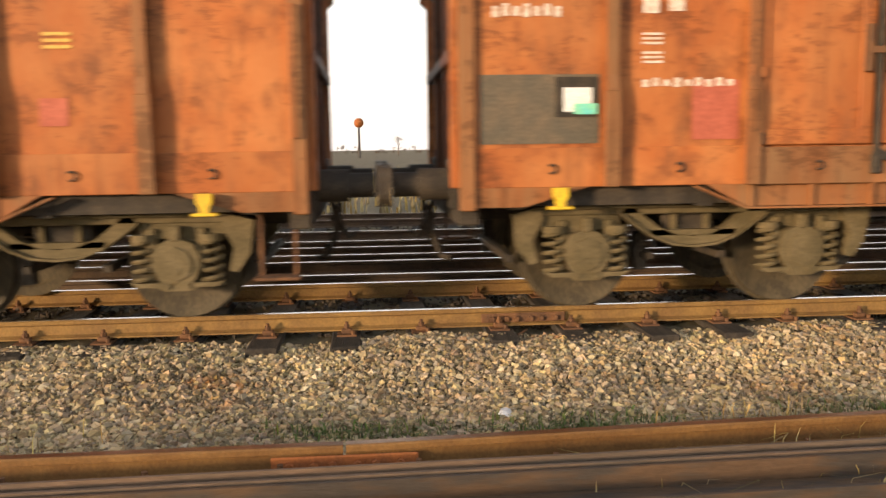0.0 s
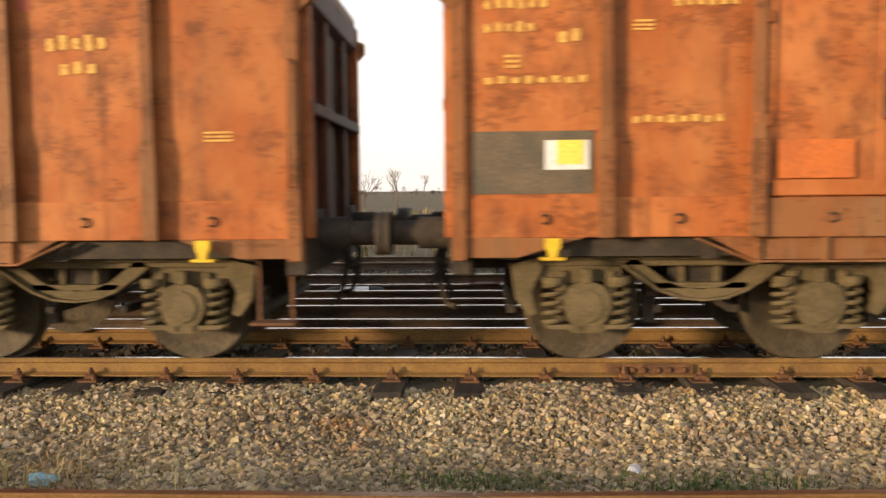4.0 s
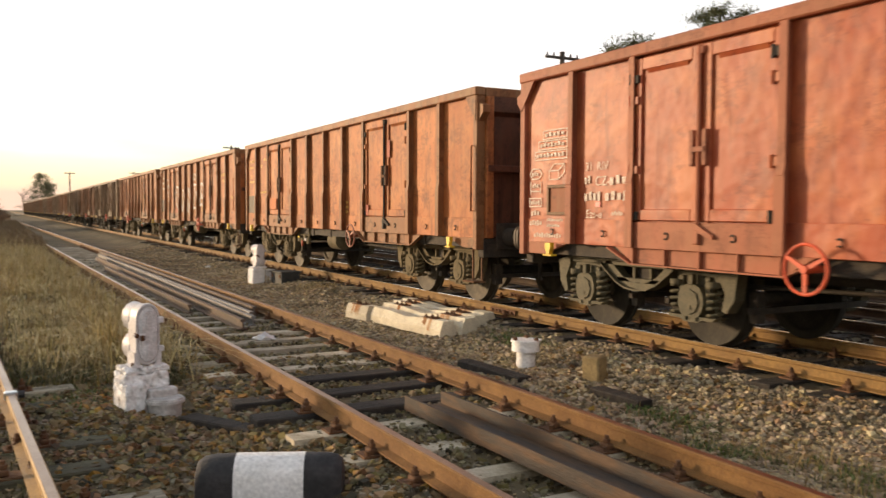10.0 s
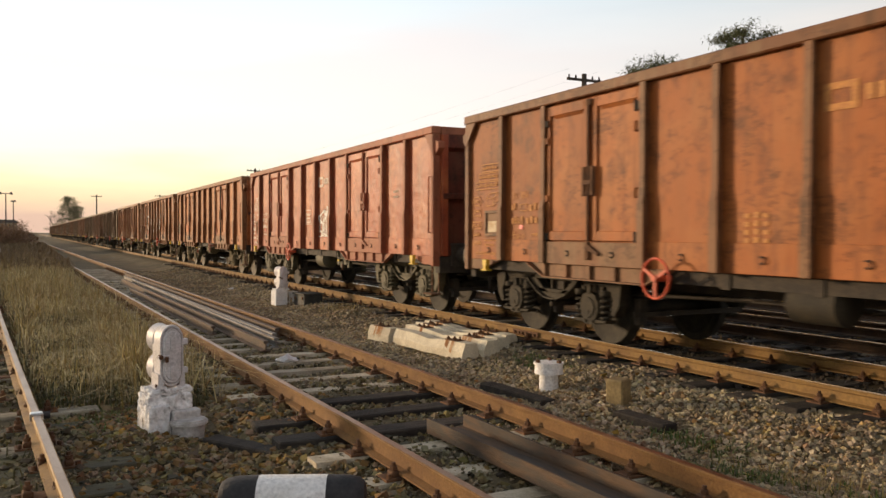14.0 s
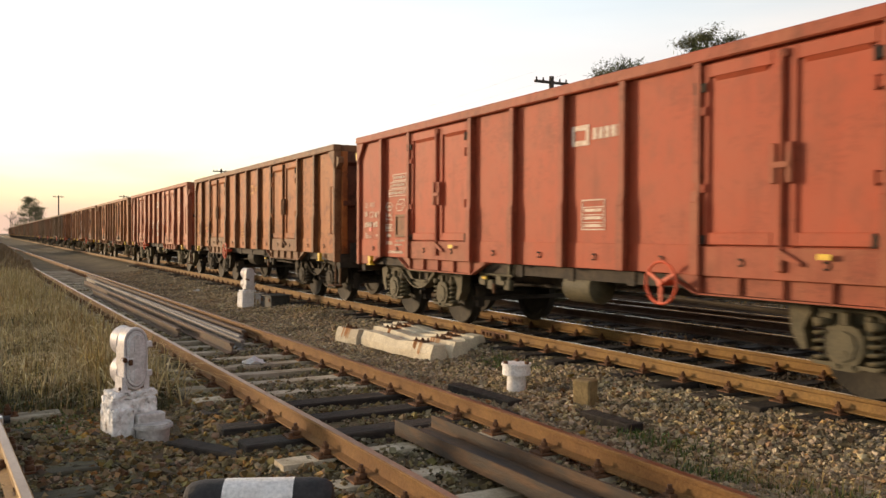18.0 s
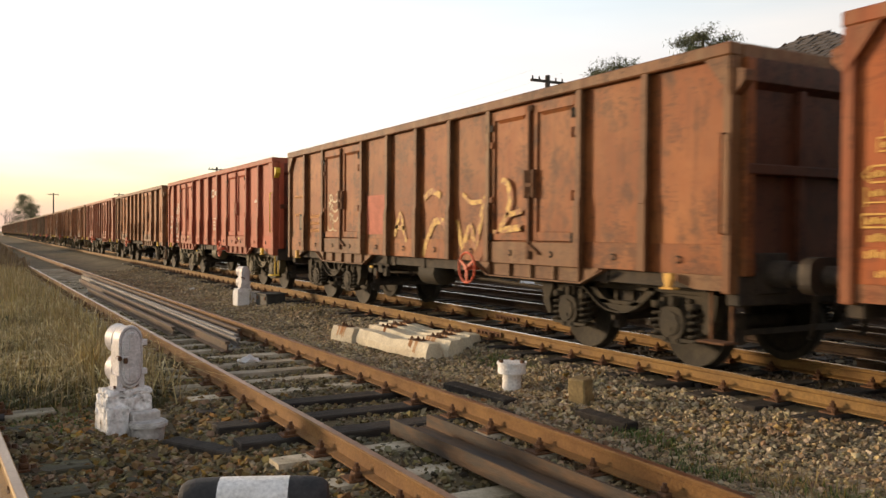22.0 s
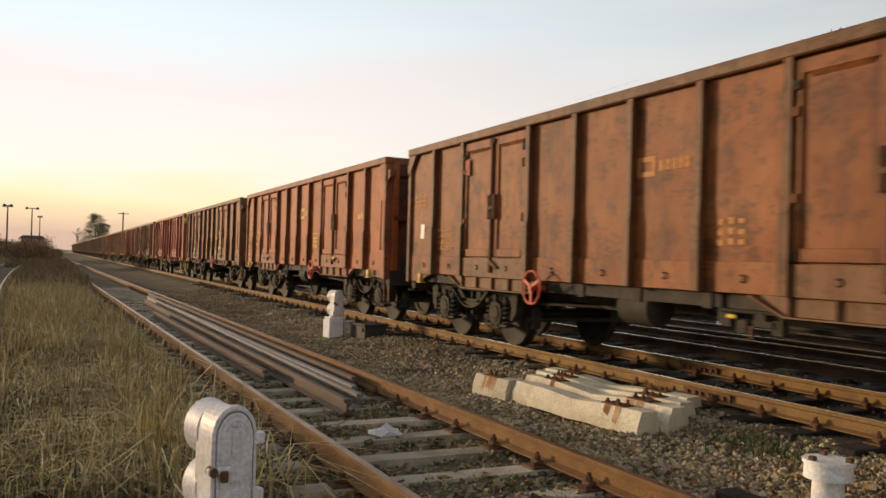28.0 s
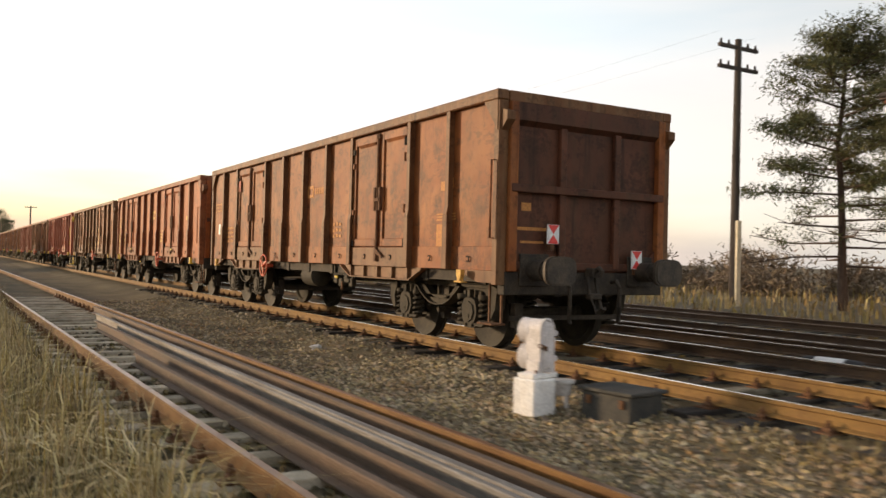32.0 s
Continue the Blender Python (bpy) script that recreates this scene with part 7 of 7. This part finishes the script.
# a red signal cabin and a low shed at the mouth of the curved track
REDWALL = mat("red_cabin_wall", (0.23, 0.062, 0.04), (0.17, 0.05, 0.034), 0.85, 0, 2, 0.2, 20)
cabin = thing("signal_cabin", pose(-100, -20.2, -0.1), "red-walled two-storey cabin with pale flat roof", "cabin")
part("wall", box(bmesh.new(), -3.2, 0, -3.8, 3.8, -0.4, 5.1), REDWALL, cabin)
part("roof", box(bmesh.new(), -3.8, 0.5, -4.3, 4.3, 5.1, 5.65, 0.06), CONC, cabin, "pale overhanging slab roof")
for y in (-2.4, 0.1, 2.2):
    for z, tall in ((0.9, 1.3), (3.1, 1.3)):
        w = part("window", box(bmesh.new(), 0.002, 0.06, y - 0.55, y + 0.55, z, z + tall), STUCCO, cabin, "pale window frame")
        for sd in (-0.26, 0.26):
            part("pane", box(bmesh.new(), 0.06, 0.075, y + sd - 0.22, y + sd + 0.22, z + 0.08, z + tall - 0.08), GLASSD, w)
shed = thing("goods_shed", pose(-150, -20.5, -0.35), "low grey shed with a pale sagging eave", "shed")
part("wall", box(bmesh.new(), -8, 0, -4.5, 4.2, 0, 3.0), MORTAR, shed)
bm = bmesh.new()
prism(bm, [(-5.2, 2.9), (5.0, 2.9), (5.0, 3.1), (1.2, 4.4), (-1.4, 4.4), (-5.2, 3.1)], "x", -8.6, 0.6)
part("roof", bm, ROOFT, shed)
part("eave", box(bmesh.new(), 0.6, 0.75, -5.3, 5.1, 2.75, 3.05), STUCCO, shed, "pale eave board")
for y in (-2.5, 0.8, 3.0):
    part("door", box(bmesh.new(), 0.003, 0.05, y - 0.6, y + 0.6, 0.1, 2.2), WOODB, shed)
tower = thing("water_tower", pose(-1.5, 165, -0.35), "thin water tower with a round reddish tank", "water tower")
part("shaft", cyl(bmesh.new(), (0, 0, 0), (0, 0, 6.6), 0.3, 0.22), FARDARK, tower)
bm = bmesh.new()
bmesh.ops.create_uvsphere(bm, u_segments=16, v_segments=10, radius=1.0, matrix=Matrix.Translation((0, 0, 7.2)))
part("tank", bm, BROWN, tower, soft=True)
field = part("field", raw_mesh("field", [(-600, 36, -0.33), (600, 36, -0.33), (600, 1400, -0.3), (-600, 1400, -0.3)], [(0, 1, 2, 3)]), mat("straw_field", (0.42, 0.37, 0.27), (0.34, 0.29, 0.2), 0.95, 0, 0.05, 0, 0.5))
tagged(field, "pale straw field beyond the railway yard", "field", kind="structure")


# ---- the brick house ----
# its front looks on the tracks; x runs along the front, y goes in, from the front's middle at the ground
house = thing("brick_house", pose(-23.4, 18.9, -0.35), "old yellow-brick two-storey station house with slate roof", "house")
WL, WR, UL, UR, DEEP, EAVE, FLOOR2 = -4.75, 4.75, -3.6, 4.55, 8.8, 7.1, 4.2
LOWIN = [(-2.55, 1.3, 3.0, 0.75), (0.3, 1.3, 3.0, 0.75), (2.9, 1.3, 3.0, 0.75)]
UPWIN = [(-0.9, 4.95, 6.75, 3.1)]


def pierced(bm, x0, x1, z0, z1, holes, y0, y1):
    """A wall along x with openings (centre, sill, head, width)."""
    cuts = sorted({x0, x1, *(c - w / 2 for c, a, b, w in holes), *(c + w / 2 for c, a, b, w in holes)})
    for a, b in zip(cuts, cuts[1:]):
        mid = (a + b) / 2
        z = z0
        for s, t in sorted((s, t) for c, s, t, w in holes if c - w / 2 < mid < c + w / 2):
            if s > z:
                box(bm, a, b, y0, y1, z, s)
            z = t
        if z < z1:
            box(bm, a, b, y0, y1, z, z1)
    bmesh.ops.remove_doubles(bm, verts=bm.verts, dist=0.001)


bm = bmesh.new()
pierced(bm, WL, WR, 0, FLOOR2, LOWIN, 0, 0.4)
low_wall = part("front_wall", bm, MORTAR, house, "yellow-brick lower front wall")
bm = bmesh.new()
pierced(bm, UL, UR, FLOOR2, EAVE, UPWIN, 0.08, 0.45)
up_wall = part("front_wall", bm, MORTAR, house, "yellow-brick upper front wall")
part("side_wall", box(bmesh.new(), WL, WL + 0.4, 0.4, DEEP, 0, FLOOR2), BRICK, house)
part("side_wall", box(bmesh.new(), UL, UL + 0.4, 0.45, DEEP, FLOOR2, EAVE), BRICK, house)
side_b = part("side_wall", box(bmesh.new(), WR - 0.4, WR, 0.4, DEEP, 0, FLOOR2), MORTAR, house, "yellow-brick end wall under the balcony")
part("side_wall", box(bmesh.new(), UR - 0.4, UR, 0.45, DEEP, FLOOR2, EAVE), BRICK, house, "brick wall behind the balcony")
part("balcony_door", box(bmesh.new(), UR, UR + 0.04, 2.2, 4.6, FLOOR2, FLOOR2 + 2.3, 0.01), WOODB, house, "brown boarded balcony door")
part("end_window", box(bmesh.new(), WR, WR + 0.03, 3.2, 4.1, 1.3, 3.0), GLASSD, house, "dark narrow window in the end wall")
part("rear_wall", box(bmesh.new(), WL, WR, DEEP - 0.4, DEEP, 0, EAVE), BRICK, house)
part("lower_room", box(bmesh.new(), WL + 0.5, WR - 0.5, 1.0, DEEP - 0.5, 0.2, FLOOR2 - 0.3), GLASSD, house, "dark unlit rooms behind the windows")
part("room_wall", box(bmesh.new(), UL + 0.5, UR - 0.5, 2.4, 2.6, FLOOR2, EAVE), STUCCO, house, "pale inner wall seen through the window")
part("inner_doorway", box(bmesh.new(), 0.1, 1.5, 2.36, 2.4, FLOOR2 + 0.7, EAVE - 0.5), GLASSD, house, "dark window in the inner wall")
part("string_course", box(bmesh.new(), WL - 0.06, WR + 0.06, -0.07, 0.3, FLOOR2 - 0.2, FLOOR2 + 0.06, 0.02), STUCCO, house, "pale stone band between the storeys")
for x, s, top, z0 in ((WL, 1, FLOOR2 - 0.25, 0.05), (WR, -1, FLOOR2 - 0.25, 0.05), (UL, 1, EAVE - 0.1, FLOOR2 + 0.08), (UR, -1, EAVE - 0.1, FLOOR2 + 0.08)):
    i = 0
    y0 = -0.035 if z0 < 1 else 0.045
    while z0 + 0.5 < top:
        w = (0.5, 0.34)[i % 2]
        q = part("quoin", box(bmesh.new(), min(x - s * 0.03, x + s * w), max(x - s * 0.03, x + s * w), y0, y0 + 0.3, z0, z0 + 0.48, 0.015), STUCCO, house)
        z0, i = z0 + 0.5, i + 1
for c, a, b, w in LOWIN + UPWIN:
    win = part("window", box(bmesh.new(), c - w / 2 - 0.12, c + w / 2 + 0.12, -0.1, 0.3, a - 0.16, a), STUCCO, house, "window opening with pale sill")
    bm = bmesh.new()
    for p in (c - w / 2, c + w / 2 - 0.08):
        box(bm, p, p + 0.08, 0.28, 0.36, a, b)
    box(bm, c - w / 2, c + w / 2, 0.28, 0.36, b - 0.1, b)
    if w > 2:
        box(bm, c + 0.45, c + 0.52, 0.28, 0.36, a, b)
    part("frame", bm, WOODB, win)
    if w < 2:
        # segmental arch of bricks on edge over the window, its corners filled
        for i in range(9):
            g = -0.5 + i / 8
            v = part("brick", box(bmesh.new(), -0.055, 0.055, -0.02, 0.3, 0.0, 0.26), BRICK, win)
            v.matrix_basis = pose(c + g * (w + 0.12), 0, b - 0.02 + 0.16 * (1 - 4 * g * g), 0, 22 * g * 2, 0)
    else:
        part("lintel", box(bmesh.new(), c - w / 2 - 0.15, c + w / 2 + 0.15, 0.03, 0.3, b, b + 0.2, 0.01), WOODB, win)
# balcony on the end wall
part("balcony_floor", box(bmesh.new(), WR, WR + 1.5, 0.2, DEEP - 1, FLOOR2 - 0.15, FLOOR2), STUCCO, house)
part("balcony_post", box(bmesh.new(), WR + 1.3, WR + 1.45, 0.25, 0.4, FLOOR2, EAVE - 0.1), WOODB, house)
rail_b = part("railing", box(bmesh.new(), WR, WR + 1.45, 0.25, 0.31, FLOOR2 + 0.95, FLOOR2 + 1.02), IRON, house)
for i in range(11):
    part("baluster", box(bmesh.new(), WR + 0.08 + 0.13 * i, WR + 0.1 + 0.13 * i, 0.27, 0.29, FLOOR2, FLOOR2 + 0.95), IRON, rail_b)
# hipped roof
P_ = [(WL - 0.85, -0.75, EAVE), (WR + 2.3, -0.75, EAVE), (WR + 2.3, DEEP + 0.75, EAVE), (WL - 0.85, DEEP + 0.75, EAVE), (-0.35, DEEP / 2, 10.3), (0.9, DEEP / 2, 10.3)]
bm = bmesh.new()
vs = [bm.verts.new(p) for p in P_] + [bm.verts.new((p[0], p[1], p[2] - 0.18)) for p in P_]
for q in ((0, 1, 5, 4), (1, 2, 5), (2, 3, 4, 5), (3, 0, 4)):
    bm.faces.new([vs[i] for i in q])
    bm.faces.new([vs[i + 6] for i in reversed(q)])
for i in range(4):
    j = (i + 1) % 4
    bm.faces.new((vs[i], vs[j], vs[j + 6], vs[i + 6]))
bmesh.ops.recalc_face_normals(bm, faces=bm.faces)
roof = part("roof", bm, ROOFT, house, "dark slate hipped roof")
part("soffit", box(bmesh.new(), WL - 0.75, WR + 2.2, -0.65, 0.05, EAVE - 0.3, EAVE - 0.2), WOODB, roof, "brown boarded eaves")
part("gutter", cyl(bmesh.new(), (WL - 0.8, -0.8, EAVE - 0.06), (WR + 2.25, -0.8, EAVE - 0.06), 0.07, seg=8), FARDARK, roof)
# slates in courses on the two slopes that are seen
SLATES = [mesh_of("slate", box(bmesh.new(), -w / 2, w / 2, -0.21, 0.21, 0.0, 0.03)) for w in (0.56, 0.6, 0.52)]
random.seed(3)
A0, A1, A4, A5 = (Vector(P_[i]) for i in (0, 1, 4, 5))
rows_ = 15
for i in range(rows_):
    f = (i + 0.5) / rows_
    p, q = A0.lerp(A4, f), A1.lerp(A5, f)
    tilt = math.degrees(math.atan2(3.2, DEEP / 2 + 0.75))
    n_ = max(int((q.x - p.x) / 0.62), 1)
    for j in range(n_):
        part("slate", SLATES[(i + j) % 3], ROOFT, roof).matrix_basis = pose(p.x + (q.x - p.x) * (j + 0.5) / n_, p.y, p.z + 0.02 + random.uniform(0, 0.012), tilt - 3.5, 0, random.uniform(-1.5, 1.5))
A3 = Vector(P_[3])
for i in range(12):
    f = (i + 0.5) / 12
    p, q = A0.lerp(A4, f), A3.lerp(A4, f)
    bm = bmesh.new()
    box(bm, -0.25, 0.25, p.y, q.y, 0.0, 0.03)
    c = part("slate_course", bm, ROOFT, roof)
    c.matrix_basis = Matrix.Translation((p.x, 0, p.z + 0.015)) @ pose(0, 0, 0, 0, -math.degrees(math.atan2(3.2, 5.25)) + 3, 0)
# bricks of the front and of the end wall: the nearest singly, the rest joined
BRICKS = mat("yellow_brick_courses", (0.56, 0.41, 0.23), (0.46, 0.31, 0.17), 0.9, 0, 3, 0.2, 40, island=0.22)
BW, BH = 0.26, 0.085
ONE = mesh_of("brick", box(bmesh.new(), 0.005, BW - 0.005, -0.014, 0.0, 0.005, BH - 0.005))
BOX_F = np.array([(0, 1, 3, 2), (4, 6, 7, 5), (0, 4, 5, 1), (2, 3, 7, 6), (0, 2, 6, 4), (1, 5, 7, 3)])


def courses(wall, x0, x1, z0, z1, holes, near, m):
    """Bricks over a wall along x, skipping the openings (x0, x1, z0, z1); those within the stretch near stand alone."""
    spots, alone = [], 0
    for r in range(int((z1 - z0) / BH)):
        for k in range(int((x1 - x0) / BW)):
            x, z = x0 + BW * k + (BW / 2 if r % 2 else 0), z0 + BH * r
            if x + BW > x1 or any(a - BW < x < b and c - BH < z < d for a, b, c, d in holes):
                continue
            if near[0] < x < near[1] and near[2] < z < near[3] and alone < 300:
                alone += 1
                part("brick", ONE, BRICK, wall).matrix_basis = m @ pose(x, 0, z)
            else:
                spots.append((x, 0.0, z))
    P = np.asarray(spots)
    dy = RNG.uniform(0.010, 0.017, len(P))
    v = np.repeat(P[:, None], 8, 1)
    k = 0
    for i in (0.005, BW - 0.005):
        for j in (0, 1):
            for h in (0.005, BH - 0.005):
                v[:, k, 0] += i
                v[:, k, 1] -= dy if j == 0 else 0.0
                v[:, k, 2] += h
                k += 1
    f = (BOX_F[None] + 8 * np.arange(len(P))[:, None, None]).reshape(-1, 4)
    rest = part("brickwork", raw_mesh("brickwork", v.reshape(-1, 3), f), BRICKS, wall)
    rest.matrix_basis = m
    rest["kind"] = "stuff"


def around(holes):
    return [(c - w / 2 - 0.16, c + w / 2 + 0.16, a - 0.17, b + 0.34) for c, a, b, w in holes]


courses(low_wall, WL + 0.5, WR - 0.5, 0.02, FLOOR2 - 0.22, around(LOWIN), (WL, WL + 3.4, 0.6, 3.6), pose(0, 0, 0))
courses(up_wall, UL + 0.5, UR - 0.5, FLOOR2 + 0.1, EAVE - 0.3, around(UPWIN), (UL, UL + 3.0, FLOOR2, EAVE), pose(0, 0.08, 0))
courses(side_b, 0.35, DEEP - 0.4, 0.02, FLOOR2 - 0.2, [(2.9, 4.4, 1.1, 3.1)], (0, 3, 0.4, 3), Matrix.Translation((WR, 0, 0)) @ pose(0, 0, 0, 0, 0, 90))


# ---- motion ----
# how far the train is ahead of or behind an even braking, in metres at seconds
AHEAD = [(0, 0.12), (2, -0.04), (4, 0.1), (7, 0.2), (8, 0.15), (10, 0.0), (12, 0.05), (14, 0.1), (17, 0.0), (18, -0.1), (19, -0.2), (20, -0.26), (21, -0.32), (22, -0.38), (22.5, -0.38), (23, -0.36), (23.5, -0.32), (24, -0.29), (24.5, -0.36), (25, -0.48), (25.5, -0.55), (27.5, -0.24), (28, -0.24), (28.5, -0.16), (29, 0.10), (29.5, 0.52), (30, 1.02), (30.5, 1.48), (31, 1.75), (31.5, 1.96), (32, 2.25)]


def train_at(t):
    """How far the train's leading mark has come, in metres along the track."""
    return 0.052 - 3.7016 * t - 0.01405 * t * t - 0.0001023 * t ** 3 + float(np.interp(t, *zip(*AHEAD)))


def motions():
    steps = [i * 0.5 for i in range(65)]
    for k, car in TRAIN.items():
        walk(car, [(t, pose(train_at(t) + LEN * k - HALF, 0, 0)) for t in steps])
    times = [i * 0.13 for i in range(247)]
    near = {TRAIN[k] for k in range(-1, 9)}
    for car, w, x in WHEELSETS:
        if car in near:
            walk(w, [(t, pose(x, 0, 0.46, 0, math.degrees((train_at(t) - train_at(0)) / 0.46), 0)) for t in times if t <= 32] + [(32.0, pose(x, 0, 0.46, 0, math.degrees((train_at(32) - train_at(0)) / 0.46), 0))])


motions()
